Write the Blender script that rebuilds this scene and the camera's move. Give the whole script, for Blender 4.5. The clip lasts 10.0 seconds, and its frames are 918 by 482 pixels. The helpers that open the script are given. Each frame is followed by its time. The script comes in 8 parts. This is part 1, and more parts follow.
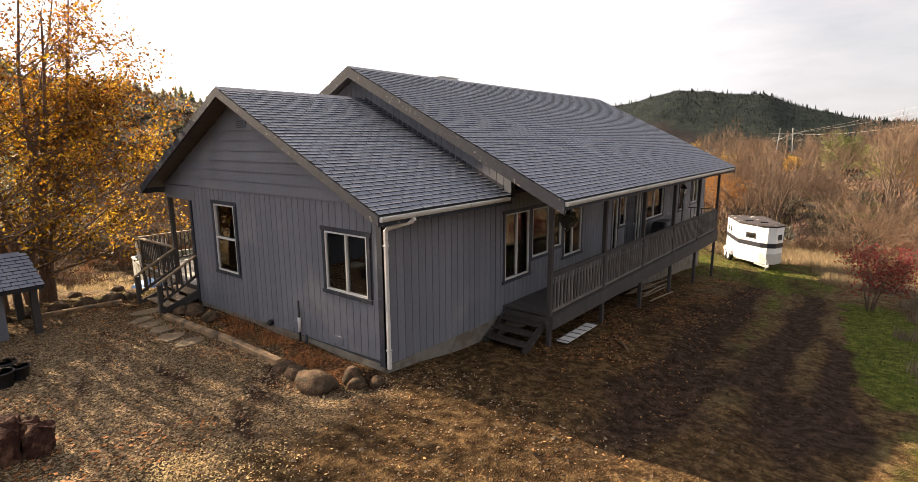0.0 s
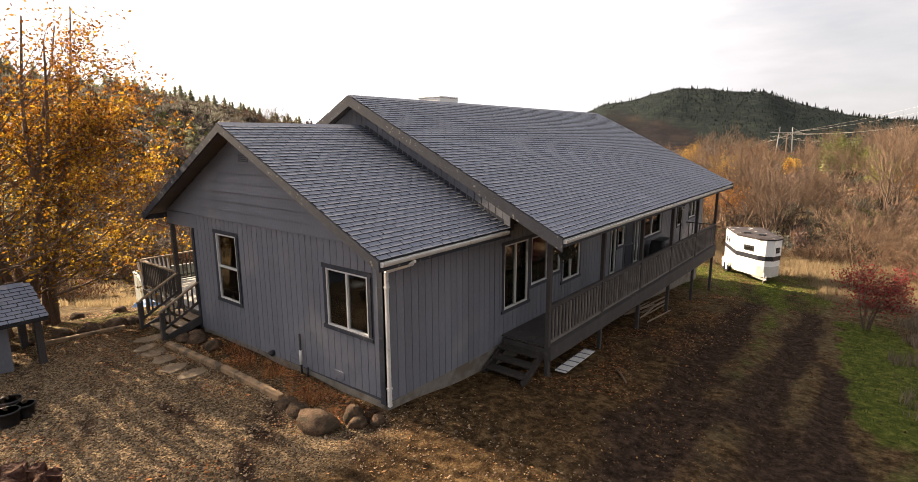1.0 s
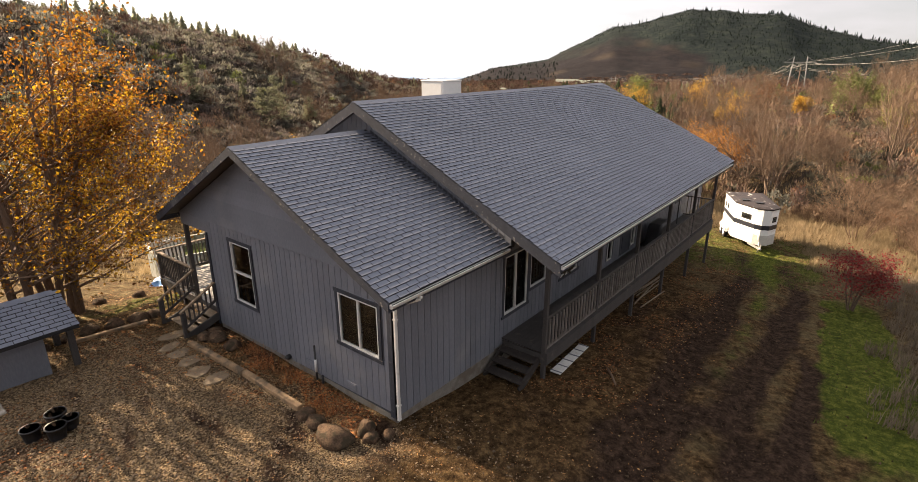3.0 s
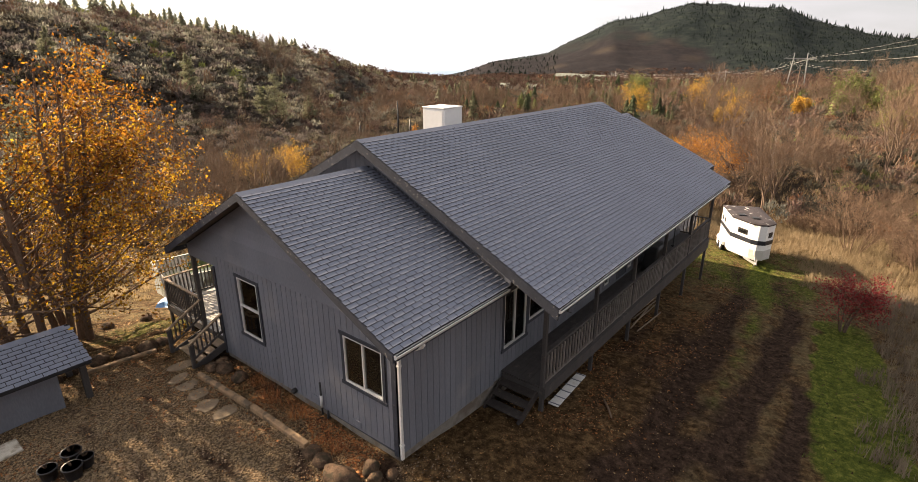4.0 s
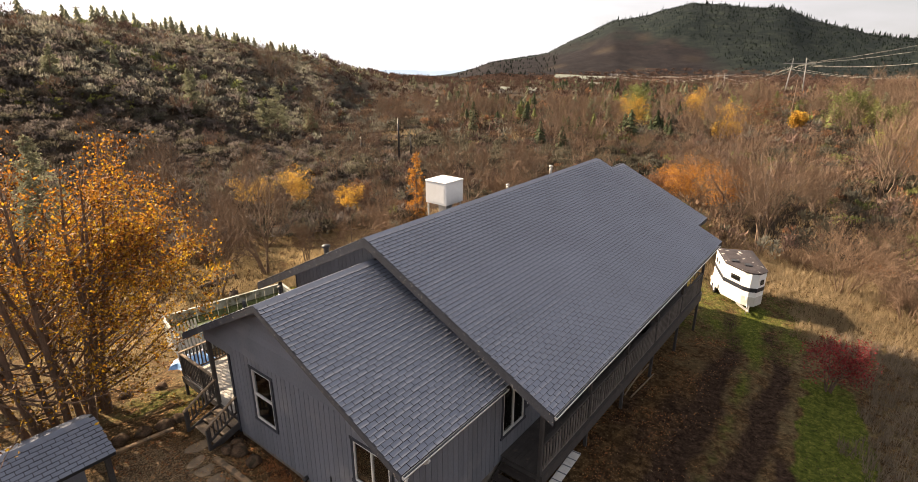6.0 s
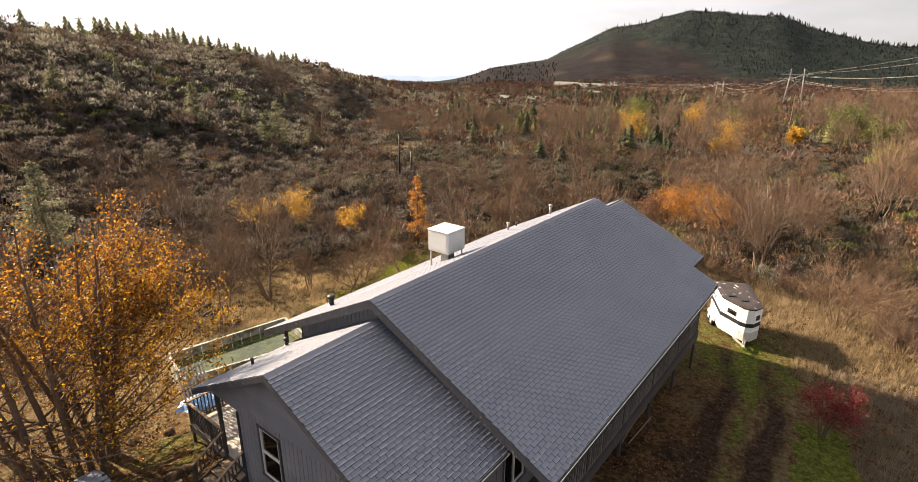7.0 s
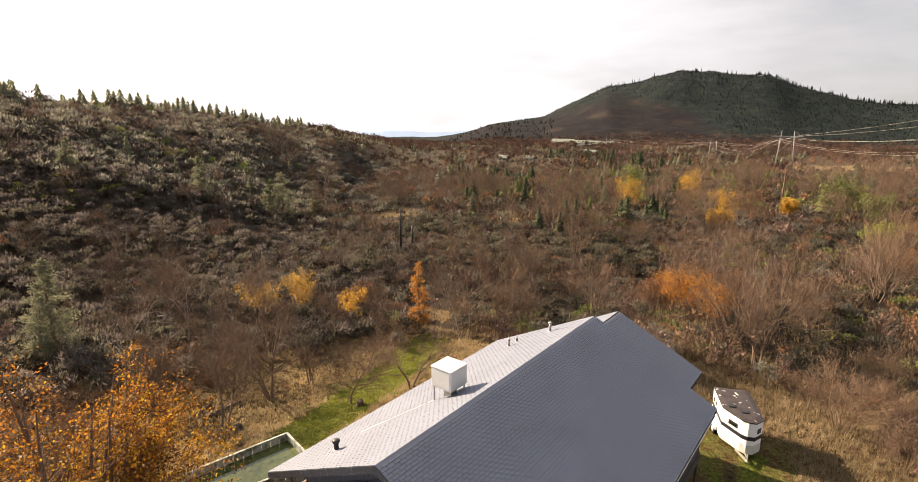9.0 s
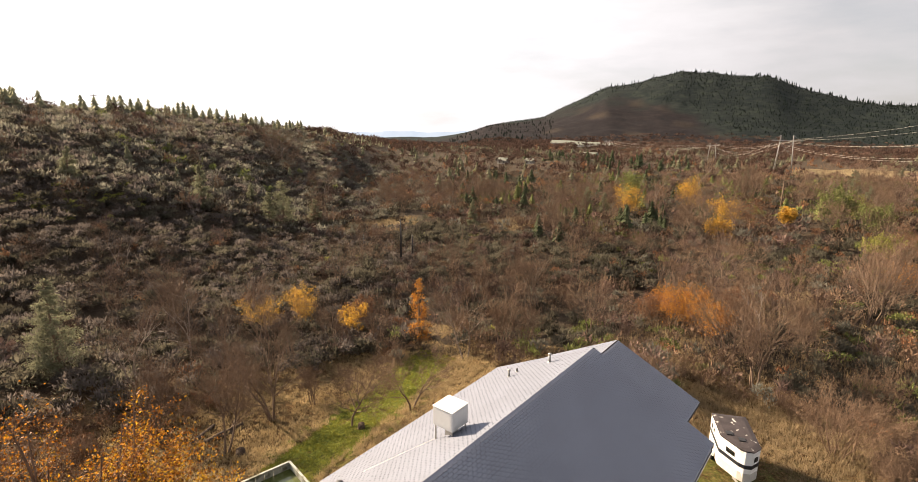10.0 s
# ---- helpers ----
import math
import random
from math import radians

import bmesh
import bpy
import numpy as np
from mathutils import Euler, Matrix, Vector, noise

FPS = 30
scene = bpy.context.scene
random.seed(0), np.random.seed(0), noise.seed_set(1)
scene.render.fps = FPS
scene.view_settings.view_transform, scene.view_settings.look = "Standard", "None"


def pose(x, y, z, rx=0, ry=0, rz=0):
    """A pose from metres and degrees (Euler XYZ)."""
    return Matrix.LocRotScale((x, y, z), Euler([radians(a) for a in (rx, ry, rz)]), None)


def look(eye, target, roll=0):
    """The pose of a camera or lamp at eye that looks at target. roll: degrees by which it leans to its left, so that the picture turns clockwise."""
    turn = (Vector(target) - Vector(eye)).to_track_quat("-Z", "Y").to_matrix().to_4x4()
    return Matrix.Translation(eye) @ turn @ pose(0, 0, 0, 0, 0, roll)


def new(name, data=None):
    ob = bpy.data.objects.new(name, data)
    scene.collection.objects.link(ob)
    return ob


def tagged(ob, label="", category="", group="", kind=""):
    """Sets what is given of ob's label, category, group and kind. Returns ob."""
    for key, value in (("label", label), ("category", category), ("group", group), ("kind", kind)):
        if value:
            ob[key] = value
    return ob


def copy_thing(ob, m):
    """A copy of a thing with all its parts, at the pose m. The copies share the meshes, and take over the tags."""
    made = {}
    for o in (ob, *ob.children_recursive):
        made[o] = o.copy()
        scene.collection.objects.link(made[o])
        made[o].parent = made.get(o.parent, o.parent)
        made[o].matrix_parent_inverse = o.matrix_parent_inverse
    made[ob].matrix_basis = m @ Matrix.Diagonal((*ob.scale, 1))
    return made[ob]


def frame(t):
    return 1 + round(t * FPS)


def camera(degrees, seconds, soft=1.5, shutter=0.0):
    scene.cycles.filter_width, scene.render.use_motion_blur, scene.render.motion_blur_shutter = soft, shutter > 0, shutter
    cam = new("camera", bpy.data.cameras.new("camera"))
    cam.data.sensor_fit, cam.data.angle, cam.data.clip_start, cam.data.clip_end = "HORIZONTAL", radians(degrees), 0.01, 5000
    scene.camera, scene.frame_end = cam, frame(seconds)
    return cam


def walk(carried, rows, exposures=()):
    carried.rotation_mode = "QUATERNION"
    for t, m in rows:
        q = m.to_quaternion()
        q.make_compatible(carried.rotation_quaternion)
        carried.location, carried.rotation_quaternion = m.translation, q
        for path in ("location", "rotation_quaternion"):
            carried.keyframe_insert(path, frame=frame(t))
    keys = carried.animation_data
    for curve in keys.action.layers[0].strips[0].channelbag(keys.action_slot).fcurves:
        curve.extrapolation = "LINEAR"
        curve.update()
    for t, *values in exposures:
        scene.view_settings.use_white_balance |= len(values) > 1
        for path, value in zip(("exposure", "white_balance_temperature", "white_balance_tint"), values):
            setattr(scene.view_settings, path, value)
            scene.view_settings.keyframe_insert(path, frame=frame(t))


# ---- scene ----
# ---- camera and its way ----
cam = camera(81.8, 10.0, soft=0.75)
PATH = [
    (0, (-6.7, -7.07, 4.247), (-5.158, -5.854, 3.869), -0.3),
    (0.5, (-6.684, -7.053, 4.687), (-5.142, -5.838, 4.305), -0.1),
    (1, (-6.681, -7.061, 5.094), (-5.139, -5.847, 4.705), -0.2),
    (1.5, (-6.671, -7.051, 5.583), (-5.135, -5.839, 5.168), -0.1),
    (2, (-6.702, -7.049, 6.122), (-5.181, -5.846, 5.634), -0.1),
    (2.5, (-6.736, -7.082, 6.697), (-5.235, -5.891, 6.122), -0.1),
    (2.7, (-6.740, -7.076, 6.931), (-5.247, -5.892, 6.322), -0.1),
    (3.1, (-6.748, -7.060, 7.405), (-5.267, -5.886, 6.751), 0.0),
    (3.4, (-6.754, -7.045, 7.770), (-5.276, -5.875, 7.103), 0.0),
    (3.8, (-6.760, -7.029, 8.266), (-5.282, -5.859, 7.598), 0.1),
    (4, (-6.764, -7.021, 8.522), (-5.286, -5.852, 7.854), 0.1),
    (4.5, (-6.758, -7.014, 9.178), (-5.281, -5.844, 8.508), 0.1),
    (5, (-6.747, -6.989, 9.869), (-5.269, -5.82, 9.199), 0.1),
    (5.5, (-6.738, -6.984, 10.61), (-5.26, -5.814, 9.941), 0.0),
    (5.7, (-6.736, -6.962, 10.925), (-5.258, -5.793, 10.255), 0.0),
    (6.5, (-6.728, -6.840, 12.356), (-5.249, -5.673, 11.686), 0.2),
    (6.8, (-6.725, -6.797, 12.907), (-5.244, -5.629, 12.242), 0.2),
    (7, (-6.723, -6.769, 13.281), (-5.238, -5.599, 12.628), 0.3),
    (7.5, (-6.718, -6.739, 14.229), (-5.214, -5.554, 13.651), 0.2),
    (8, (-6.665, -6.648, 15.166), (-5.144, -5.45, 14.663), 0.1),
    (8.5, (-6.651, -6.598, 16.084), (-5.123, -5.394, 15.622), 0.2),
    (9, (-6.617, -6.53, 17.019), (-5.089, -5.326, 16.553), 0.2),
    (9.5, (-6.593, -6.47, 17.972), (-5.065, -5.267, 17.506), 0.2),
    (10, (-6.624, -6.414, 18.869), (-5.095, -5.212, 18.403), 0.3),
]
walk(cam, [(t, look(eye, target, roll)) for t, eye, target, roll in PATH],
     exposures=((0.0, 2.27, 6500, 12), (1.5, 2.24, 6500, 12), (3.0, 2.20, 6500, 12), (6.0, 2.17, 6500, 12), (8.0, 2.06, 6500, 12), (10.0, 2.01, 6500, 12)))

# ---- world, sun ----
SUN_EL, SUN_AZ = 27.2, 96.0          # degrees; azimuth counted from +x towards +y


def make_world():
    w = bpy.data.worlds.new("sky")
    scene.world = w
    w.use_nodes = True
    nt = w.node_tree
    nt.nodes.clear()
    out = nt.nodes.new("ShaderNodeOutputWorld")
    bg = nt.nodes.new("ShaderNodeBackground")
    sky = nt.nodes.new("ShaderNodeTexSky")
    sky.sky_type = "NISHITA"
    sky.sun_disc = False
    sky.sun_elevation = radians(SUN_EL)
    sky.sun_rotation = radians(90 - SUN_AZ)
    scale = nt.nodes.new("ShaderNodeVectorMath")
    scale.operation = "SCALE"
    scale.inputs["Scale"].default_value = 0.11
    nt.links.new(sky.outputs[0], scale.inputs[0])
    # thin high cloud over most of the sky
    co = nt.nodes.new("ShaderNodeTexCoord")
    mp = nt.nodes.new("ShaderNodeMapping")
    mp.inputs["Scale"].default_value = (1.2, 1.2, 5.0)
    mp.inputs["Rotation"].default_value = (0.1, 0.0, 0.6)
    nt.links.new(co.outputs["Generated"], mp.inputs[0])
    n1 = nt.nodes.new("ShaderNodeTexNoise")
    n1.inputs["Scale"].default_value = 2.6
    n1.inputs["Detail"].default_value = 7
    n1.inputs["Roughness"].default_value = 0.55
    nt.links.new(mp.outputs[0], n1.inputs["Vector"])
    cov = nt.nodes.new("ShaderNodeValToRGB")
    cov.color_ramp.elements[0].position, cov.color_ramp.elements[0].color = 0.25, (0.74, 0.74, 0.74, 1)
    cov.color_ramp.elements[1].position, cov.color_ramp.elements[1].color = 0.55, (1, 1, 1, 1)
    nt.links.new(n1.outputs["Fac"], cov.inputs[0])
    # cloud brightness: grows towards the sun
    dot = nt.nodes.new("ShaderNodeVectorMath")
    dot.operation = "DOT_PRODUCT"
    e, a = radians(SUN_EL), radians(SUN_AZ)
    dot.inputs[1].default_value = (math.cos(e) * math.cos(a), math.cos(e) * math.sin(a), math.sin(e))
    nt.links.new(co.outputs["Generated"], dot.inputs[0])
    glow = nt.nodes.new("ShaderNodeMapRange")
    for k, v in (("From Min", 0.05), ("From Max", 0.98), ("To Min", CLOUD_LOW), ("To Max", CLOUD_HIGH)):
        glow.inputs[k].default_value = v
    nt.links.new(dot.outputs["Value"], glow.inputs["Value"])
    shade = nt.nodes.new("ShaderNodeMapRange")
    for k, v in (("From Min", 0.3), ("From Max", 0.7), ("To Min", 0.86), ("To Max", 1.1)):
        shade.inputs[k].default_value = v
    nt.links.new(n1.outputs["Fac"], shade.inputs["Value"])
    mul = nt.nodes.new("ShaderNodeMath")
    mul.operation = "MULTIPLY"
    nt.links.new(glow.outputs[0], mul.inputs[0])
    nt.links.new(shade.outputs[0], mul.inputs[1])
    tint = nt.nodes.new("ShaderNodeVectorMath")
    tint.operation = "SCALE"
    tint.inputs[0].default_value = (1.0, 0.968, 0.965)
    nt.links.new(mul.outputs[0], tint.inputs["Scale"])
    mix = nt.nodes.new("ShaderNodeMix")
    mix.data_type = "RGBA"
    nt.links.new(cov.outputs[0], mix.inputs["Factor"])
    nt.links.new(scale.outputs[0], mix.inputs["A"])
    nt.links.new(tint.outputs[0], mix.inputs["B"])
    nt.links.new(mix.outputs["Result"], bg.inputs["Color"])
    bg.inputs["Strength"].default_value = SKY_STRENGTH
    nt.links.new(bg.outputs[0], out.inputs[0])


CLOUD_LOW, CLOUD_HIGH, SKY_STRENGTH = 0.57, 1.25, 0.325
make_world()
sun = new("sun", bpy.data.lights.new("sun", "SUN"))
sun.data.energy, sun.data.angle, sun.data.color = 5.0, radians(0.6), (1.0, 0.785, 0.54)
_e, _a = radians(SUN_EL), radians(SUN_AZ)
sun.matrix_world = look((60 * math.cos(_e) * math.cos(_a), 60 * math.cos(_e) * math.sin(_a), 60 * math.sin(_e)), (0, 0, 0))


# ---- materials ----
def material(name, color, rough=0.8, spec=0.3, metal=0.0, var=0.25, scale=6.0, fine=60.0, bump=0.2, bump_d=0.01,
             color2=None, island=0.0, rnd=0.0, stretch=(1, 1, 1), trans=0.0, trans_tint=(1, 1, 1), tone=0.0, patch=None, patch_scale=1.0, patch_at=(0.5, 0.62)):
    """Painted or natural surface: two scales of variation, bump, optional stains (patch) and variation by piece."""
    m = bpy.data.materials.new(name)
    m.use_nodes = True
    nt = m.node_tree
    b = nt.nodes["Principled BSDF"]
    b.inputs["Roughness"].default_value = rough
    b.inputs["Specular IOR Level"].default_value = spec
    b.inputs["Metallic"].default_value = metal
    geo = nt.nodes.new("ShaderNodeNewGeometry")
    mp = nt.nodes.new("ShaderNodeMapping")
    mp.inputs["Scale"].default_value = stretch
    nt.links.new(geo.outputs["Position"], mp.inputs[0])
    big = nt.nodes.new("ShaderNodeTexNoise")
    big.inputs["Scale"].default_value = scale
    big.inputs["Detail"].default_value = 5
    small = nt.nodes.new("ShaderNodeTexNoise")
    small.inputs["Scale"].default_value = fine
    small.inputs["Detail"].default_value = 3
    for n in (big, small):
        nt.links.new(mp.outputs[0], n.inputs["Vector"])
    add = nt.nodes.new("ShaderNodeMath")
    add.operation = "ADD"
    nt.links.new(big.outputs["Fac"], add.inputs[0])
    nt.links.new(small.outputs["Fac"], add.inputs[1])
    last = add.outputs[0]
    if tone:
        # lighter and darker plants
        at = nt.nodes.new("ShaderNodeAttribute")
        at.attribute_name = "tone"
        ma = nt.nodes.new("ShaderNodeMath")
        ma.operation = "MULTIPLY_ADD"
        nt.links.new(at.outputs["Fac"], ma.inputs[0])
        ma.inputs[1].default_value = tone
        nt.links.new(last, ma.inputs[2])
        last = ma.outputs[0]
    for on, sock in ((island, geo.outputs["Random Per Island"]), (rnd, None)):
        if on:
            if sock is None:
                sock = nt.nodes.new("ShaderNodeObjectInfo").outputs["Random"]
            ma = nt.nodes.new("ShaderNodeMath")
            ma.operation = "MULTIPLY_ADD"
            nt.links.new(sock, ma.inputs[0])
            ma.inputs[1].default_value = on
            mb = nt.nodes.new("ShaderNodeMath")
            mb.operation = "SUBTRACT"
            nt.links.new(last, mb.inputs[0])
            mb.inputs[1].default_value = on / 2
            nt.links.new(mb.outputs[0], ma.inputs[2])
            last = ma.outputs[0]
    ramp = nt.nodes.new("ShaderNodeValToRGB")
    c = Vector(color)
    lo = c * (1 - var)
    hi = Vector(color2) if color2 else c * (1 + var)
    ramp.color_ramp.elements[0].position, ramp.color_ramp.elements[0].color = 0.32, (*lo, 1)
    ramp.color_ramp.elements[1].position, ramp.color_ramp.elements[1].color = 0.68, (*hi, 1)
    half = nt.nodes.new("ShaderNodeMath")
    half.operation = "MULTIPLY"
    half.inputs[1].default_value = 0.5
    nt.links.new(last, half.inputs[0])
    nt.links.new(half.outputs[0], ramp.inputs[0])
    col = ramp.outputs[0]
    if patch:
        pn = nt.nodes.new("ShaderNodeTexNoise")
        pn.inputs["Scale"].default_value = patch_scale
        pn.inputs["Detail"].default_value = 6
        nt.links.new(geo.outputs["Position"], pn.inputs["Vector"])
        mr = nt.nodes.new("ShaderNodeMapRange")
        mr.inputs["From Min"].default_value, mr.inputs["From Max"].default_value = patch_at
        nt.links.new(pn.outputs["Fac"], mr.inputs["Value"])
        mx = nt.nodes.new("ShaderNodeMix")
        mx.data_type = "RGBA"
        nt.links.new(mr.outputs[0], mx.inputs["Factor"])
        nt.links.new(col, mx.inputs["A"])
        mx.inputs["B"].default_value = (*patch, 1)
        col = mx.outputs["Result"]
    nt.links.new(col, b.inputs["Base Color"])
    if bump:
        bp = nt.nodes.new("ShaderNodeBump")
        bp.inputs["Strength"].default_value = bump
        bp.inputs["Distance"].default_value = bump_d
        nt.links.new(small.outputs["Fac"], bp.inputs["Height"])
        nt.links.new(bp.outputs[0], b.inputs["Normal"])
    if trans:
        tr = nt.nodes.new("ShaderNodeBsdfTranslucent")
        tt = nt.nodes.new("ShaderNodeVectorMath")
        tt.operation = "MULTIPLY"
        tt.inputs[1].default_value = trans_tint
        nt.links.new(col, tt.inputs[0])
        nt.links.new(tt.outputs[0], tr.inputs["Color"])
        ms = nt.nodes.new("ShaderNodeMixShader")
        ms.inputs[0].default_value = trans
        nt.links.new(b.outputs[0], ms.inputs[1])
        nt.links.new(tr.outputs[0], ms.inputs[2])
        nt.links.new(ms.outputs[0], nt.nodes["Material Output"].inputs[0])
    return m


def glass_material():
    m = bpy.data.materials.new("window_glass")
    m.use_nodes = True
    nt = m.node_tree
    nt.nodes.remove(nt.nodes["Principled BSDF"])
    fr = nt.nodes.new("ShaderNodeFresnel")
    fr.inputs["IOR"].default_value = 2.3
    tr = nt.nodes.new("ShaderNodeBsdfTransparent")
    tr.inputs["Color"].default_value = (0.75, 0.8, 0.78, 1)
    gl = nt.nodes.new("ShaderNodeBsdfGlossy")
    gl.inputs["Roughness"].default_value = 0.02
    ms = nt.nodes.new("ShaderNodeMixShader")
    nt.links.new(fr.outputs[0], ms.inputs[0])
    nt.links.new(tr.outputs[0], ms.inputs[1])
    nt.links.new(gl.outputs[0], ms.inputs[2])
    nt.links.new(ms.outputs[0], nt.nodes["Material Output"].inputs[0])
    return m


def ground_material():
    """Ground cover by the mesh's cover attributes: gravel, lawn and mud over dry grass and leaf litter."""
    m = bpy.data.materials.new("ground_cover")
    m.use_nodes = True
    nt = m.node_tree
    b = nt.nodes["Principled BSDF"]
    b.inputs["Roughness"].default_value = 0.95
    b.inputs["Specular IOR Level"].default_value = 0.04
    geo = nt.nodes.new("ShaderNodeNewGeometry")

    def tex(scale, detail=6, rough=0.6):
        n = nt.nodes.new("ShaderNodeTexNoise")
        n.inputs["Scale"].default_value, n.inputs["Detail"].default_value, n.inputs["Roughness"].default_value = scale, detail, rough
        nt.links.new(geo.outputs["Position"], n.inputs["Vector"])
        return n.outputs["Fac"]

    def ramp(sock, *stops):
        r = nt.nodes.new("ShaderNodeValToRGB")
        while len(r.color_ramp.elements) < len(stops):
            r.color_ramp.elements.new(0.5)
        for el, (p, c) in zip(r.color_ramp.elements, stops):
            el.position, el.color = p, (*c, 1)
        nt.links.new(sock, r.inputs[0])
        return r.outputs[0]

    def mix(fac, a, bb):
        x = nt.nodes.new("ShaderNodeMix")
        x.data_type = "RGBA"
        nt.links.new(fac, x.inputs["Factor"])
        nt.links.new(a, x.inputs["A"])
        nt.links.new(bb, x.inputs["B"])
        return x.outputs["Result"]

    def soft(sock, a, bb):
        r = nt.nodes.new("ShaderNodeMapRange")
        r.inputs["From Min"].default_value, r.inputs["From Max"].default_value = a, bb
        nt.links.new(sock, r.inputs["Value"])
        return r.outputs[0]

    fine, mid, patchy = tex(28, 8, 0.7), tex(1.3), tex(4.5, 10, 0.8)
    vor = nt.nodes.new("ShaderNodeTexVoronoi")
    vor.inputs["Scale"].default_value = 34
    nt.links.new(geo.outputs["Position"], vor.inputs["Vector"])
    sep = nt.nodes.new("ShaderNodeSeparateColor")
    nt.links.new(vor.outputs["Color"], sep.inputs[0])
    dirt = ramp(patchy, (0.36, (0.022, 0.013, 0.006)), (0.5, (0.088, 0.054, 0.026)), (0.62, (0.22, 0.142, 0.066)))
    grass = ramp(patchy, (0.32, (0.05, 0.037, 0.019)), (0.5, (0.14, 0.105, 0.054)), (0.66, (0.25, 0.195, 0.105)))
    brushy = ramp(tex(0.6, 8, 0.7), (0.35, (0.032, 0.026, 0.020)), (0.55, (0.062, 0.049, 0.036)), (0.7, (0.105, 0.080, 0.054)))
    gravel = ramp(sep.outputs[0], (0.0, (0.036, 0.026, 0.017)), (0.5, (0.176, 0.121, 0.069)), (1.0, (0.43, 0.32, 0.195)))
    lawn = ramp(patchy, (0.34, (0.026, 0.036, 0.009)), (0.5, (0.094, 0.114, 0.020)), (0.66, (0.25, 0.235, 0.052)))
    mud = ramp(patchy, (0.36, (0.012, 0.007, 0.005)), (0.5, (0.046, 0.029, 0.020)), (0.64, (0.108, 0.068, 0.046)))
    # mountain cover: unlit face and blue aerial haze are put into these colours
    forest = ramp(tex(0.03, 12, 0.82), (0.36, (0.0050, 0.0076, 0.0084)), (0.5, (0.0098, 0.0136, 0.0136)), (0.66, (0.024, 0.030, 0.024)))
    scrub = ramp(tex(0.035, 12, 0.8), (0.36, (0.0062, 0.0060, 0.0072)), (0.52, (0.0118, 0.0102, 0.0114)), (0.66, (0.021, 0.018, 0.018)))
    field = ramp(tex(0.02, 4), (0.4, (0.10, 0.078, 0.046)), (0.6, (0.20, 0.155, 0.085)))
    at1 = nt.nodes.new("ShaderNodeAttribute")
    at1.attribute_name = "cover"
    at2 = nt.nodes.new("ShaderNodeAttribute")
    at2.attribute_name = "wild"
    s1 = nt.nodes.new("ShaderNodeSeparateColor")
    nt.links.new(at1.outputs["Color"], s1.inputs[0])
    s2 = nt.nodes.new("ShaderNodeSeparateColor")
    nt.links.new(at2.outputs["Color"], s2.inputs[0])

    def ragged(sock, amount=0.5, blur=0.16):
        # an uneven edge between two kinds of cover
        ma = nt.nodes.new("ShaderNodeMath")
        ma.operation = "MULTIPLY_ADD"
        nt.links.new(mid, ma.inputs[0])
        ma.inputs[1].default_value = amount
        nt.links.new(sock, ma.inputs[2])
        return soft(ma.outputs[0], 0.5 + amount * 0.5 - blur, 0.5 + amount * 0.5 + blur)

    col = mix(soft(mid, 0.42, 0.6), dirt, grass)
    col = mix(ragged(s2.outputs[0]), dirt, col)          # red: dry grass over bare soil
    col = mix(ragged(s2.outputs[1], 0.7), col, brushy)   # green: floor of the brush
    slp = nt.nodes.new("ShaderNodeAttribute")
    slp.attribute_name = "slope"
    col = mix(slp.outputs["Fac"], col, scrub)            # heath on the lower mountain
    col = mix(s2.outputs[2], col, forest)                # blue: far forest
    col = mix(ragged(s1.outputs[0], 0.7), col, gravel)
    col = mix(ragged(s1.outputs[1], 0.8), col, lawn)
    col = mix(ragged(s1.outputs[2], 1.2, 0.26), col, mud)
    fld = nt.nodes.new("ShaderNodeAttribute")
    fld.attribute_name = "field"
    col = mix(ragged(fld.outputs["Fac"], 0.4), col, field)
    nt.links.new(col, b.inputs["Base Color"])
    h = nt.nodes.new("ShaderNodeMath")
    h.operation = "ADD"
    nt.links.new(fine, h.inputs[0])
    nt.links.new(vor.outputs["Distance"], h.inputs[1])
    bp = nt.nodes.new("ShaderNodeBump")
    bp.inputs["Strength"].default_value, bp.inputs["Distance"].default_value = 0.9, 0.10
    nt.links.new(h.outputs[0], bp.inputs["Height"])
    nt.links.new(bp.outputs[0], b.inputs["Normal"])
    return m


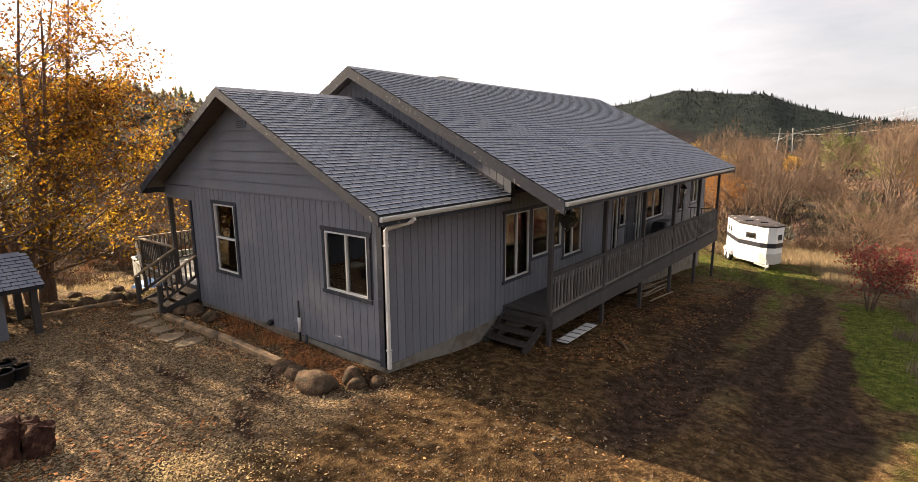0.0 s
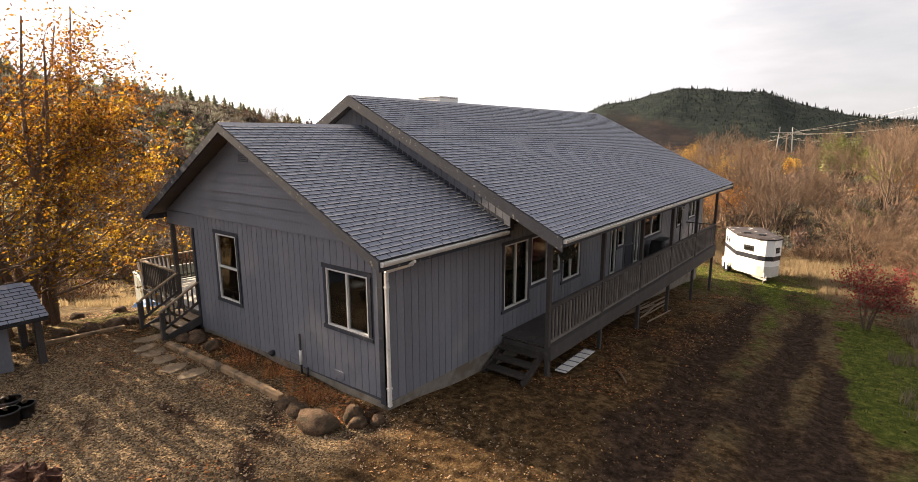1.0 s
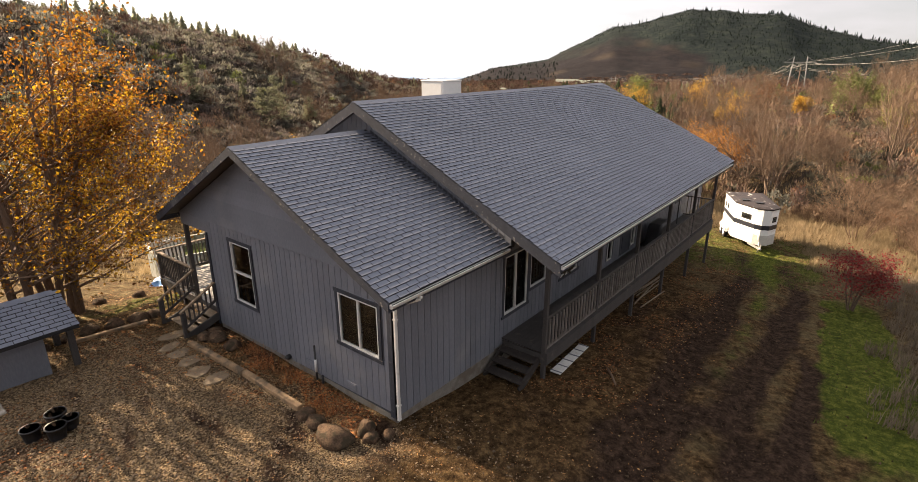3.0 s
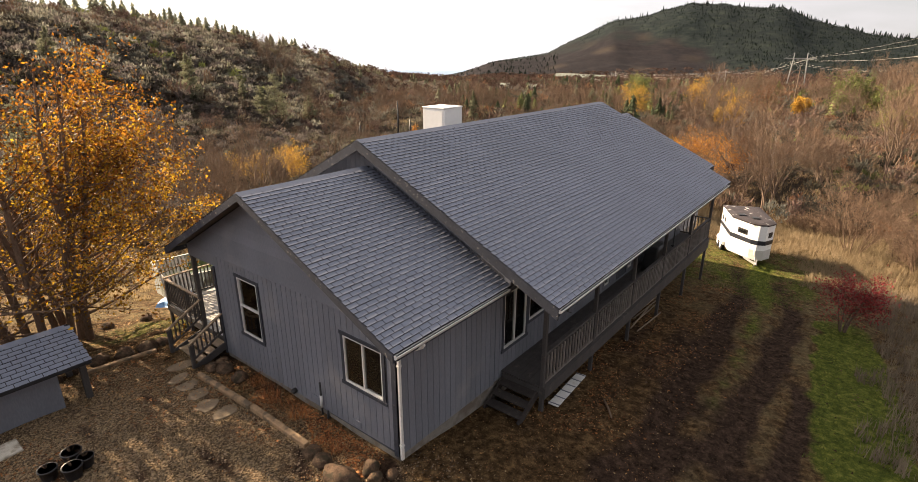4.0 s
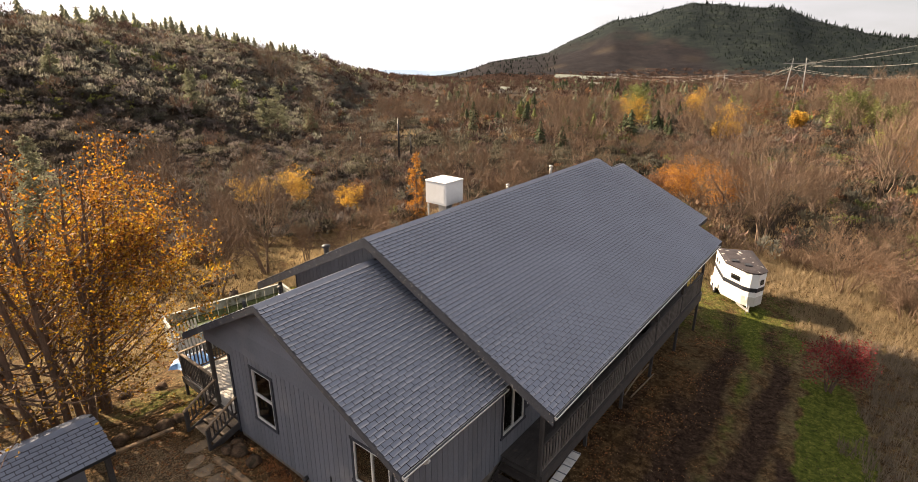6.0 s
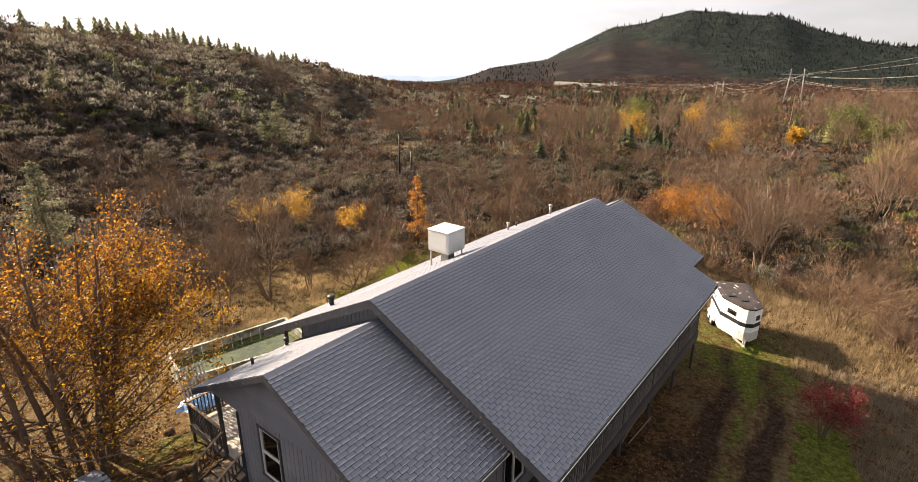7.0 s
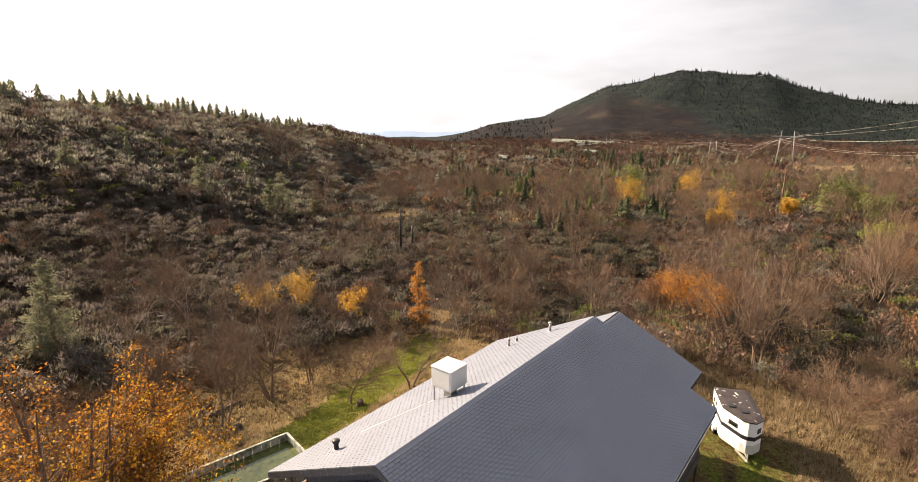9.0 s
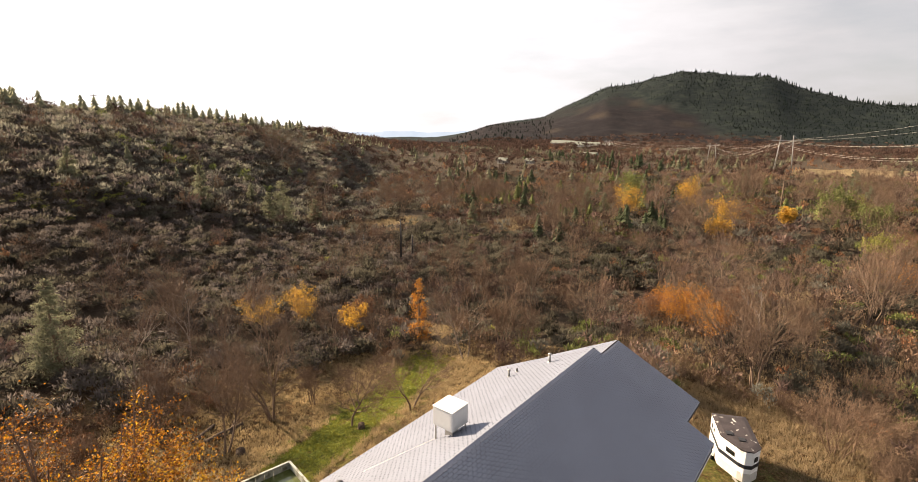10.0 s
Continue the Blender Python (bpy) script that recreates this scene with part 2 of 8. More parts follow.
M = dict(
    siding=material("grey_painted_siding", (0.138, 0.146, 0.172), 0.62, 0.35, var=0.16, scale=0.9, fine=45, bump=0.25, rnd=0.35,
                    patch=(0.20, 0.20, 0.21), patch_scale=0.7, patch_at=(0.58, 0.8), stretch=(1, 1, 0.25)),
    groove=material("siding_backing", (0.05, 0.052, 0.06), 0.85),
    trim=material("dark_trim_paint", (0.030, 0.034, 0.046), 0.6, 0.35, var=0.3, patch=(0.09, 0.09, 0.09), patch_scale=9, patch_at=(0.62, 0.72)),
    fascia=material("weathered_fascia_paint", (0.034, 0.037, 0.048), 0.75, 0.2, var=0.3, patch=(0.15, 0.14, 0.13), patch_scale=11, patch_at=(0.63, 0.68)),
    white=material("white_vinyl", (0.54, 0.54, 0.53), 0.4, 0.5, var=0.06),
    gutter=material("white_gutter_metal", (0.55, 0.545, 0.53), 0.45, 0.5, var=0.12, patch=(0.35, 0.31, 0.26), patch_scale=5, patch_at=(0.6, 0.75)),
    shingle_piece=material("asphalt_shingle_tab", (0.118, 0.132, 0.172), 0.75, 0.4, var=0.15, scale=0.5, fine=160, bump=0.4, bump_d=0.004, rnd=0.14),
    shingle=material("asphalt_shingle", (0.118, 0.132, 0.172), 0.75, 0.4, var=0.15, scale=0.5, fine=160, bump=0.4, bump_d=0.004, island=0.13),
    # dark cut edge, which also paints the shadow line of each course
    shingle_edge=material("cut_edge_and_course_shade", (0.022, 0.023, 0.027), 0.9, 0.1),
    under=material("roof_underlay", (0.022, 0.022, 0.024), 0.9),
    soffit=material("soffit_boards", (0.10, 0.09, 0.085), 0.8, var=0.2),
    concrete=material("foundation_concrete", (0.17, 0.155, 0.135), 0.9, 0.2, var=0.25, patch=(0.12, 0.10, 0.08), patch_scale=2.2),
    deck=material("weathered_deck_paint", (0.052, 0.047, 0.046), 0.75, 0.3, var=0.3, scale=3, stretch=(1, 1, 0.4), patch=(0.10, 0.085, 0.07), patch_scale=6, patch_at=(0.62, 0.76)),
    # paler than the deck paint: the light on the balusters is put into it
    baluster=material("lit_baluster_paint", (0.15, 0.135, 0.125), 0.75, 0.3, var=0.3, scale=3, rnd=0.5),
    deckboard=material("grey_deck_boards", (0.30, 0.285, 0.26), 0.7, 0.3, var=0.25, rnd=0.4),
    handrail=material("bare_worn_rail_wood", (0.20, 0.15, 0.105), 0.8, var=0.35, scale=8),
    timber=material("landscape_timber", (0.25, 0.165, 0.095), 0.85, var=0.35, scale=5, patch=(0.10, 0.075, 0.05), patch_scale=3),
    rock=material("field_rock", (0.085, 0.056, 0.037), 0.95, 0.1, var=0.5, scale=5, fine=28, bump=1.0, bump_d=0.05, patch=(0.045, 0.036, 0.024), patch_scale=6),
    flag=material("flagstone", (0.16, 0.12, 0.08), 0.9, 0.2, var=0.3, scale=4, fine=30, bump=0.5),
    glass=glass_material(),
    room=material("dim_room_plaster", (0.22, 0.20, 0.17), 0.9),
    curtain=material("reflection_tone_curtain", (0.34, 0.32, 0.24), 0.9, var=0.3, stretch=(1, 6, 0.3)),
    black=material("black_plastic", (0.018, 0.018, 0.02), 0.5, 0.4),
    metal=material("galvanised_metal", (0.33, 0.32, 0.30), 0.5, 0.5, metal=0.6, var=0.2),
    ground=ground_material(),
    bark=material("grey_brown_bark", (0.135, 0.098, 0.073), 0.95, 0.15, var=0.4, scale=5, fine=30, bump=0.6, bump_d=0.02, stretch=(1, 1, 0.3)),
    pale_bark=material("pale_grey_bark", (0.20, 0.165, 0.14), 0.95, 0.15, var=0.3, scale=5, fine=30, bump=0.4, bump_d=0.02),
    twig=material("bare_twig", (0.142, 0.096, 0.066), 0.95, 0.1, var=0.45, scale=0.05, fine=0.3, bump=0, island=0.25),
    leaf_orange=material("autumn_leaf", (0.145, 0.042, 0.009), 0.6, 0.3, var=0.55, color2=(0.235, 0.088, 0.014), scale=0.35, fine=2.0, bump=0, island=1.2, trans=0.5, trans_tint=(1.5, 1.75, 1.1)),
    leaf_gold=material("gold_leaf", (0.185, 0.082, 0.008), 0.6, 0.3, var=0.55, color2=(0.32, 0.172, 0.017), scale=0.5, fine=3, bump=0, island=1.2, trans=0.5, trans_tint=(1.4, 1.6, 1.1)),
    oak_bark=material("brown_oak_bark", (0.125, 0.084, 0.060), 0.95, 0.15, var=0.4, scale=5, fine=30, bump=0.6, bump_d=0.02, stretch=(1, 1, 0.3)),
    leaf_amber=material("amber_leaf", (0.28, 0.095, 0.016), 0.6, 0.3, var=0.45, color2=(0.42, 0.19, 0.03), scale=0.35, fine=2.0, bump=0, island=0.9, trans=0.5, trans_tint=(1.3, 1.4, 1.1)),
    leaf_yellow=material("yellow_leaf", (0.40, 0.235, 0.035), 0.6, 0.3, var=0.55, scale=0.5, fine=3, bump=0, island=0.9, trans=0.6),
    leaf_red=material("crimson_leaf", (0.21, 0.028, 0.03), 0.6, 0.3, var=0.45, scale=0.8, fine=4, bump=0, island=0.9, trans=0.6),
    leaf_rust=material("rust_leaf", (0.160, 0.082, 0.043), 0.8, 0.15, var=0.35, scale=0.04, fine=0.3, bump=0, island=0.3, trans=0.2, tone=1.0),
    brush_grey=material("grey_brown_brush", (0.118, 0.088, 0.062), 0.95, 0.1, var=0.5, scale=0.03, fine=0.28, bump=0, island=0.15, color2=(0.17, 0.113, 0.077), trans=0.08, tone=1.0),
    brush_plum=material("plum_brown_brush", (0.105, 0.070, 0.058), 0.95, 0.1, var=0.45, scale=0.03, fine=0.28, bump=0, island=0.15, trans=0.1, tone=1.0),
    twig_plum=material("plum_grey_twig", (0.125, 0.088, 0.074), 0.95, 0.1, var=0.45, scale=0.05, fine=0.3, bump=0, island=0.3),
    brush_dark=material("dark_evergreen_brush", (0.072, 0.066, 0.050), 0.9, 0.1, var=0.45, scale=0.03, fine=0.3, bump=0, island=0.06, trans=0.5, tone=0.7),
    brush_olive=material("olive_brush", (0.115, 0.128, 0.041), 0.85, 0.2, var=0.45, scale=0.05, fine=0.3, bump=0, island=0.2, trans=0.2, tone=1.0),
    needle=material("grey_green_needles", (0.150, 0.152, 0.098), 0.85, 0.2, var=0.25, scale=0.3, fine=1, bump=0, island=0.3, trans=0.5),
    # needles of the crest pines, paled in colour to stand for haze
    needle_pale=material("haze_paled_needles", (0.25, 0.25, 0.175), 0.9, 0.1, var=0.3, scale=0.1, fine=0.6, bump=0, island=0.4, trans=0.55),
    conifer_green=material("deep_green_needles", (0.050, 0.062, 0.032), 0.9, 0.15, var=0.3, scale=0.05, fine=0.3, bump=0, island=0.2, trans=0.3),
    # far conifers, dimmed and blued in colour for shade and haze
    conifer=material("haze_dimmed_conifer", (0.0135, 0.0190, 0.0155), 0.9, 0.04, var=0.3, scale=0.006, fine=0.03, bump=0, island=0.15, trans=0.3),
    # darker than the near brush: the woods' own deep shade is in the colour
    woods_brown=material("self_shaded_woods", (0.072, 0.045, 0.035), 0.95, 0.1, var=0.4, scale=0.012, fine=0.1, bump=0, island=0.15, trans=0.1, tone=1.0),
    brush_mauve=material("mauve_grey_brush", (0.094, 0.081, 0.074), 0.95, 0.1, var=0.35, scale=0.03, fine=0.28, bump=0, island=0.06, trans=0.5, tone=0.7),
    fallen=material("fallen_leaf", (0.25, 0.105, 0.04), 0.85, 0.2, var=0.5, color2=(0.40, 0.22, 0.09), scale=0.8, fine=6, bump=0, island=1.0),
    straw_dull=material("dull_dry_grass", (0.215, 0.163, 0.098), 0.9, 0.15, var=0.35, scale=0.2, fine=1.2, bump=0, island=0.35, trans=0.3),
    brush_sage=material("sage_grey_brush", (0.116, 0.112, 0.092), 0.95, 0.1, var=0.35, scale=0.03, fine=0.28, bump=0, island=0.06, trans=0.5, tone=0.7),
    # the sage brush again, lightened so the far hillside looks veiled by haze
    brush_hazed=material("haze_paled_chaparral", (0.154, 0.148, 0.120), 0.95, 0.1, var=0.35, scale=0.03, fine=0.28, bump=0, island=0.06, trans=0.5, tone=0.7),
    fallen_red=material("rusty_fallen_leaf", (0.19, 0.062, 0.024), 0.85, 0.2, var=0.6, color2=(0.36, 0.15, 0.05), scale=1.2, fine=7, bump=0, island=0.9),
    leaf_lime=material("yellow_green_leaf", (0.19, 0.19, 0.045), 0.8, 0.2, var=0.4, scale=0.4, fine=1.5, bump=0, island=0.4, trans=0.4),
    sunlit_chips=material("sunlit_chips", (0.50, 0.36, 0.17), 0.95, 0.1, var=0.3, scale=3, fine=20, bump=0, island=0.5),
    straw=material("dry_grass", (0.34, 0.26, 0.145), 0.9, 0.15, var=0.35, scale=0.3, fine=1.5, bump=0, island=0.35, trans=0.35),
    # lawn blades, deepened in colour for the shade of the house
    shaded_lawn_blade=material("shaded_lawn_grass", (0.085, 0.108, 0.021), 0.8, 0.2, var=0.45, scale=0.8, fine=3, bump=0, island=0.4, trans=0.3),
    # dry grass greyed and darkened: the bank's shade is put into the colour
    shaded_bank_grass=material("shaded_dry_grass", (0.185, 0.145, 0.103), 0.9, 0.15, var=0.4, scale=0.3, fine=1.5, bump=0, island=0.4, trans=0.25),
    # path blades, yellowed in colour for the sun on them
    green_grass=material("green_grass", (0.180, 0.180, 0.028), 0.8, 0.2, var=0.4, scale=0.4, fine=2, bump=0, island=0.35, trans=0.35),
)


# ---- mesh helpers ----
def mesh_part(name, verts, faces, mat, parent=None, label="", base=None):
    """One mesh object from world-space vertices, under a parent that stands unturned at its place."""
    o = Vector(base) if base is not None else (parent_origin(parent) if parent else Vector((0, 0, 0)))
    me = bpy.data.meshes.new(name)
    me.from_pydata([tuple(Vector(v) - o) for v in verts], [], faces)
    me.update()
    me.materials.append(mat)
    ob = new(name, me)
    if parent:
        ob.parent = parent
    else:
        ob.location = o
    if label:
        tagged(ob, label)
    return ob


def parent_origin(ob):
    v = Vector((0, 0, 0))
    while ob:
        v += ob.location
        ob = ob.parent
    return v


def bm_part(name, bm, mat, parent=None, label="", smooth=False):
    """Links a bmesh given in the parent's space."""
    me = bpy.data.meshes.new(name)
    bm.to_mesh(me)
    bm.free()
    if smooth:
        me.shade_smooth()
    me.materials.append(mat)
    ob = new(name, me)
    ob.parent = parent
    if label:
        tagged(ob, label)
    return ob


def thing(name, at, label, category, group="", kind=""):
    e = new(name)
    e.empty_display_size = 0.2
    e.location = at
    return tagged(e, label, category, group, kind)


BOX = [(0, 3, 2, 1), (4, 5, 6, 7), (0, 1, 5, 4), (1, 2, 6, 5), (2, 3, 7, 6), (3, 0, 4, 7)]


def box(name, x0, x1, y0, y1, z0, z1, mat, parent=None, label="", bevel=0.0):
    """A box in world space, with softened edges where bevel is given."""
    v = [(x0, y0, z0), (x1, y0, z0), (x1, y1, z0), (x0, y1, z0), (x0, y0, z1), (x1, y0, z1), (x1, y1, z1), (x0, y1, z1)]
    if not bevel:
        return mesh_part(name, v, BOX, mat, parent, label)
    o = parent_origin(parent)
    bm = bmesh.new()
    bv = [bm.verts.new(Vector(p) - o) for p in v]
    for f in BOX:
        bm.faces.new([bv[i] for i in f])
    bmesh.ops.bevel(bm, geom=bm.edges[:], offset=bevel, segments=1, affect="EDGES")
    return bm_part(name, bm, mat, parent, label)


def beam(name, a, b, w, h, mat, parent=None, label="", up=(0, 0, 1), bevel=0.0):
    """A straight bar of section w by h from a to b, in world space."""
    a, b = Vector(a), Vector(b)
    d = (b - a).normalized()
    s = d.cross(Vector(up))
    s = s.normalized() if s.length > 1e-4 else Vector((1, 0, 0))
    u = s.cross(d)
    v = []
    for p in (a, b):
        v += [p - s * w / 2 - u * h / 2, p + s * w / 2 - u * h / 2, p + s * w / 2 + u * h / 2, p - s * w / 2 + u * h / 2]
    if not bevel:
        return mesh_part(name, v, BOX, mat, parent, label)
    o = parent_origin(parent)
    bm = bmesh.new()
    bv = [bm.verts.new(p - o) for p in v]
    for f in BOX:
        bm.faces.new([bv[i] for i in f])
    bmesh.ops.recalc_face_normals(bm, faces=bm.faces[:])
    bmesh.ops.bevel(bm, geom=bm.edges[:], offset=bevel, segments=1, affect="EDGES")
    return bm_part(name, bm, mat, parent, label)


def tube(name, points, radii, mat, parent=None, label="", sides=8, cap=True):
    """A round bar along points, in world space, with a radius at each."""
    o = parent_origin(parent)
    verts, faces = [], []
    n = len(points)
    for i, p in enumerate(points):
        p = Vector(p)
        d = (Vector(points[min(i + 1, n - 1)]) - Vector(points[max(i - 1, 0)])).normalized()
        s = d.orthogonal().normalized() if i == 0 else (s - d * s.dot(d)).normalized()
        t = d.cross(s)
        for k in range(sides):
            a = 2 * math.pi * k / sides
            verts.append(p - o + (s * math.cos(a) + t * math.sin(a)) * radii[i])
    for i in range(n - 1):
        for k in range(sides):
            q = (k + 1) % sides
            faces.append((i * sides + k, i * sides + q, (i + 1) * sides + q, (i + 1) * sides + k))
    if cap:
        faces.append(tuple(range(sides - 1, -1, -1)))
        faces.append(tuple((n - 1) * sides + k for k in range(sides)))
    me = bpy.data.meshes.new(name)
    me.from_pydata(verts, [], faces)
    me.shade_smooth()
    me.materials.append(mat)
    ob = new(name, me)
    ob.parent = parent
    if label:
        tagged(ob, label)
    return ob


def fast_mesh(name, verts, tris, mat, parent=None, flat=True):
    """A large joined mesh from arrays."""
    verts, tris = np.asarray(verts, np.float32), np.asarray(tris, np.int32)
    k = tris.shape[1]
    me = bpy.data.meshes.new(name)
    me.vertices.add(len(verts))
    me.vertices.foreach_set("co", verts.ravel())
    me.loops.add(tris.size)
    me.loops.foreach_set("vertex_index", tris.ravel())
    me.polygons.add(len(tris))
    me.polygons.foreach_set("loop_start", np.arange(0, tris.size, k, dtype=np.int32))
    me.update(calc_edges=True)
    if flat:
        me.shade_flat()
    me.materials.append(mat)
    ob = new(name, me)
    ob.parent = parent
    return ob


# ---- ground ----
FWD = math.radians(38.3)
CX, CY = -6.7, -6.9


def sm(a, b, x):
    t = np.clip((x - a) / (b - a), 0, 1)
    return t * t * (3 - 2 * t)


def lumps(x, y, s, seed):
    """Smooth wavy unevenness of wavelength about s."""
    r = np.random.RandomState(seed)
    z = 0 * x
    for k in range(5):
        a, p = r.uniform(0, 6.28), r.uniform(0, 6.28)
        w = 2 * math.pi / (s * r.uniform(0.7, 1.5))
        z = z + np.sin((x * math.cos(a) + y * math.sin(a)) * w + p)
    return z / 5


def land(x, y):
    """Height of the ground."""
    x, y = np.asarray(x, float), np.asarray(y, float)
    f = (x - CX) * math.cos(FWD) + (y - CY) * math.sin(FWD)
    r = (x - CX) * math.sin(FWD) - (y - CY) * math.cos(FWD)
    d = np.hypot(f, r)
    ang = np.degrees(np.arctan2(r, np.maximum(f, 1e-3) + 0 * r))
    # yard: level by the gravel, falling along the house and to the back
    z = -0.25 - 0.10 * np.clip(x, 0, 45) * sm(6, -1, y) - 0.06 * np.clip(x, 0, 45) * sm(-1, 6, y)
    z = z - 0.03 * np.clip(-y - 1.0, 0, 6) * sm(-3, 3, x)
    z = z - 0.23 * np.clip(y - 9.5, 0, 16) * sm(-4, 4, x) - 0.12 * np.clip(y - 9.5, 0, 16) * sm(4, -4, x)
    z = np.maximum(z, -6.0 - 0.02 * np.clip(f, 0, 200))
    # valley floor, falling away into the distance
    floor = -6.5 - 0.028 * np.clip(f - 60, 0, 300) - 0.033 * np.clip(d - 400, 0, 4000)
    z = z + (floor - z) * sm(38, 75, f)
    # bank to the right
    z = z + 7.0 * sm(45, 130, r) * sm(10, 60, f) * sm(420, 120, d) + 2.2 * sm(20, 45, r) * sm(20, 45, f) * sm(200, 80, d)
    # hill to the left, its crest drawing away towards the valley
    bear = [-40, -34, -30, -22, -13.5, -6.5, 0]
    cd_ = np.interp(ang, bear, [180, 190, 205, 234, 313, 515, 620])
    ch = np.interp(ang, bear, [27, 26.5, 26, 24, 18, 4, 0])
    c0 = np.interp(ang, bear, [58, 60, 64, 78, 120, 260, 400])
    z = z + ch * sm(0, 1, (d - c0) / (cd_ - c0)) * sm(-5, 5, f)
    # the mountain
    md = 2100.0
    ridge = np.interp(ang, [-14, -2.7, -0.2, 4.1, 9.0, 11.9, 15.2, 18.5, 21.9, 25.2, 29.1, 31.9, 35.4, 40, 50, 70],
                      [0, 15, 28, 55, 76, 128, 189, 210, 238, 225, 216, 177, 137, 119, 110, 40])
    z = z + ridge * sm(1000, md, d) ** 1.25
    z = z + 60 * sm(55, 120, np.abs(ang)) * sm(150, 800, d)
    # the valley drops away below the far ridge
    z = z - 34 * sm(650, 1700, d) * sm(-17, -10, ang) * sm(4, -2, ang)
    wild = sm(26, 60, d)
    z = z + 0.05 * lumps(x, y, 2.6, 1) + 0.9 * wild * lumps(x, y, 26, 2) + 2.2 * sm(80, 300, d) * lumps(x, y, 90, 3) + 9 * sm(800, 2000, d) * lumps(x, y, 420, 4) - 5 * sm(1050, 1700, d) * sm(2500, 2050, d) * np.abs(np.sin(ang * 0.62 + 0.4 * np.sin(d * 0.004))) ** 0.7 * sm(6, 16, ang)
    # wheel ruts
    for k, (xs, ys, wd, depth) in enumerate(RUTS):
        z = z - depth * np.exp(-((y - rut_y(x, k)) / wd) ** 2) * sm(xs[0] - 2, xs[0] + 2, x) * sm(xs[-1] + 2, xs[-1] - 3, x)
    return z


# wheel ruts: along x, across y, half-width, depth
RUTS = (((0, 2.6, 5.5, 9, 14.8, 20, 22.9, 26), (-4.4, -4.34, -4.1, -3.85, -3.6, -3.25, -2.6, -2.0), 0.46, 0.11),
        ((2, 4.6, 7, 9, 12.5, 18.2, 21, 25), (-6.2, -6.06, -5.7, -5.55, -5.62, -5.55, -5.0, -4.0), 0.42, 0.11),
        ((3, 5.5, 8, 10.9, 13.5), (-7.2, -7.1, -6.87, -6.6, -6.1), 0.3, 0.06))


def rut_y(x, k):
    """The curving line of a wheel rut."""
    return np.interp(x, RUTS[k][0], RUTS[k][1]) + 0.10 * np.sin(x * 0.9 + k) + 0.05 * np.sin(x * 2.3)


def meadow(x, y):
    """1 on the open grassy patches of the valley."""
    f = (x - CX) * math.cos(FWD) + (y - CY) * math.sin(FWD)
    r = (x - CX) * math.sin(FWD) - (y - CY) * math.cos(FWD)
    d, a = np.hypot(f, r), np.degrees(np.arctan2(r, np.maximum(f, 1e-3)))
    m = sm(232, 250, d) * sm(430, 400, d) * sm(30.5, 34, a)
    for cx_, cy_, rx, ry in ((104, 66, 10, 6), (81, 88, 12, 7), (70, -1, 6, 2.5)):
        m = np.maximum(m, sm(1.15, 0.85, np.hypot((x - cx_) / rx, (y - cy_) / ry) + 0.2 * lumps(x, y, 9, 41)))
    return m


# distance at which the mountain forest begins, by bearing
FOREST_EDGE = ([-4, 2, 7, 12, 17, 21, 26, 32, 40], [2700, 2350, 1960, 1800, 1720, 1560, 1330, 1150, 1100])


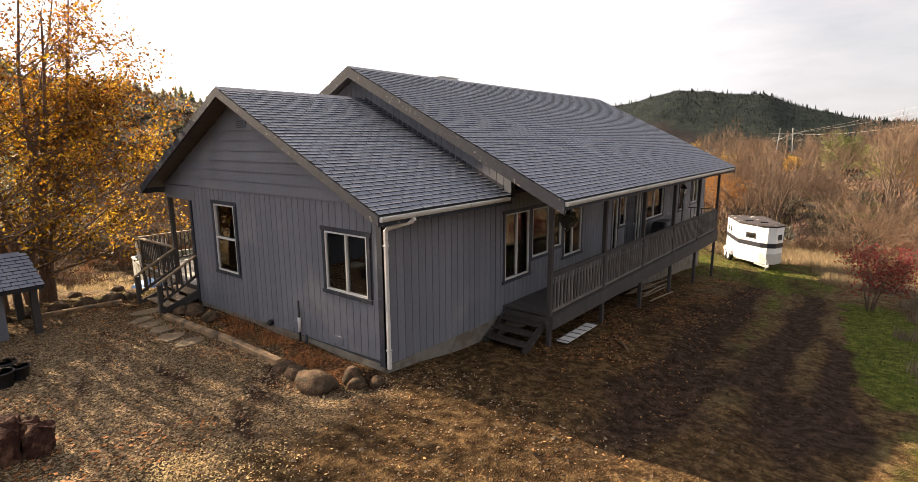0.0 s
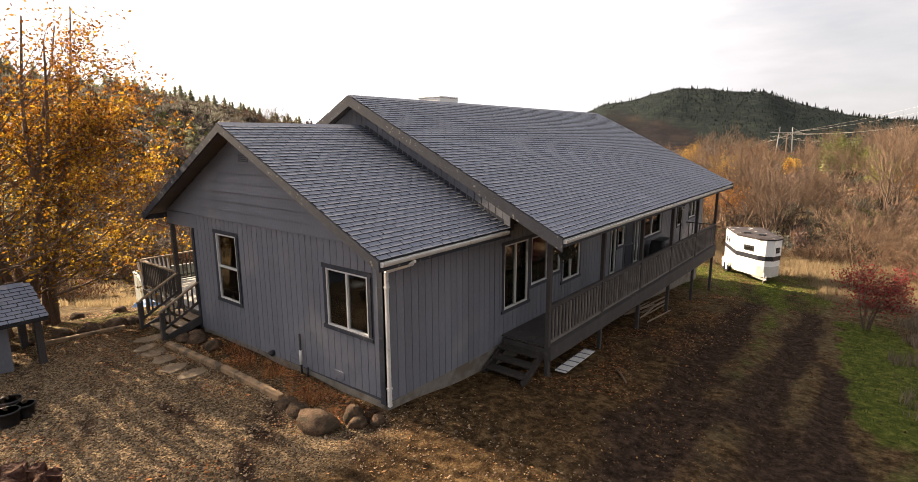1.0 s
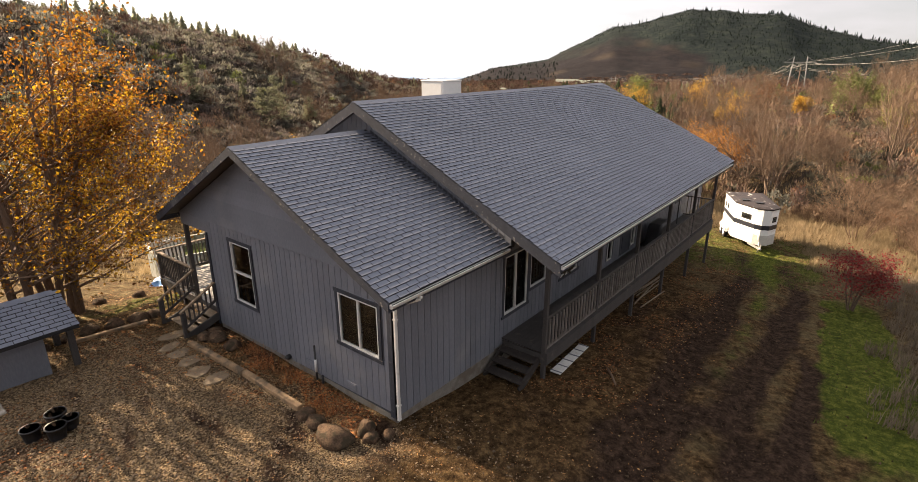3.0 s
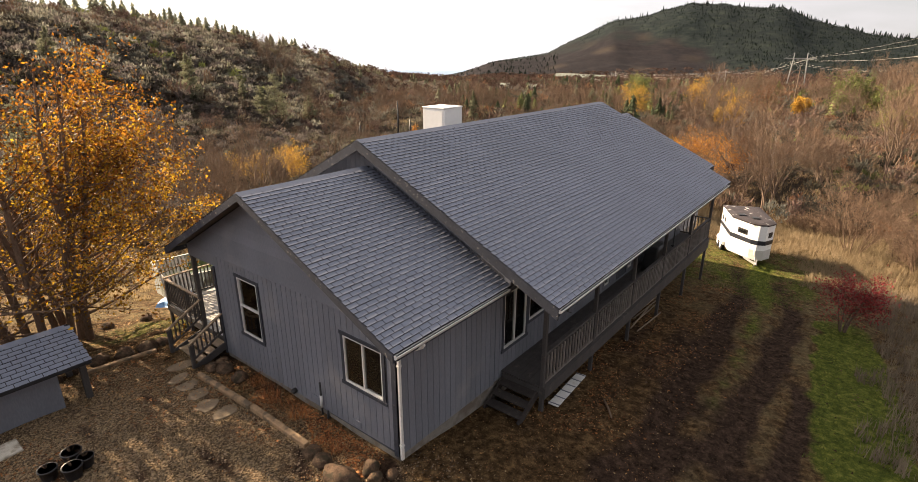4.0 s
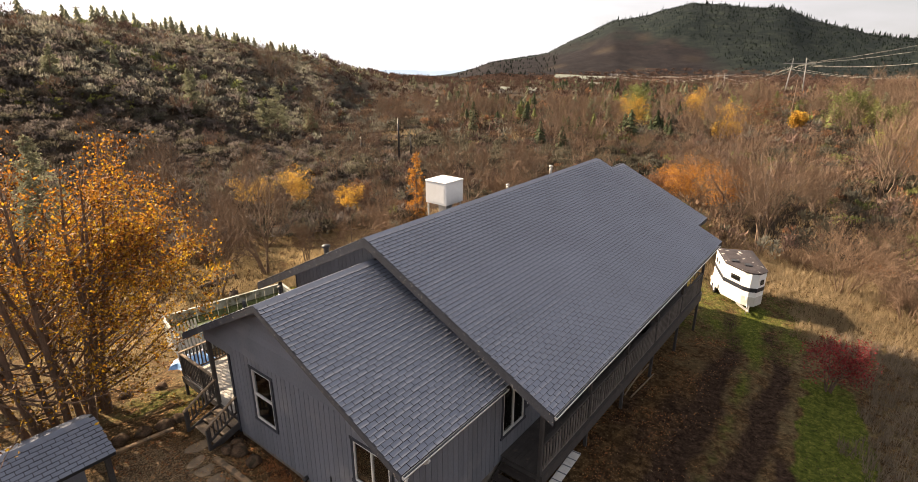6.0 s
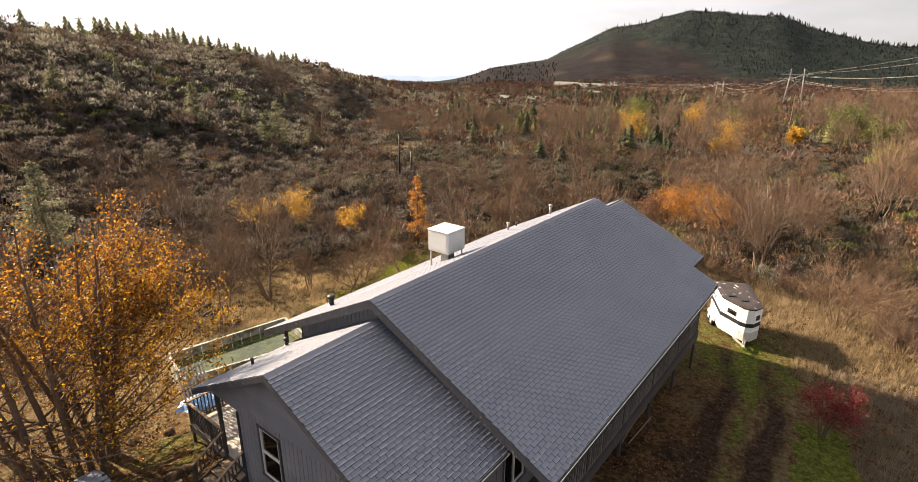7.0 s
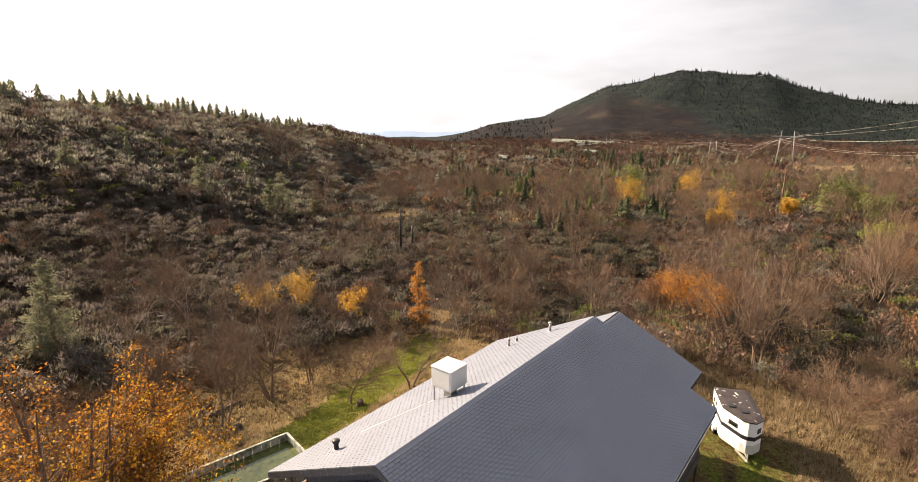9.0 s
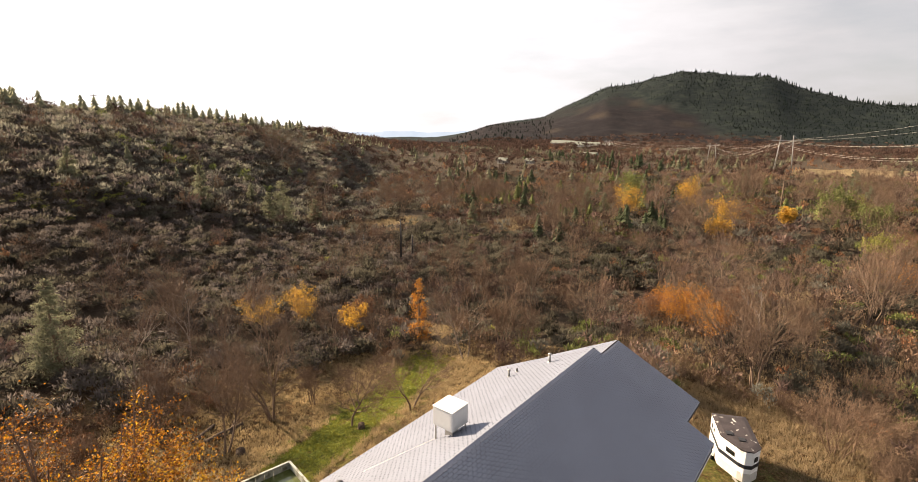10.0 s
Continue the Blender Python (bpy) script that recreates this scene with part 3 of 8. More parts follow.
def build_ground():
    ang = np.concatenate([np.arange(-62, 62, 0.46), np.arange(62, 298, 4.0)])
    rad = [0.0, 0.4]
    while rad[-1] < 4700:
        rad.append(rad[-1] * 1.0185 + 0.015)
    rad = np.array(rad)
    A, R = np.meshgrid(np.radians(ang), rad)
    x = CX + R * np.cos(FWD - A)
    y = CY + R * np.sin(FWD - A)
    z = land(x, y)
    verts = np.stack([x, y, z], -1).reshape(-1, 3)
    n, m = len(ang), len(rad)
    i, j = np.meshgrid(np.arange(m - 1), np.arange(n), indexing="ij")
    k = (j + 1) % n
    quads = np.stack([i * n + j, (i + 1) * n + j, (i + 1) * n + k, i * n + k], -1).reshape(-1, 4)[:, ::-1]
    ob = fast_mesh("ground", verts, quads, M["ground"], flat=False)
    ob.data.shade_smooth()
    X, Y = verts[:, 0], verts[:, 1]
    f = (X - CX) * math.cos(FWD) + (Y - CY) * math.sin(FWD)
    r = (X - CX) * math.sin(FWD) - (Y - CY) * math.cos(FWD)
    d = np.hypot(f, r)
    one = np.ones(len(X))
    axis_d = np.abs((X + 2.9) + 0.28 * (Y - 3.0)) / 2.6
    gravel = sm(0.9, -0.6, X) * sm(10.5, 9.0, Y) * sm(-2.2, 1.2, Y) * (0.42 + 0.5 * sm(1.3, 0.6, axis_d) + 0.3 * lumps(X, Y, 2.1, 27)) + 0.2 * sm(1.2, -0.5, X) * sm(0, -3.5, Y)
    worn = 0.82 + 0.35 * lumps(X, Y, 2.4, 15) + 0.25 * lumps(X, Y, 0.9, 16)
    lawn = sm(0.35, -0.35, Y + 7.15 - 0.075 * (X - 9.7) + 0.4 * lumps(X, Y, 1.8, 33) + 0.2 * lumps(X, Y, 0.7, 34)) * sm(5.5, 9, X) * sm(21, 17, X) * sm(-0.5, 0.3, Y + 9.35 - 0.17 * np.clip(X - 12, 0, 9)) * (0.3 + 0.85 * worn)
    lawn = lawn + 0.6 * sm(17, 22, X) * sm(31, 26, X) * sm(-8, -5, Y) * sm(5, 1, Y) * worn
    mid_strip = np.exp(-((Y - 0.5 * (rut_y(X, 0) + rut_y(X, 1))) / 0.45) ** 2) * sm(4, 10, X) * sm(27, 22, X)
    lawn = lawn + 0.62 * mid_strip * worn
    lawn = lawn + 0.95 * np.exp(-((Y - 20.8 - 0.33 * (X - 12)) / 4.6) ** 2) * sm(6, 10, X) * sm(36, 28, X) * worn + 0.55 * sm(9.5, 10.5, Y) * sm(15, 12, Y) * sm(-4, -1, X) * sm(6, 2, X) * worn
    mud = 0 * one
    for k, (xs, ys, wd, depth) in enumerate(RUTS):
        wide = wd * (1.15 + 0.45 * lumps(X, Y, 2.5, 19) + 0.35 * sm(14, 8, X) * (k < 2))
        mud = mud + (1.0 + 0.3 * lumps(X, Y, 1.4, 29)) * np.exp(-((Y - rut_y(X, k)) / wide) ** 2) * sm(xs[0] - 1, xs[0] + 2, X) * sm(xs[-1] + 1, xs[-1] - 3, X)
    # broad uneven darkening of the yard, stronger towards the house
    mud = mud + (0.10 + 0.22 * sm(-5.0, -3.2, Y) + 0.6 * lumps(X * 0.2, Y * 1.4, 1.9, 18) + 0.2 * lumps(X, Y, 1.1, 20)) * sm(0.6, 3.0, X) * sm(20, 12, X) * sm(-7.8, -6.8, Y)
    mud = mud + (0.15 + 0.75 * lumps(X, Y, 1.7, 61) + 0.5 * lumps(X, Y, 0.6, 62) + 0.55 * sm(1.0, 1.7, axis_d)) * sm(1.0, 0.2, X) * sm(-2.5, 0.0, Y) * sm(8.6, 7.6, Y)   # leaf mould on the drive
    mud = mud * (1 - 0.8 * np.clip(lawn, 0, 1) * sm(9, 13, X))
    dry = sm(18, 30, d) + sm(8, 14, Y) + (0.55 - 0.35 * sm(-4.6, -3.0, Y)) * sm(1.0, 3.5, X) * sm(24, 20, X) * sm(0, -2, Y) + 0.9 * sm(7, 9, X) * sm(-8.0, -9.0, Y)
    lawn = lawn + 0.5 * worn * sm(1.0, 3.0, X) * sm(9, 6.5, X) * sm(-7.0, -7.8, Y)
    brush = sm(44, 60, d) * (1 - meadow(X, Y))
    bearing = np.degrees(np.arctan2(r, np.maximum(f, 1e-3)))
    edge = np.interp(bearing, *FOREST_EDGE)
    fst = sm(-0.35, 0.35, (d - edge) / 260 + 0.8 * lumps(X, Y, 260, 23) + 0.4 * lumps(X, Y, 90, 24)) + sm(2300, 2600, d)
    slope = sm(950, 1250, d) * sm(-8, -2, bearing) * np.clip(1.25 + 0.8 * lumps(X, Y, 170, 25), 0, 1)
    fieldm = meadow(X, Y) * sm(40, 60, d)
    for nm, cols in (("cover", (gravel, lawn, mud)), ("wild", (dry, brush, fst))):
        at = ob.data.attributes.new(nm, "FLOAT_COLOR", "POINT")
        at.data.foreach_set("color", np.stack([np.clip(c, 0, 1) for c in cols] + [one], -1).astype(np.float32).ravel())
    at = ob.data.attributes.new("field", "FLOAT", "POINT")
    at.data.foreach_set("value", fieldm.astype(np.float32))
    at = ob.data.attributes.new("slope", "FLOAT", "POINT")
    at.data.foreach_set("value", slope.astype(np.float32))
    tagged(ob, "uneven yard and valley of gravel, mud, lawn, dry grass", "ground", kind="structure")


build_ground()


# ---- the house ----
# long axis along x; front gable in the plane x = 0, side wall in the plane y = 0
house = thing("house", (0, 0, -0.1), "long single-storey house with grey-blue board siding and shingle roof", "house")
G = dict(x0=-0.49, x1=3.78, yr=4.65, zr=5.40, ya=-0.42, za=2.96, yb=9.27, zb=2.98)       # front wing roof
H = dict(x0=3.26, x1=19.62, yr=4.60, zr=6.20, ya=-2.02, za=2.97, yb=11.0, zb=2.95)      # main roof
F = dict(x0=19.1, x1=23.3, yr=4.65, zr=5.36, ya=-0.40, za=2.95, yb=9.2, zb=2.98)        # far wing roof


def roof_z(r, y):
    if y <= r["yr"]:
        return r["zr"] - (r["yr"] - y) * (r["zr"] - r["za"]) / (r["yr"] - r["ya"])
    return r["zr"] - (y - r["yr"]) * (r["zr"] - r["zb"]) / (r["yb"] - r["yr"])


def wall(name, axis, c, thick, a0, a1, z0, z1, openings, mat, label=""):
    """A wall in the plane x or y = c, its thickness inward (positive), with true openings (a0, a1, z0, z1)."""
    us = sorted({a0, a1, *[v for o in openings for v in o[:2]]})
    zs = sorted({z0, z1, *[v for o in openings for v in o[2:4]]})
    o = parent_origin(house)
    bm = bmesh.new()
    for ua, ub in zip(us, us[1:]):
        for za, zb in zip(zs, zs[1:]):
            um, zm = (ua + ub) / 2, (za + zb) / 2
            if any(p[0] < um < p[1] and p[2] < zm < p[3] for p in openings):
                continue
            q = []
            for z in (za, zb):
                for u, w in ((ua, 0), (ub, 0), (ub, thick), (ua, thick)):
                    p = (c + w, u, z) if axis == "x" else (u, c + w, z)
                    q.append(bm.verts.new(Vector(p) - o))
            for f in BOX:
                bm.faces.new([q[i] for i in f])
    bmesh.ops.remove_doubles(bm, verts=bm.verts[:], dist=1e-4)
    bmesh.ops.recalc_face_normals(bm, faces=bm.faces[:])
    return bm_part(name, bm, mat, house, label)


def board(name, axis, c, u0, u1, zb0, zb1, zt0, zt1, parent, mat, proud=0.016):
    """One siding board in front of the plane: foot heights and top heights at its two edges."""
    v = []
    for w in (0.0, -proud):
        for u, z in ((u0, zb0), (u1, zb1), (u1, zt1), (u0, zt0)):
            v.append((c + w, u, z) if axis == "x" else (u, c + w, z))
    f = [(4, 5, 6, 7), (0, 1, 5, 4), (1, 2, 6, 5), (2, 3, 7, 6), (3, 0, 4, 7)]
    if axis == "x":
        f = [q[::-1] for q in f]
    return mesh_part(name, v, f, mat, parent)


def boards(axis, c, a0, a1, step, foot, top, openings, parent, mat=None):
    """Upright siding boards with grooves between them, cut round the openings."""
    n = round((a1 - a0) / step)
    w = (a1 - a0) / n
    for i in range(n):
        u0, u1 = a0 + i * w + 0.007, a0 + (i + 1) * w - 0.007
        cuts = [o for o in openings if o[0] < u1 - 0.01 and o[1] > u0 + 0.01]
        spans = [(foot(u0), foot(u1), top(u0), top(u1))]
        for o in cuts:
            nxt = []
            for s in spans:
                if o[2] > max(s[0], s[1]) + 0.02:
                    nxt.append((s[0], s[1], min(o[2], s[2]), min(o[2], s[3])))
                if o[3] < min(s[2], s[3]) - 0.02:
                    nxt.append((max(o[3], s[0]), max(o[3], s[1]), s[2], s[3]))
                if not (o[2] > max(s[0], s[1]) + 0.02 or o[3] < min(s[2], s[3]) - 0.02) and not (o[2] <= min(s[0], s[1]) and o[3] >= max(s[2], s[3])):
                    nxt.append(s)
            spans = nxt
        for s in spans:
            if min(s[2] - s[0], s[3] - s[1]) > 0.02:
                board("board", axis, c, u0, u1, s[0], s[1], s[2], s[3], parent, mat or M["siding"])


FRONT = [(0.48, 1.75, 1.18, 2.42), (5.27, 6.23, 0.93, 2.66)]
SIDE = [(4.13, 5.27, 0.74, 2.42), (5.45, 6.37, 1.1, 2.42), (6.52, 7.1, 1.2, 2.42), (7.3, 8.42, 0.8, 2.42), (10.95, 11.35, 0.25, 2.2),
        (11.55, 12.1, 1.15, 2.2), (12.2, 13.1, 0.1, 2.15), (13.25, 13.6, 0.25, 2.2), (14.1, 16.3, 1.05, 2.3), (18.7, 19.4, 0.95, 2.35), (20.6, 21.7, 1.1, 2.4)]

wall_front = wall("front_wall", "x", 0.03, 0.14, 0.03, 7.4, -0.45, 3.06, FRONT, M["groove"], "front gable wall of upright grey-blue boards")
wall_side = wall("side_wall", "y", 0.03, 0.14, 0.03, 23.0, -0.45, 3.0, SIDE, M["groove"], "long side wall of upright grey boards")
wall("back_wall", "y", 9.0, 0.14, 3.8, 23.0, -0.45, 3.0, [], M["siding"])
wall("wing_wall", "y", 7.26, 0.14, 0.17, 3.9, -0.45, 3.0, [(1.2, 2.1, 0.15, 2.2)], M["siding"])
wall("end_wall", "x", 23.0, 0.14, 0.0, 9.14, -0.45, 3.0, [], M["siding"])
wall("partition", "x", 3.9, 0.1, 0.2, 9.0, 0.1, 3.0, [], M["room"])
box("floor_slab", 0.15, 23.0, 0.15, 9.0, 0.0, 0.1, M["room"], house)
box("ceiling_slab", 0.15, 23.0, 0.15, 9.0, 2.75, 2.85, M["room"], house)
for nm, x0, x1, y0, y1 in (("foundation", 0.02, 0.2, 0.02, 7.36), ("foundation", 0.2, 23.0, 0.02, 0.2), ("foundation", 22.9, 23.1, 0.2, 9.1), ("foundation", 3.9, 22.9, 8.95, 9.12), ("foundation", 0.2, 3.9, 7.2, 7.36)):
    box(nm, x0, x1, y0, y1, -4.2 if x1 > 10 else -1.6, -0.1, M["concrete"], house, "grey concrete foundation")

boards("x", 0.03, 0.12, 7.4, 0.208, lambda u: -0.02 - 0.02 * u, lambda u: min(3.03, roof_z(G, u) - 0.12), FRONT, wall_front)
boards("y", 0.03, 0.12, 3.7, 0.208, lambda u: -0.08 - 0.02 * u, lambda u: 2.95, SIDE, wall_side)
boards("y", 0.03, 3.72, 19.6, 0.208, lambda u: -0.1, lambda u: 2.9, SIDE, wall_side)
boards("y", 0.03, 19.62, 23.0, 0.208, lambda u: -0.1, lambda u: 2.9, SIDE, wall_side)


def gable_prism(name, r, xa, xb, ya, yb, zb, mat, drop=0.1, label=""):
    """The solid triangle of wall under a gable."""
    top = [(ya, roof_z(r, ya) - drop), (r["yr"], r["zr"] - drop), (yb, roof_z(r, yb) - drop)]
    ring = [(ya, zb)] + top + [(yb, zb)]
    n = len(ring)
    v = [(xa, y, z) for y, z in ring] + [(xb, y, z) for y, z in ring]
    f = [tuple(range(n)), tuple(range(2 * n - 1, n - 1, -1))] + [(i, i + n, (i + 1) % n + n, (i + 1) % n) for i in range(n)]
    return mesh_part(name, v, [q[::-1] for q in f], mat, house, label)


gable_front = gable_prism("gable", G, 0.03, 0.17, 0.03, 9.0, 3.062, M["groove"], label="gable of wide lapped grey boards")
box("porch_header", 0.03, 0.17, 7.404, 8.98, 2.66, 3.058, M["siding"], house)
# lapped boards of the front gable
z, k = 3.06, 0
while z < 5.15:
    zt = min(z + 0.245, 5.2)
    yl = max(0.05, G["yr"] - (G["zr"] - 0.14 - z) / 0.4813)
    yr_ = min(8.96, G["yr"] + (G["zr"] - 0.14 - z) / 0.5238)
    yl2 = max(0.05, G["yr"] - (G["zr"] - 0.14 - zt) / 0.4813)
    yr2 = min(8.96, G["yr"] + (G["zr"] - 0.14 - zt) / 0.5238)
    if yr2 - yl2 > 0.1:
        v = [(-0.016, yl, z), (-0.016, yr_, z), (0.014, yr2, zt), (0.014, yl2, zt), (0.03, yl, z), (0.03, yr_, z)]
        mesh_part("lap_board", v, [(0, 3, 2, 1), (0, 1, 5, 4)], M["siding"], gable_front)
    z += 0.235
box("belt_trim", -0.012, 0.03, 0.12, 7.4, 3.035, 3.075, M["siding"], house)
gable_main = gable_prism("main_gable", H, 3.72, 3.86, -0.42, 9.1, 2.9, M["groove"], label="upper gable of upright grey boards")
boards("x", 3.72, -0.416, 9.0, 0.208, lambda u: max(roof_z(G, u) - 0.02, 3.0), lambda u: roof_z(H, u) - 0.14, [], gable_main)
gable_prism("far_gable", H, 19.45, 19.55, -0.1, 9.1, 2.9, M["siding"])
gable_prism("end_gable", F, 22.95, 23.1, 0.0, 9.0, 2.9, M["siding"])
box("corner_trim", -0.022, 0.03, -0.02, 0.17, -0.12, 2.98, M["trim"], house, "dark corner board")
box("corner_trim", -0.022, 0.11, -0.024, 0.028, -0.12, 2.98, M["trim"], house, "dark corner board")
box("corner_trim", -0.02, 0.03, 7.402, 7.5, -0.2, 2.66, M["trim"], house, "dark corner board")


# ---- roofs ----
def slope_frame(r, right):
    """Origin on the eave, along-eave, up-slope and normal vectors, and the slope's length."""
    e = Vector((0, r["ya"], r["za"])) if right else Vector((0, r["yb"], r["zb"]))
    top = Vector((0, r["yr"], r["zr"]))
    up = top - e
    L = up.length
    up.normalize()
    nrm = Vector((1, 0, 0)).cross(up)
    if nrm.z < 0:
        nrm = -nrm
    return e, Vector((1, 0, 0)), up, nrm, L


def roof_deck(r, name, label):
    ring = [(r["ya"], r["za"]), (r["yr"], r["zr"]), (r["yb"], r["zb"])]
    low = [(y, z - 0.05) for y, z in ring]
    v = [(x, y, z) for x in (r["x0"] + 0.02, r["x1"] - 0.02) for y, z in ring + low[::-1]]
    f = [(0, 5, 4, 3, 2, 1), (6, 7, 8, 9, 10, 11), (0, 1, 7, 6), (1, 2, 8, 7), (2, 3, 9, 8), (3, 4, 10, 9), (4, 5, 11, 10), (5, 0, 6, 11)]
    ob = mesh_part(name, v, f, M["under"], house, label)
    return ob


def tab_arrays(r, right, x0, x1, seed, width=0.29, expo=0.135, first=0):
    """Shingle tabs of one slope as one mesh: each a thin wedge, butt edge proud."""
    rs = np.random.RandomState(seed)
    e, ax, up, nrm, L = slope_frame(r, right)
    rows = int(L / expo)
    V, Q, at = [], [], []
    for i in range(rows):
        off = (i % 2) * width * 0.5 + rs.uniform(-0.02, 0.02)
        u = x0 - off
        while u < x1:
            a, b = max(u + 0.008, x0), min(u + width - 0.008, x1)
            if b - a > 0.03:
                at.append((i, a, b, rs.uniform(0.020, 0.024), rs.uniform(-0.004, 0.004)))
            u += width
    return e, up, nrm, expo, at


def tab_mesh(name, e, up, nrm, expo, tabs, parent):
    o = parent_origin(parent)
    e = np.array(e - o)
    up, nrm = np.array(up), np.array(nrm)
    t = np.array(tabs)
    s0 = t[:, 0] * expo + t[:, 4]
    s1 = (t[:, 0] + 1) * expo - 0.008
    P = []
    for u, s, h in ((1, s0, t[:, 3]), (2, s0, t[:, 3]), (2, s1, 0.010 + 0 * s0), (1, s1, 0.010 + 0 * s0), (1, s0, -0.002 + 0 * s0), (2, s0, -0.002 + 0 * s0)):
        P.append(e + s[:, None] * up + h[:, None] * nrm + np.stack([t[:, u], 0 * s, 0 * s], -1))
    V = np.stack(P, 1).reshape(-1, 3)
    b = (np.arange(len(t)) * 6)[:, None]
    Q = np.concatenate([b + [0, 1, 2, 3], b + [4, 5, 1, 0]])
    T = np.concatenate([b + [5, 2, 1], b + [4, 0, 3]])
    # triangles as quads' halves keep one array
    Q3 = np.concatenate([Q[:, [0, 1, 2]], Q[:, [0, 2, 3]], T])
    ob = fast_mesh(name, V, Q3, M["shingle"], parent)
    ob.data.materials.append(M["shingle_edge"])
    n = len(t)
    mi = np.zeros(len(Q3), np.int32)
    mi[n:2 * n] = 1
    mi[3 * n:] = 1
    ob.data.polygons.foreach_set("material_index", mi)
    return tagged(ob, "courses of dark grey asphalt shingles", kind="stuff")


def fascia(r, right_gutter=True, front=True, rear=True):
    """Barge boards along the rakes and boards along the eaves."""
    for on, x in ((front, r["x0"]), (rear, r["x1"])):
        if not on:
            continue
        for ye, ze in ((r["ya"], r["za"]), (r["yb"], r["zb"])):
            d = 0.012
            deep = 0.29 if r is H else 0.20
            v = []
            for xx in (x - 0.022, x + 0.022):
                v += [(xx, ye, ze - deep), (xx, ye, ze - d), (xx, r["yr"], r["zr"] - d), (xx, r["yr"], r["zr"] - deep)]
            f = [(0, 1, 2, 3), (7, 6, 5, 4), (0, 4, 5, 1), (1, 5, 6, 2), (2, 6, 7, 3), (3, 7, 4, 0)]
            mesh_part("barge_board", v, f, M["fascia"], house, "weathered dark barge board with peeling paint")
    for ye, ze, s in ((r["ya"], r["za"], 1), (r["yb"], r["zb"], -1)):
        box("fascia_board", r["x0"] + 0.03, r["x1"] - 0.03, min(ye, ye + s * 0.03), max(ye, ye + s * 0.03), ze - 0.2, ze - 0.03, M["fascia"], house)


def soffit(r, right, inset=0.0):
    e, ax, up, nrm, L = slope_frame(r, right)
    v = []
    for h in (-0.055, -0.07):
        for x, s in ((r["x0"] + 0.03, 0.03), (r["x1"] - 0.03, 0.03), (r["x1"] - 0.03, L - 0.05), (r["x0"] + 0.03, L - 0.05)):
            p = e + up * s + nrm * h
            v.append((x, p.y, p.z))
    mesh_part("soffit", v, BOX, M["soffit"], house)


roofs = {}
for key, r, lab in (("G", G, "front wing roof of dark grey asphalt shingles"), ("H", H, "main roof of dark grey asphalt shingles"), ("F", F, "far wing roof of dark grey asphalt shingles")):
    roofs[key] = roof_deck(r, "roof", lab)
    fascia(r, front=key != "F", rear=key != "G")
    soffit(r, True)
    soffit(r, False)
near_tabs = []
for key, r, seed in (("G", G, 1), ("H", H, 2), ("F", F, 3)):
    x1 = 3.7 if key == "G" else r["x1"] + 0.012
    x0 = 19.66 if key == "F" else r["x0"] - 0.012
    for right in (True, False):
        e, up, nrm, expo, at = tab_arrays(r, right, x0, x1, seed * 10 + right)
        if key == "G" and right:
            near_tabs = (e, up, nrm, expo, [t for t in at if t[0] < 22])
            at = [t for t in at if t[0] >= 22]
        tab_mesh("roof_covering", e, up, nrm, expo, at, roofs[key])


def ridge_caps(r, x0, x1, parent):
    """Folded caps along the ridge, each lapping the next."""
    n = int((x1 - x0) / 0.15)
    for i in range(n):
        xa = x0 + i * 0.15
        v = []
        for x, h in ((xa, 0.020), (xa + 0.19, 0.010)):
            v += [(x, r["yr"] - 0.14, r["zr"] - 0.066 + h), (x, r["yr"], r["zr"] + h), (x, r["yr"] + 0.14, r["zr"] - 0.072 + h)]
        v += [(xa, r["yr"] - 0.14, r["zr"] - 0.075), (xa, r["yr"], r["zr"] - 0.01), (xa, r["yr"] + 0.14, r["zr"] - 0.08)]
        mesh_part("ridge_cap", v, [(0, 3, 4, 1), (1, 4, 5, 2), (6, 0, 1, 7), (7, 1, 2, 8)], M["shingle"], parent)


ridge_caps(G, G["x0"], 3.7, roofs["G"])
ridge_caps(H, H["x0"], H["x1"] - 0.1, roofs["H"])
# step flashing where the front wing meets the main gable
e, ax, up, nrm, L = slope_frame(G, True)
for i in range(26):
    p = e + up * (0.25 + i * 0.2) + nrm * 0.013
    q = e + up * (0.25 + i * 0.2 + 0.17) + nrm * 0.009
    mesh_part("flashing", [(3.6, p.y, p.z), (3.70, p.y, p.z), (3.70, q.y, q.z), (3.6, q.y, q.z), (3.70, p.y, p.z + 0.09), (3.70, q.y, q.z + 0.09)],
              [(0, 1, 2, 3), (1, 4, 5, 2)], M["fascia"], roofs["G"])


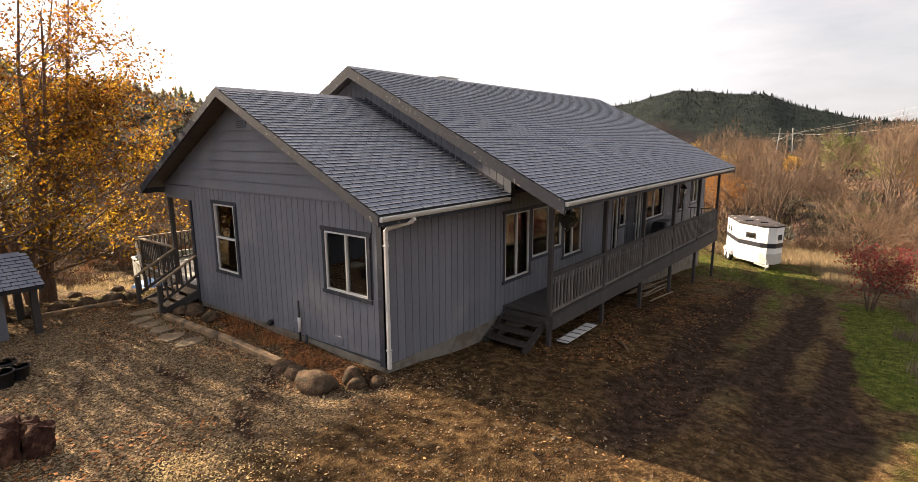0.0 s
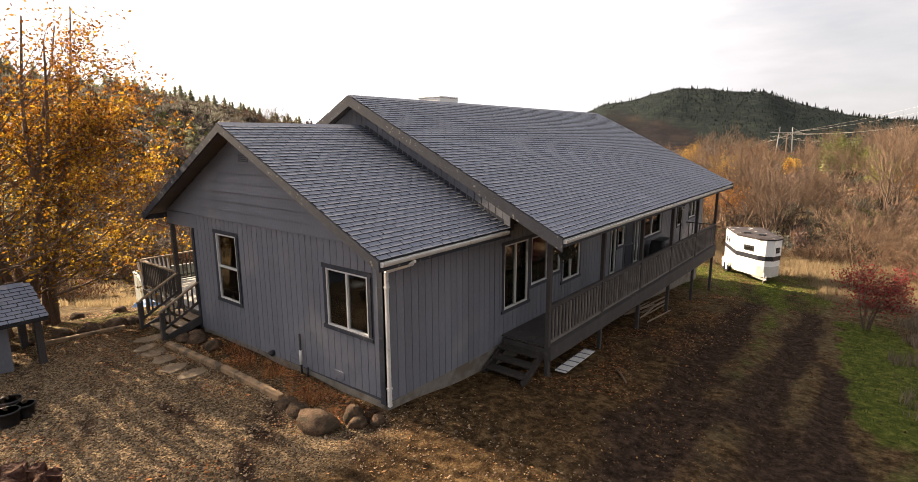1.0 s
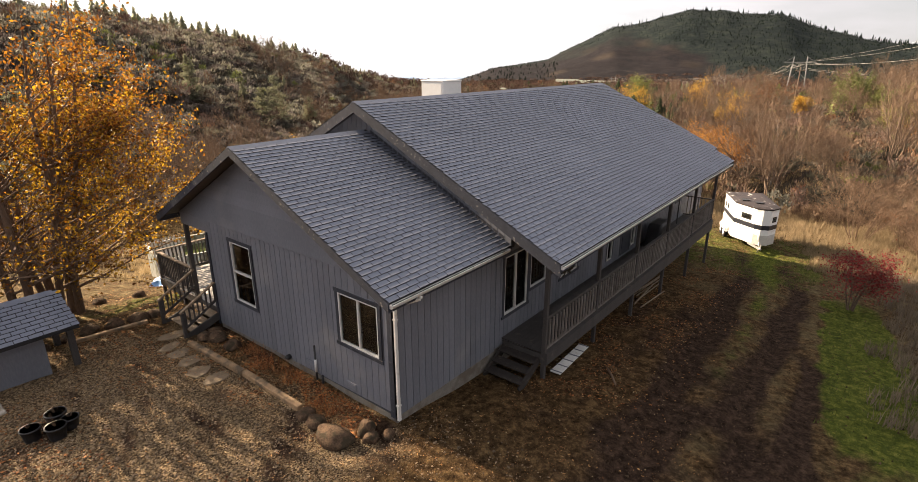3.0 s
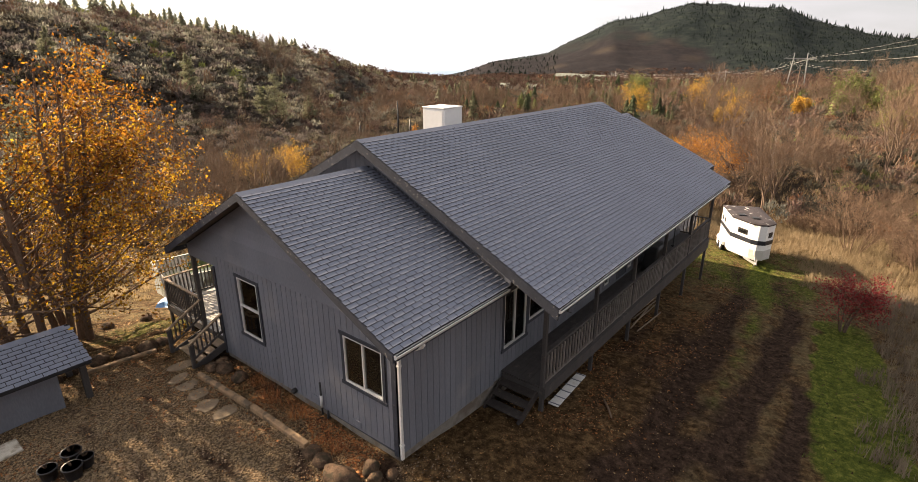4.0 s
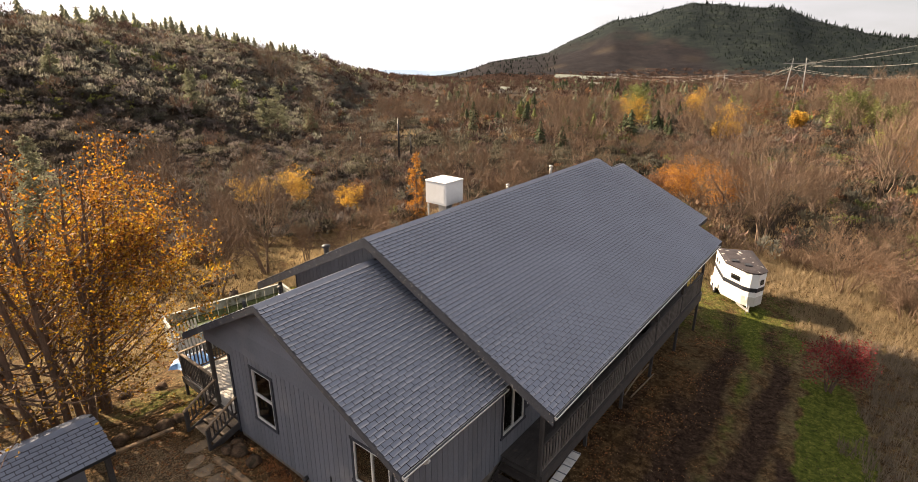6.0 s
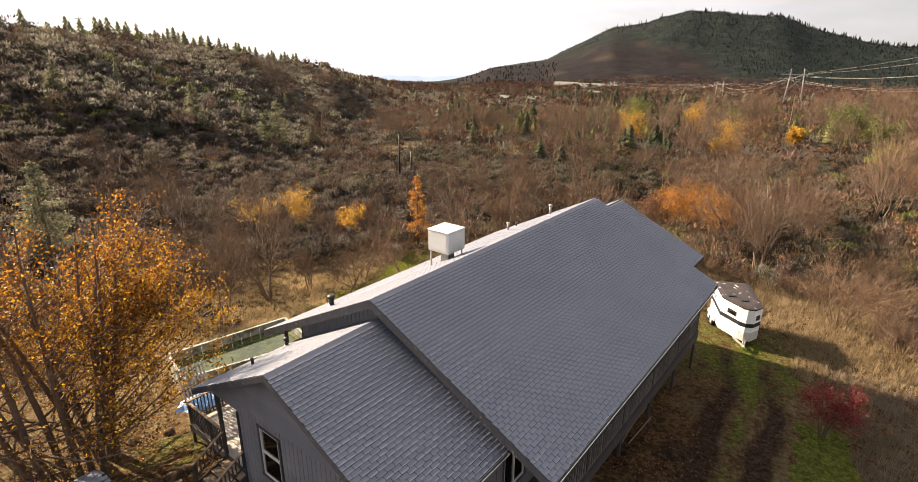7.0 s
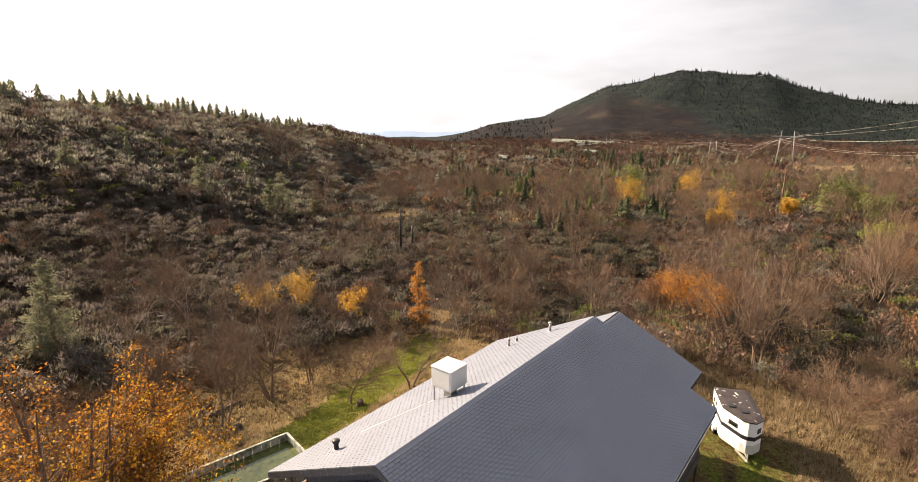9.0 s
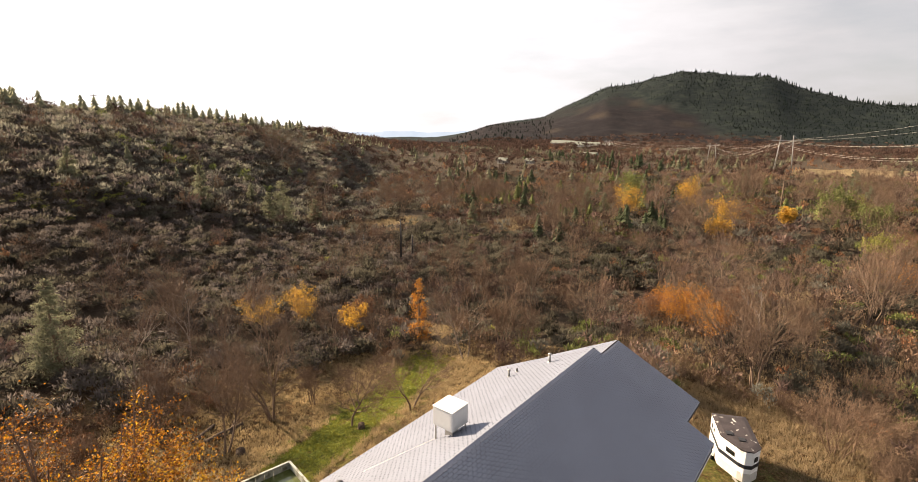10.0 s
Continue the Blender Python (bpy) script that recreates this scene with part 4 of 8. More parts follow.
# ---- windows ----
def window(axis, c, a0, a1, z0, z1, style, pane_mat=None, trim=True):
    """A white vinyl window in a wall's opening with dark outer boards. style: 'slider', 'hung' or 'fixed'."""
    w = new("window")
    w.parent = house
    w.location = (0, 0, 0)

    def b(name, u0, u1, za, zb, d0, d1, mat, parent, label="", bevel=0.0):
        if axis == "x":
            return box(name, c + d0, c + d1, u0, u1, za, zb, mat, parent, label, bevel)
        return box(name, u0, u1, c + d0, c + d1, za, zb, mat, parent, label, bevel)

    t = 0.034
    b("frame", a0, a1, z1 - t, z1, -0.022, 0.06, M["white"], w)
    b("frame", a0, a1, z0, z0 + t, -0.022, 0.06, M["white"], w)
    b("frame", a0, a0 + t, z0 + t, z1 - t, -0.022, 0.06, M["white"], w)
    b("frame", a1 - t, a1, z0 + t, z1 - t, -0.022, 0.06, M["white"], w)
    um, zm = (a0 + a1) / 2, (z0 + z1) / 2
    if style == "slider":
        b("mullion", um - 0.022, um + 0.022, z0 + t, z1 - t, -0.012, 0.05, M["white"], w)
        panes = [(a0 + t, um - 0.022, z0 + t, z1 - t, 0.03), (um + 0.022, a1 - t, z0 + t, z1 - t, 0.012)]
    elif style == "hung":
        b("mullion", a0 + t, a1 - t, zm - 0.024, zm + 0.024, -0.012, 0.05, M["white"], w)
        panes = [(a0 + t, a1 - t, z0 + t, zm - 0.024, 0.012), (a0 + t, a1 - t, zm + 0.024, z1 - t, 0.03)]
    else:
        panes = [(a0 + t, a1 - t, z0 + t, z1 - t, 0.02)]
    for u0, u1, za, zb, d in panes:
        p = b("pane", u0, u1, za, zb, d, d + 0.006, M["glass"], w)
        p.visible_shadow = False
    if trim:
        o = 0.095
        b("head_trim", a0 - o - 0.035, a1 + o + 0.035, z1, z1 + o, -0.032, 0.03, M["trim"], w, "dark painted head board", 0.004)
        b("sill", a0 - o - 0.035, a1 + o + 0.035, z0 - o * 0.9, z0, -0.045, 0.03, M["trim"], w, "dark painted sill board", 0.004)
        b("side_trim", a0 - o, a0, z0, z1, -0.030, 0.03, M["trim"], w, "", 0.004)
        b("side_trim", a1, a1 + o, z0, z1, -0.030, 0.03, M["trim"], w, "", 0.004)
    # room behind: curtains not quite drawn, added to give the panes their olive reflections
    d0 = 0.32
    b("curtain", a0 - 0.12, a0 + (a1 - a0) * 0.46, z0 - 0.1, z1 + 0.05, d0, d0 + 0.02, M["curtain"], w)
    b("curtain", a0 + (a1 - a0) * 0.6, a1 + 0.12, z0 - 0.1, z1 + 0.05, d0, d0 + 0.02, M["curtain"], w)
    return w


for a in FRONT:
    window("x", 0.03, *a, "slider" if a[0] < 2 else "hung")
for i, a in enumerate(SIDE):
    if i == 6:
        continue
    window("y", 0.03, *a, {0: "slider", 1: "fixed", 2: "fixed", 3: "slider", 8: "slider", 10: "slider"}.get(i, "fixed"), trim=i not in (4, 7))
door = box("door", 12.22, 13.08, 0.04, 0.09, 0.1, 2.13, M["trim"], house, "dark front door")
for zz in (0.35, 1.2):
    box("door_panel", 12.36, 12.94, 0.026, 0.045, zz, zz + 0.7, M["trim"], door, "", 0.012)
tube("door_handle", [(13.0, 0.0, 1.05), (13.0, 0.04, 1.05)], [0.03, 0.02], M["metal"], door, "metal door knob")


# ---- gutters, downspout, small fittings of the house ----
def gutter(x0, x1, y, z, label):
    """An open trough with a rolled lip, along an eave."""
    g = new("gutter")
    g.parent = house
    tagged(g, label)
    prof = [(0.0, 0.0), (0.0, -0.085), (-0.06, -0.085), (-0.09, -0.045), (-0.1, -0.01), (-0.1, 0.004), (-0.085, 0.004), (-0.085, -0.01), (-0.077, -0.042), (-0.052, -0.072), (-0.012, -0.072), (-0.012, 0.0)]
    n = len(prof)
    v = [(x, y + py, z + pz) for x in (x0, x1) for py, pz in prof]
    f = [(i, (i + 1) % n, (i + 1) % n + n, i + n) for i in range(n)] + [tuple(range(n - 1, -1, -1)), tuple(range(n, 2 * n))]
    mesh_part("trough", v, f, M["gutter"], g)
    box("gutter_debris", x0 + 0.01, x1 - 0.01, y - 0.082, y - 0.014, z - 0.05, z - 0.02, M["groove"], g, "dark leaf rubbish in the trough")
    for xx in (x0, x1):
        v = [(xx + s, y + py, z + pz) for s in (-0.004, 0.004) for py, pz in prof[:6]]
        mesh_part("end_cap", v, [(5, 4, 3, 2, 1, 0), (6, 7, 8, 9, 10, 11)] + [(i, (i + 1) % 6, (i + 1) % 6 + 6, i + 6) for i in range(6)], M["gutter"], g)
    return g


gutter(G["x0"] + 0.02, 3.55, G["ya"] + 0.005, G["za"] - 0.03, "white metal gutter along the wing eave")
gutter(H["x0"] + 0.02, H["x1"] - 0.6, H["ya"] + 0.005, H["za"] - 0.03, "white metal gutter along the porch eave")
sp = new("downspout")
sp.parent = house
tagged(sp, "white square downspout at the corner")
pts = [(0.33, -0.47, 2.84), (0.33, -0.47, 2.78), (0.0, -0.066, 2.62), (0.0, -0.066, 0.28), (0.0, -0.066, 0.24), (0.0, -0.066, -0.12)]
for (a, b_), wd in zip(((pts[0], pts[1]), (pts[1], pts[2]), (pts[2], pts[3]), (pts[4], pts[5])), (0.075, 0.07, 0.07, 0.078)):
    beam("pipe", a, b_, wd, wd, M["gutter"], sp, up=(0, 1, 0.01), bevel=0.012)
for zz in (0.25, 2.3):
    box("strap", -0.045, 0.045, -0.106, -0.02, zz, zz + 0.03, M["gutter"], sp)
# number plate on the corner board as plain bars
for i in range(5):
    z0 = 2.62 - i * 0.105
    box("number_bar", 0.052, 0.105, -0.030, -0.024, z0, z0 + 0.07, M["metal"], house, "pale bar on the corner board")
for ya, yb in ((1.3, 1.62), (2.86, 3.18)):
    v = new("foundation_vent")
    v.parent = house
    tagged(v, "painted louvred foundation vent")
    box("frame", -0.004, 0.02, ya, yb, 0.02, 0.2, M["siding"], v, bevel=0.006)
    for k in range(4):
        box("slat", -0.010, -0.004, ya + 0.03, yb - 0.03, 0.045 + k * 0.035, 0.06 + k * 0.035, M["siding"], v)
gv = new("gable_vent")
gv.parent = house
tagged(gv, "small louvred vent high in the gable")
box("frame", -0.02, 0.02, 4.36, 4.78, 4.5, 4.72, M["siding"], gv)
for k in range(4):
    box("slat", -0.03, -0.02, 4.4, 4.74, 4.53 + k * 0.045, 4.55 + k * 0.045, M["trim"], gv)
tube("dryer_vent", [(0.02, 3.92, -0.02), (-0.07, 3.92, -0.03), (-0.1, 3.92, -0.06)], [0.07, 0.075, 0.08], M["black"], house, "black round vent hood")
cd = new("conduit")
cd.parent = house
tagged(cd, "dark riser pipe with white sleeve on the wall")
tube("pipe", [(-0.05, 2.73, -0.32), (-0.05, 2.73, 0.74)], [0.025, 0.025], M["black"], cd)
tube("sleeve", [(-0.05, 2.73, 0.02), (-0.05, 2.73, 0.36)], [0.036, 0.036], M["white"], cd, "white plastic sleeve")
tube("stub", [(-0.05, 2.5, -0.3), (-0.05, 2.5, 0.0)], [0.035, 0.03], M["black"], cd)


# ---- roof fittings ----
def roof_at(r, x, y):
    return Vector((x, y, roof_z(r, y)))


cooler = thing("evaporative_cooler", (9.6, 6.75, roof_z(H, 6.75)), "white sheet-metal evaporative cooler on the roof slope", "cooler")
cx, cy, zb_ = 9.55, 6.72, 5.62
box("cabinet", cx - 0.55, cx + 0.55, cy - 0.55, cy + 0.55, zb_, zb_ + 0.9, M["white"], cooler, "", 0.02)
box("lid", cx - 0.575, cx + 0.575, cy - 0.575, cy + 0.575, zb_ + 0.9, zb_ + 0.95, M["white"], cooler, "", 0.02)
for s in (-1, 1):
    for t_ in (-1, 1):
        px, py = cx + s * 0.46, cy + t_ * 0.46
        beam("leg", (px, py, roof_z(H, py) - 0.02), (px, py, zb_), 0.04, 0.04, M["metal"], cooler, up=(0, 1, 0))
box("duct", cx - 0.2, cx + 0.2, cy - 0.25, cy + 0.15, roof_z(H, cy) - 0.1, zb_, M["metal"], cooler)
box("access_panel", cx - 0.45, cx + 0.45, cy - 0.558, cy - 0.548, zb_ + 0.08, zb_ + 0.82, M["white"], cooler)
box("access_panel", cx - 0.558, cx - 0.548, cy - 0.45, cy + 0.45, zb_ + 0.08, zb_ + 0.82, M["white"], cooler)
tube("water_line", [(cx - 0.47, cy + 0.5, zb_ + 0.3), (cx - 0.47, cy + 0.5, roof_z(H, cy + 0.5) + 0.02), (cx - 1.5, cy + 1.2, roof_z(H, cy + 1.2) + 0.02), (cx - 3.2, cy + 2.2, roof_z(H, cy + 2.2) + 0.02)],
     [0.012] * 4, M["white"], cooler)


def roof_vent(r, x, y, h, rad, mat, cap=True):
    p = roof_at(r, x, y)
    t = thing("roof_vent", p, "metal roof vent pipe standing on the shingles" if mat is not M["black"] else "dark metal flue with a rain cap", "vent", "vents on the roof")
    tube("boot", [p + Vector((0, 0, -0.05)), p + Vector((0, 0, 0.06))], [rad * 2.0, rad * 1.2], M["metal"], t)
    tube("pipe", [p, p + Vector((0, 0, h))], [rad, rad], mat, t)
    if cap:
        tube("cap", [p + Vector((0, 0, h - 0.02)), p + Vector((0, 0, h + 0.05)), p + Vector((0, 0, h + 0.09))], [rad * 1.6, rad * 1.6, rad * 0.5], mat, t)


roof_vent(H, 4.8, 8.55, 0.38, 0.10, M["black"])
roof_vent(H, 18.3, 6.6, 0.5, 0.07, M["metal"])
roof_vent(H, 16.9, 8.4, 0.4, 0.06, M["metal"])
roof_vent(H, 17.6, 8.3, 0.25, 0.05, M["black"], False)
roof_vent(G, 0.95, 7.85, 0.28, 0.05, M["black"], False)
roof_vent(G, 2.9, 8.9, 0.28, 0.06, M["black"])


# ---- the side porch ----
def ground_at(x, y):
    return float(land(x, y))


PX = (4.1, 7.2, 10.3, 13.5, 16.9, 20.2)
porch = thing("porch", (4.1, -1.28, ground_at(4.1, -1.28)), "long raised side porch of dark weathered painted wood", "porch")


def pz(x):
    """The porch falls gently along the house."""
    return 0.03 - 0.0092 * (x - 4.2)


def porch_bar(name, y, z0, z1, w, label="", x0=4.05, x1=20.25, drop=0.0, bevel=0.0, mat="deck"):
    """A board along the porch, following its fall; drop deepens its lower edge towards the far end."""
    v = [(x, y + q, z + pz(x)) for q in (-w / 2, w / 2) for x, z in ((x0, z0), (x1, z0 - drop), (x1, z1), (x0, z1))]
    o = parent_origin(porch)
    bm = bmesh.new()
    bv = [bm.verts.new(Vector(p) - o) for p in v]
    for f in BOX:
        bm.faces.new([bv[i] for i in f])
    bmesh.ops.recalc_face_normals(bm, faces=bm.faces[:])
    if bevel:
        bmesh.ops.bevel(bm, geom=bm.edges[:], offset=bevel, segments=1, affect="EDGES")
    return bm_part(name, bm, M[mat], porch, label)


for i, x in enumerate(PX):
    box("post", x - 0.055, x + 0.055, -1.335, -1.225, ground_at(x, -1.28) - 0.15, 2.72, M["deck"], porch, "", 0.008)
box("eave_beam", 4.0, 20.3, -1.34, -1.22, 2.722, 2.86, M["deck"], porch)
porch_bar("rim_joist", -1.378, -0.26, 0.05, 0.045, drop=0.16)
box("rim_joist", 4.05, 4.09, -1.35, -0.02, -0.22, 0.05, M["deck"], porch)
y = -1.40
while y < -0.05:
    porch_bar("floor_board", y + 0.067, 0.052, 0.08, 0.134)
    y += 0.142
for x in np.arange(4.6, 20.2, 0.8):
    box("joist", x, x + 0.04, -1.35, 0.0, -0.2 + pz(x), 0.05 + pz(x), M["deck"], porch)
porch_bar("top_rail", -1.28, 1.06, 1.10, 0.11, "worn top rail", 4.15, 20.2, bevel=0.006)
porch_bar("under_rail", -1.28, 0.98, 1.06, 0.04, "", 4.15, 20.2)
porch_bar("bottom_rail", -1.28, 0.12, 0.19, 0.06, "", 4.15, 20.2, mat="baluster")
baluster_mesh = bpy.data.meshes.new("baluster")
baluster_mesh.from_pydata([(px * 0.021, py * 0.019, z) for z in (0.19, 0.98) for px, py in ((-1, -1), (1, -1), (1, 1), (-1, 1))], [], BOX)
baluster_mesh.materials.append(M["baluster"])
for a_, b_ in zip(PX, PX[1:]):
    n = round((b_ - a_) / 0.182)
    for k in range(1, n):
        x = a_ + (b_ - a_) * k / n
        ob = new("baluster", baluster_mesh)
        ob.parent = porch
        ob.location = Vector((x, -1.315, pz(x))) - parent_origin(porch)
box("top_rail", 20.15, 20.24, -1.22, 0.0, 0.93, 0.97, M["deck"], porch)
box("bottom_rail", 20.17, 20.22, -1.22, 0.0, 0.0, 0.06, M["deck"], porch)
for y in np.arange(-1.1, 0, 0.16):
    box("baluster", 20.177, 20.213, y - 0.018, y + 0.018, 0.06, 0.93, M["baluster"], porch)
# steps at its near end
# dark paint, with the shade on the steps added to its colour
dark_wood = material("shaded_dark_step_wood", (0.034, 0.029, 0.027), 0.85, 0.2, var=0.4, patch=(0.08, 0.065, 0.05), patch_scale=6, patch_at=(0.6, 0.72))
steps = thing("porch_steps", (3.4, -0.6, ground_at(3.4, -0.6)), "dark worn wooden steps up to the porch", "steps")
gz = ground_at(3.2, -0.6)
n = 3
rise = (0.08 - gz) / (n + 1)
for i in range(n):
    zt = 0.08 - rise * (i + 1)
    x1 = 4.04 - i * 0.3
    box("tread", x1 - 0.31, x1, -1.2, -0.08, zt - 0.04, zt, dark_wood, steps, "", 0.006)
    box("riser", x1 - 0.03, x1 - 0.008, -1.18, -0.1, zt - rise, zt - 0.04, dark_wood, steps)
for y in (-1.2, -0.13):
    beam("stringer", (4.03, y + 0.025, -0.12), (3.1, y + 0.025, gz - 0.02), 0.05, 0.22, dark_wood, steps)

# ---- the back deck with its stairs ----
deck = thing("deck", (0.6, 9.0, -0.6), "weathered grey wooden deck with slatted railing", "deck")
DZ = 0.22
x = 0.1
while x < 6.8:
    y0 = 7.45
    y1 = 11.4
    box("deck_board", x, x + 0.134, y0, y1, DZ - 0.028, DZ, M["deckboard"], deck)
    x += 0.141
box("rim_joist", 0.05, 0.09, 7.45, 11.42, DZ - 0.25, DZ - 0.002, M["deck"], deck)
box("rim_joist", 0.09, 6.8, 11.4, 11.44, DZ - 0.25, DZ - 0.002, M["deck"], deck)
for x, y in ((0.12, 11.36), (3.4, 11.36), (6.7, 11.36), (0.12, 9.9)):
    box("post", x - 0.045, x + 0.045, y - 0.045, y + 0.045, ground_at(x, y) - 0.2, 1.16, M["deck"], deck)
box("roof_post", 0.03, 0.14, 8.78, 8.89, ground_at(0.1, 8.8) - 0.2, 2.66, M["deck"], deck, "tall dark roof post")
box("roof_post", 3.9, 4.01, 10.5, 10.61, ground_at(4, 10.5) - 0.2, 2.85, M["deck"], deck, "tall dark roof post")
box("top_rail", 0.06, 0.16, 8.89, 11.40, 1.14, 1.18, M["handrail"], deck)
box("top_rail", 0.06, 6.7, 11.32, 11.42, 1.182, 1.22, M["handrail"], deck)
box("bottom_rail", 0.08, 0.14, 8.89, 11.32, 0.31, 0.36, M["deck"], deck)
box("bottom_rail", 0.16, 6.7, 11.34, 11.40, 0.31, 0.36, M["deck"], deck)
for y in np.arange(9.02, 11.3, 0.13):
    box("baluster", 0.092, 0.128, y, y + 0.036, 0.36, 1.14, M["deck"], deck)
for x in np.arange(0.3, 6.6, 0.13):
    box("baluster", x, x + 0.036, 11.352, 11.388, 0.36, 1.18, M["deck"], deck)
stairs = thing("deck_stairs", (-0.5, 8.0, -0.45), "weathered wooden stairs with sloping handrails", "stairs")
g0 = ground_at(-1.05, 8.0)
for i in range(3):
    zt = DZ - (DZ - g0) / 4 * (i + 1)
    x1 = 0.04 - i * 0.3
    box("tread", x1 - 0.3, x1, 7.5, 8.76, zt - 0.035, zt, M["handrail"], stairs, "", 0.006)
for y in (7.44, 8.82):
    beam("stringer", (0.05, y, DZ - 0.14), (-0.98, y, g0 - 0.02), 0.045, 0.22, M["deck"], stairs)
    box("newel_post", -1.08, -0.99, y - 0.045, y + 0.045, g0 - 0.2, 0.52, M["deck"], stairs, "", 0.006)
    beam("handrail", (-1.1, y, 0.53), (0.08, y, 1.18), 0.09, 0.045, M["handrail"], stairs, "worn pale sloping handrail", bevel=0.006)
    beam("lower_rail", (-1.05, y, 0.02), (0.06, y, 0.62), 0.04, 0.07, M["deck"], stairs)
    for i in range(8):
        t = (i + 0.7) / 8.5
        xx = -1.05 + t * 1.1
        box("baluster", xx - 0.018, xx + 0.018, y - 0.018, y + 0.018, 0.02 + 0.6 * t, 0.53 + 0.65 * t, M["deck"], stairs)

# ---- small pump shed ----
shed = thing("shed", (-4.6, 9.2, -0.45), "small grey pump shed with a shingled lean roof", "shed")
SX0, SX1 = -7.2, -3.3
box("wall", -7.0, -4.02, 8.3, 8.36, -0.6, 0.95, M["siding"], shed)
box("wall", -4.08, -4.02, 8.36, 10.1, -0.6, 1.1, M["siding"], shed)
box("wall", -7.0, -4.02, 10.1, 10.16, -0.6, 0.95, M["siding"], shed)
box("wall", -7.06, -7.0, 8.3, 10.16, -0.6, 0.95, M["siding"], shed)
box("door", -6.5, -5.7, 8.28, 8.3, -0.45, 0.85, M["siding"], shed, "plain grey shed door", 0.004)
box("kick_board", -4.75, -4.35, 8.285, 8.3, -0.5, -0.25, M["trim"], shed)
for x in (-3.45,):
    for y in (8.35, 9.9):
        box("post", x - 0.07, x + 0.07, y - 0.07, y + 0.07, ground_at(x, y) - 0.2, 1.0, M["deck"], shed, "dark rough post")
ridge_y, ridge_z, ev_y, ev_z, bk_y = 9.23, 1.58, 7.98, 0.95, 10.5
shed_roof = mesh_part("roof", [(x, y, z) for x in (SX0, SX1) for y, z in ((ev_y, ev_z - 0.02), (ridge_y, ridge_z - 0.02), (bk_y, ev_z - 0.02), (bk_y, ev_z - 0.09), (ridge_y, ridge_z - 0.1), (ev_y, ev_z - 0.09))],
                      [(0, 5, 4, 3, 2, 1), (6, 7, 8, 9, 10, 11)] + [(i, (i + 1) % 6, (i + 1) % 6 + 6, i + 6) for i in range(6)], M["under"], shed, "lean roof of grey shingles")
SR = dict(x0=SX0, x1=SX1, yr=ridge_y, zr=ridge_z, ya=ev_y, za=ev_z, yb=bk_y, zb=ev_z)
e, up, nrm, expo, at = tab_arrays(SR, True, SX0 - 0.01, SX1 + 0.02, 77)
me = bpy.data.meshes.new("shingle")
me.from_pydata([(0, 0, 0.019), (1, 0, 0.019), (1, 0.123, 0.010), (0, 0.123, 0.010), (0, 0, -0.002), (1, 0, -0.002)], [], [(0, 1, 2, 3), (4, 5, 1, 0), (5, 2, 1), (4, 0, 3)])
me.materials.append(M["shingle_piece"])
me.materials.append(M["shingle_edge"])
for p in me.polygons[1:]:
    p.material_index = 1
rot = Matrix((Vector((1, 0, 0)), up, nrm)).transposed().to_4x4()
for i, a, b_, h, j in at:
    ob = new("shingle", me)
    ob.parent = shed_roof
    ob.matrix_basis = Matrix.Translation(e + up * (i * expo + j) + Vector((a, 0, 0)) - parent_origin(shed)) @ rot @ Matrix.Diagonal((b_ - a, 1, 1, 1))
ridge_caps(SR, SX0, SX1 - 0.1, shed_roof)
e, up, nrm, expo, at = tab_arrays(SR, False, SX0 - 0.01, SX1 + 0.02, 78)
tab_mesh("roof_covering", e, up, nrm, expo, at, shed_roof)

# ---- horse trailer ----
white_paint = material("trailer_white_paint", (0.78, 0.79, 0.80), 0.3, 0.5, var=0.05, patch=(0.6, 0.58, 0.53), patch_scale=2.5, patch_at=(0.6, 0.8))
grey_paint = material("trailer_grey_paint", (0.46, 0.455, 0.44), 0.4, 0.5, var=0.12)
band_paint = material("dark_band_paint", (0.018, 0.02, 0.028), 0.35, 0.5, var=0.2)
roof_paint = material("trailer_roof_dirt", (0.034, 0.028, 0.030), 0.75, 0.25, var=0.45, scale=2, patch=(0.42, 0.40, 0.38), patch_scale=2.4, patch_at=(0.62, 0.70))
rubber = material("tyre_rubber", (0.02, 0.02, 0.02), 0.85, 0.2)
tg = ground_at(27.0, -1.9)
trailer = thing("horse_trailer", (27.3, -1.8, tg), "white slant-nose horse trailer with a dark band, parked on grass", "trailer")
TA, TB = Vector((-0.91, -0.414, 0)), Vector((-0.414, 0.91, 0))   # forward; towards the house side
TO = Vector((27.42, -1.85, tg))


def tp(a, b, z):
    p = TO + TA * a + TB * b
    return (p.x, p.y, tg + z)


def trailer_ring(grow=0.0):
    pts = [(-1.95, 1.0), (0.55, 1.0), (1.8, 0.2), (2.03, -0.1), (2.02, -0.5), (1.5, -1.02), (-1.95, -1.02)]
    return [(a + grow * (1 if a > 0 else -1), b + grow * (1 if b > 0 else -1)) for a, b in pts]


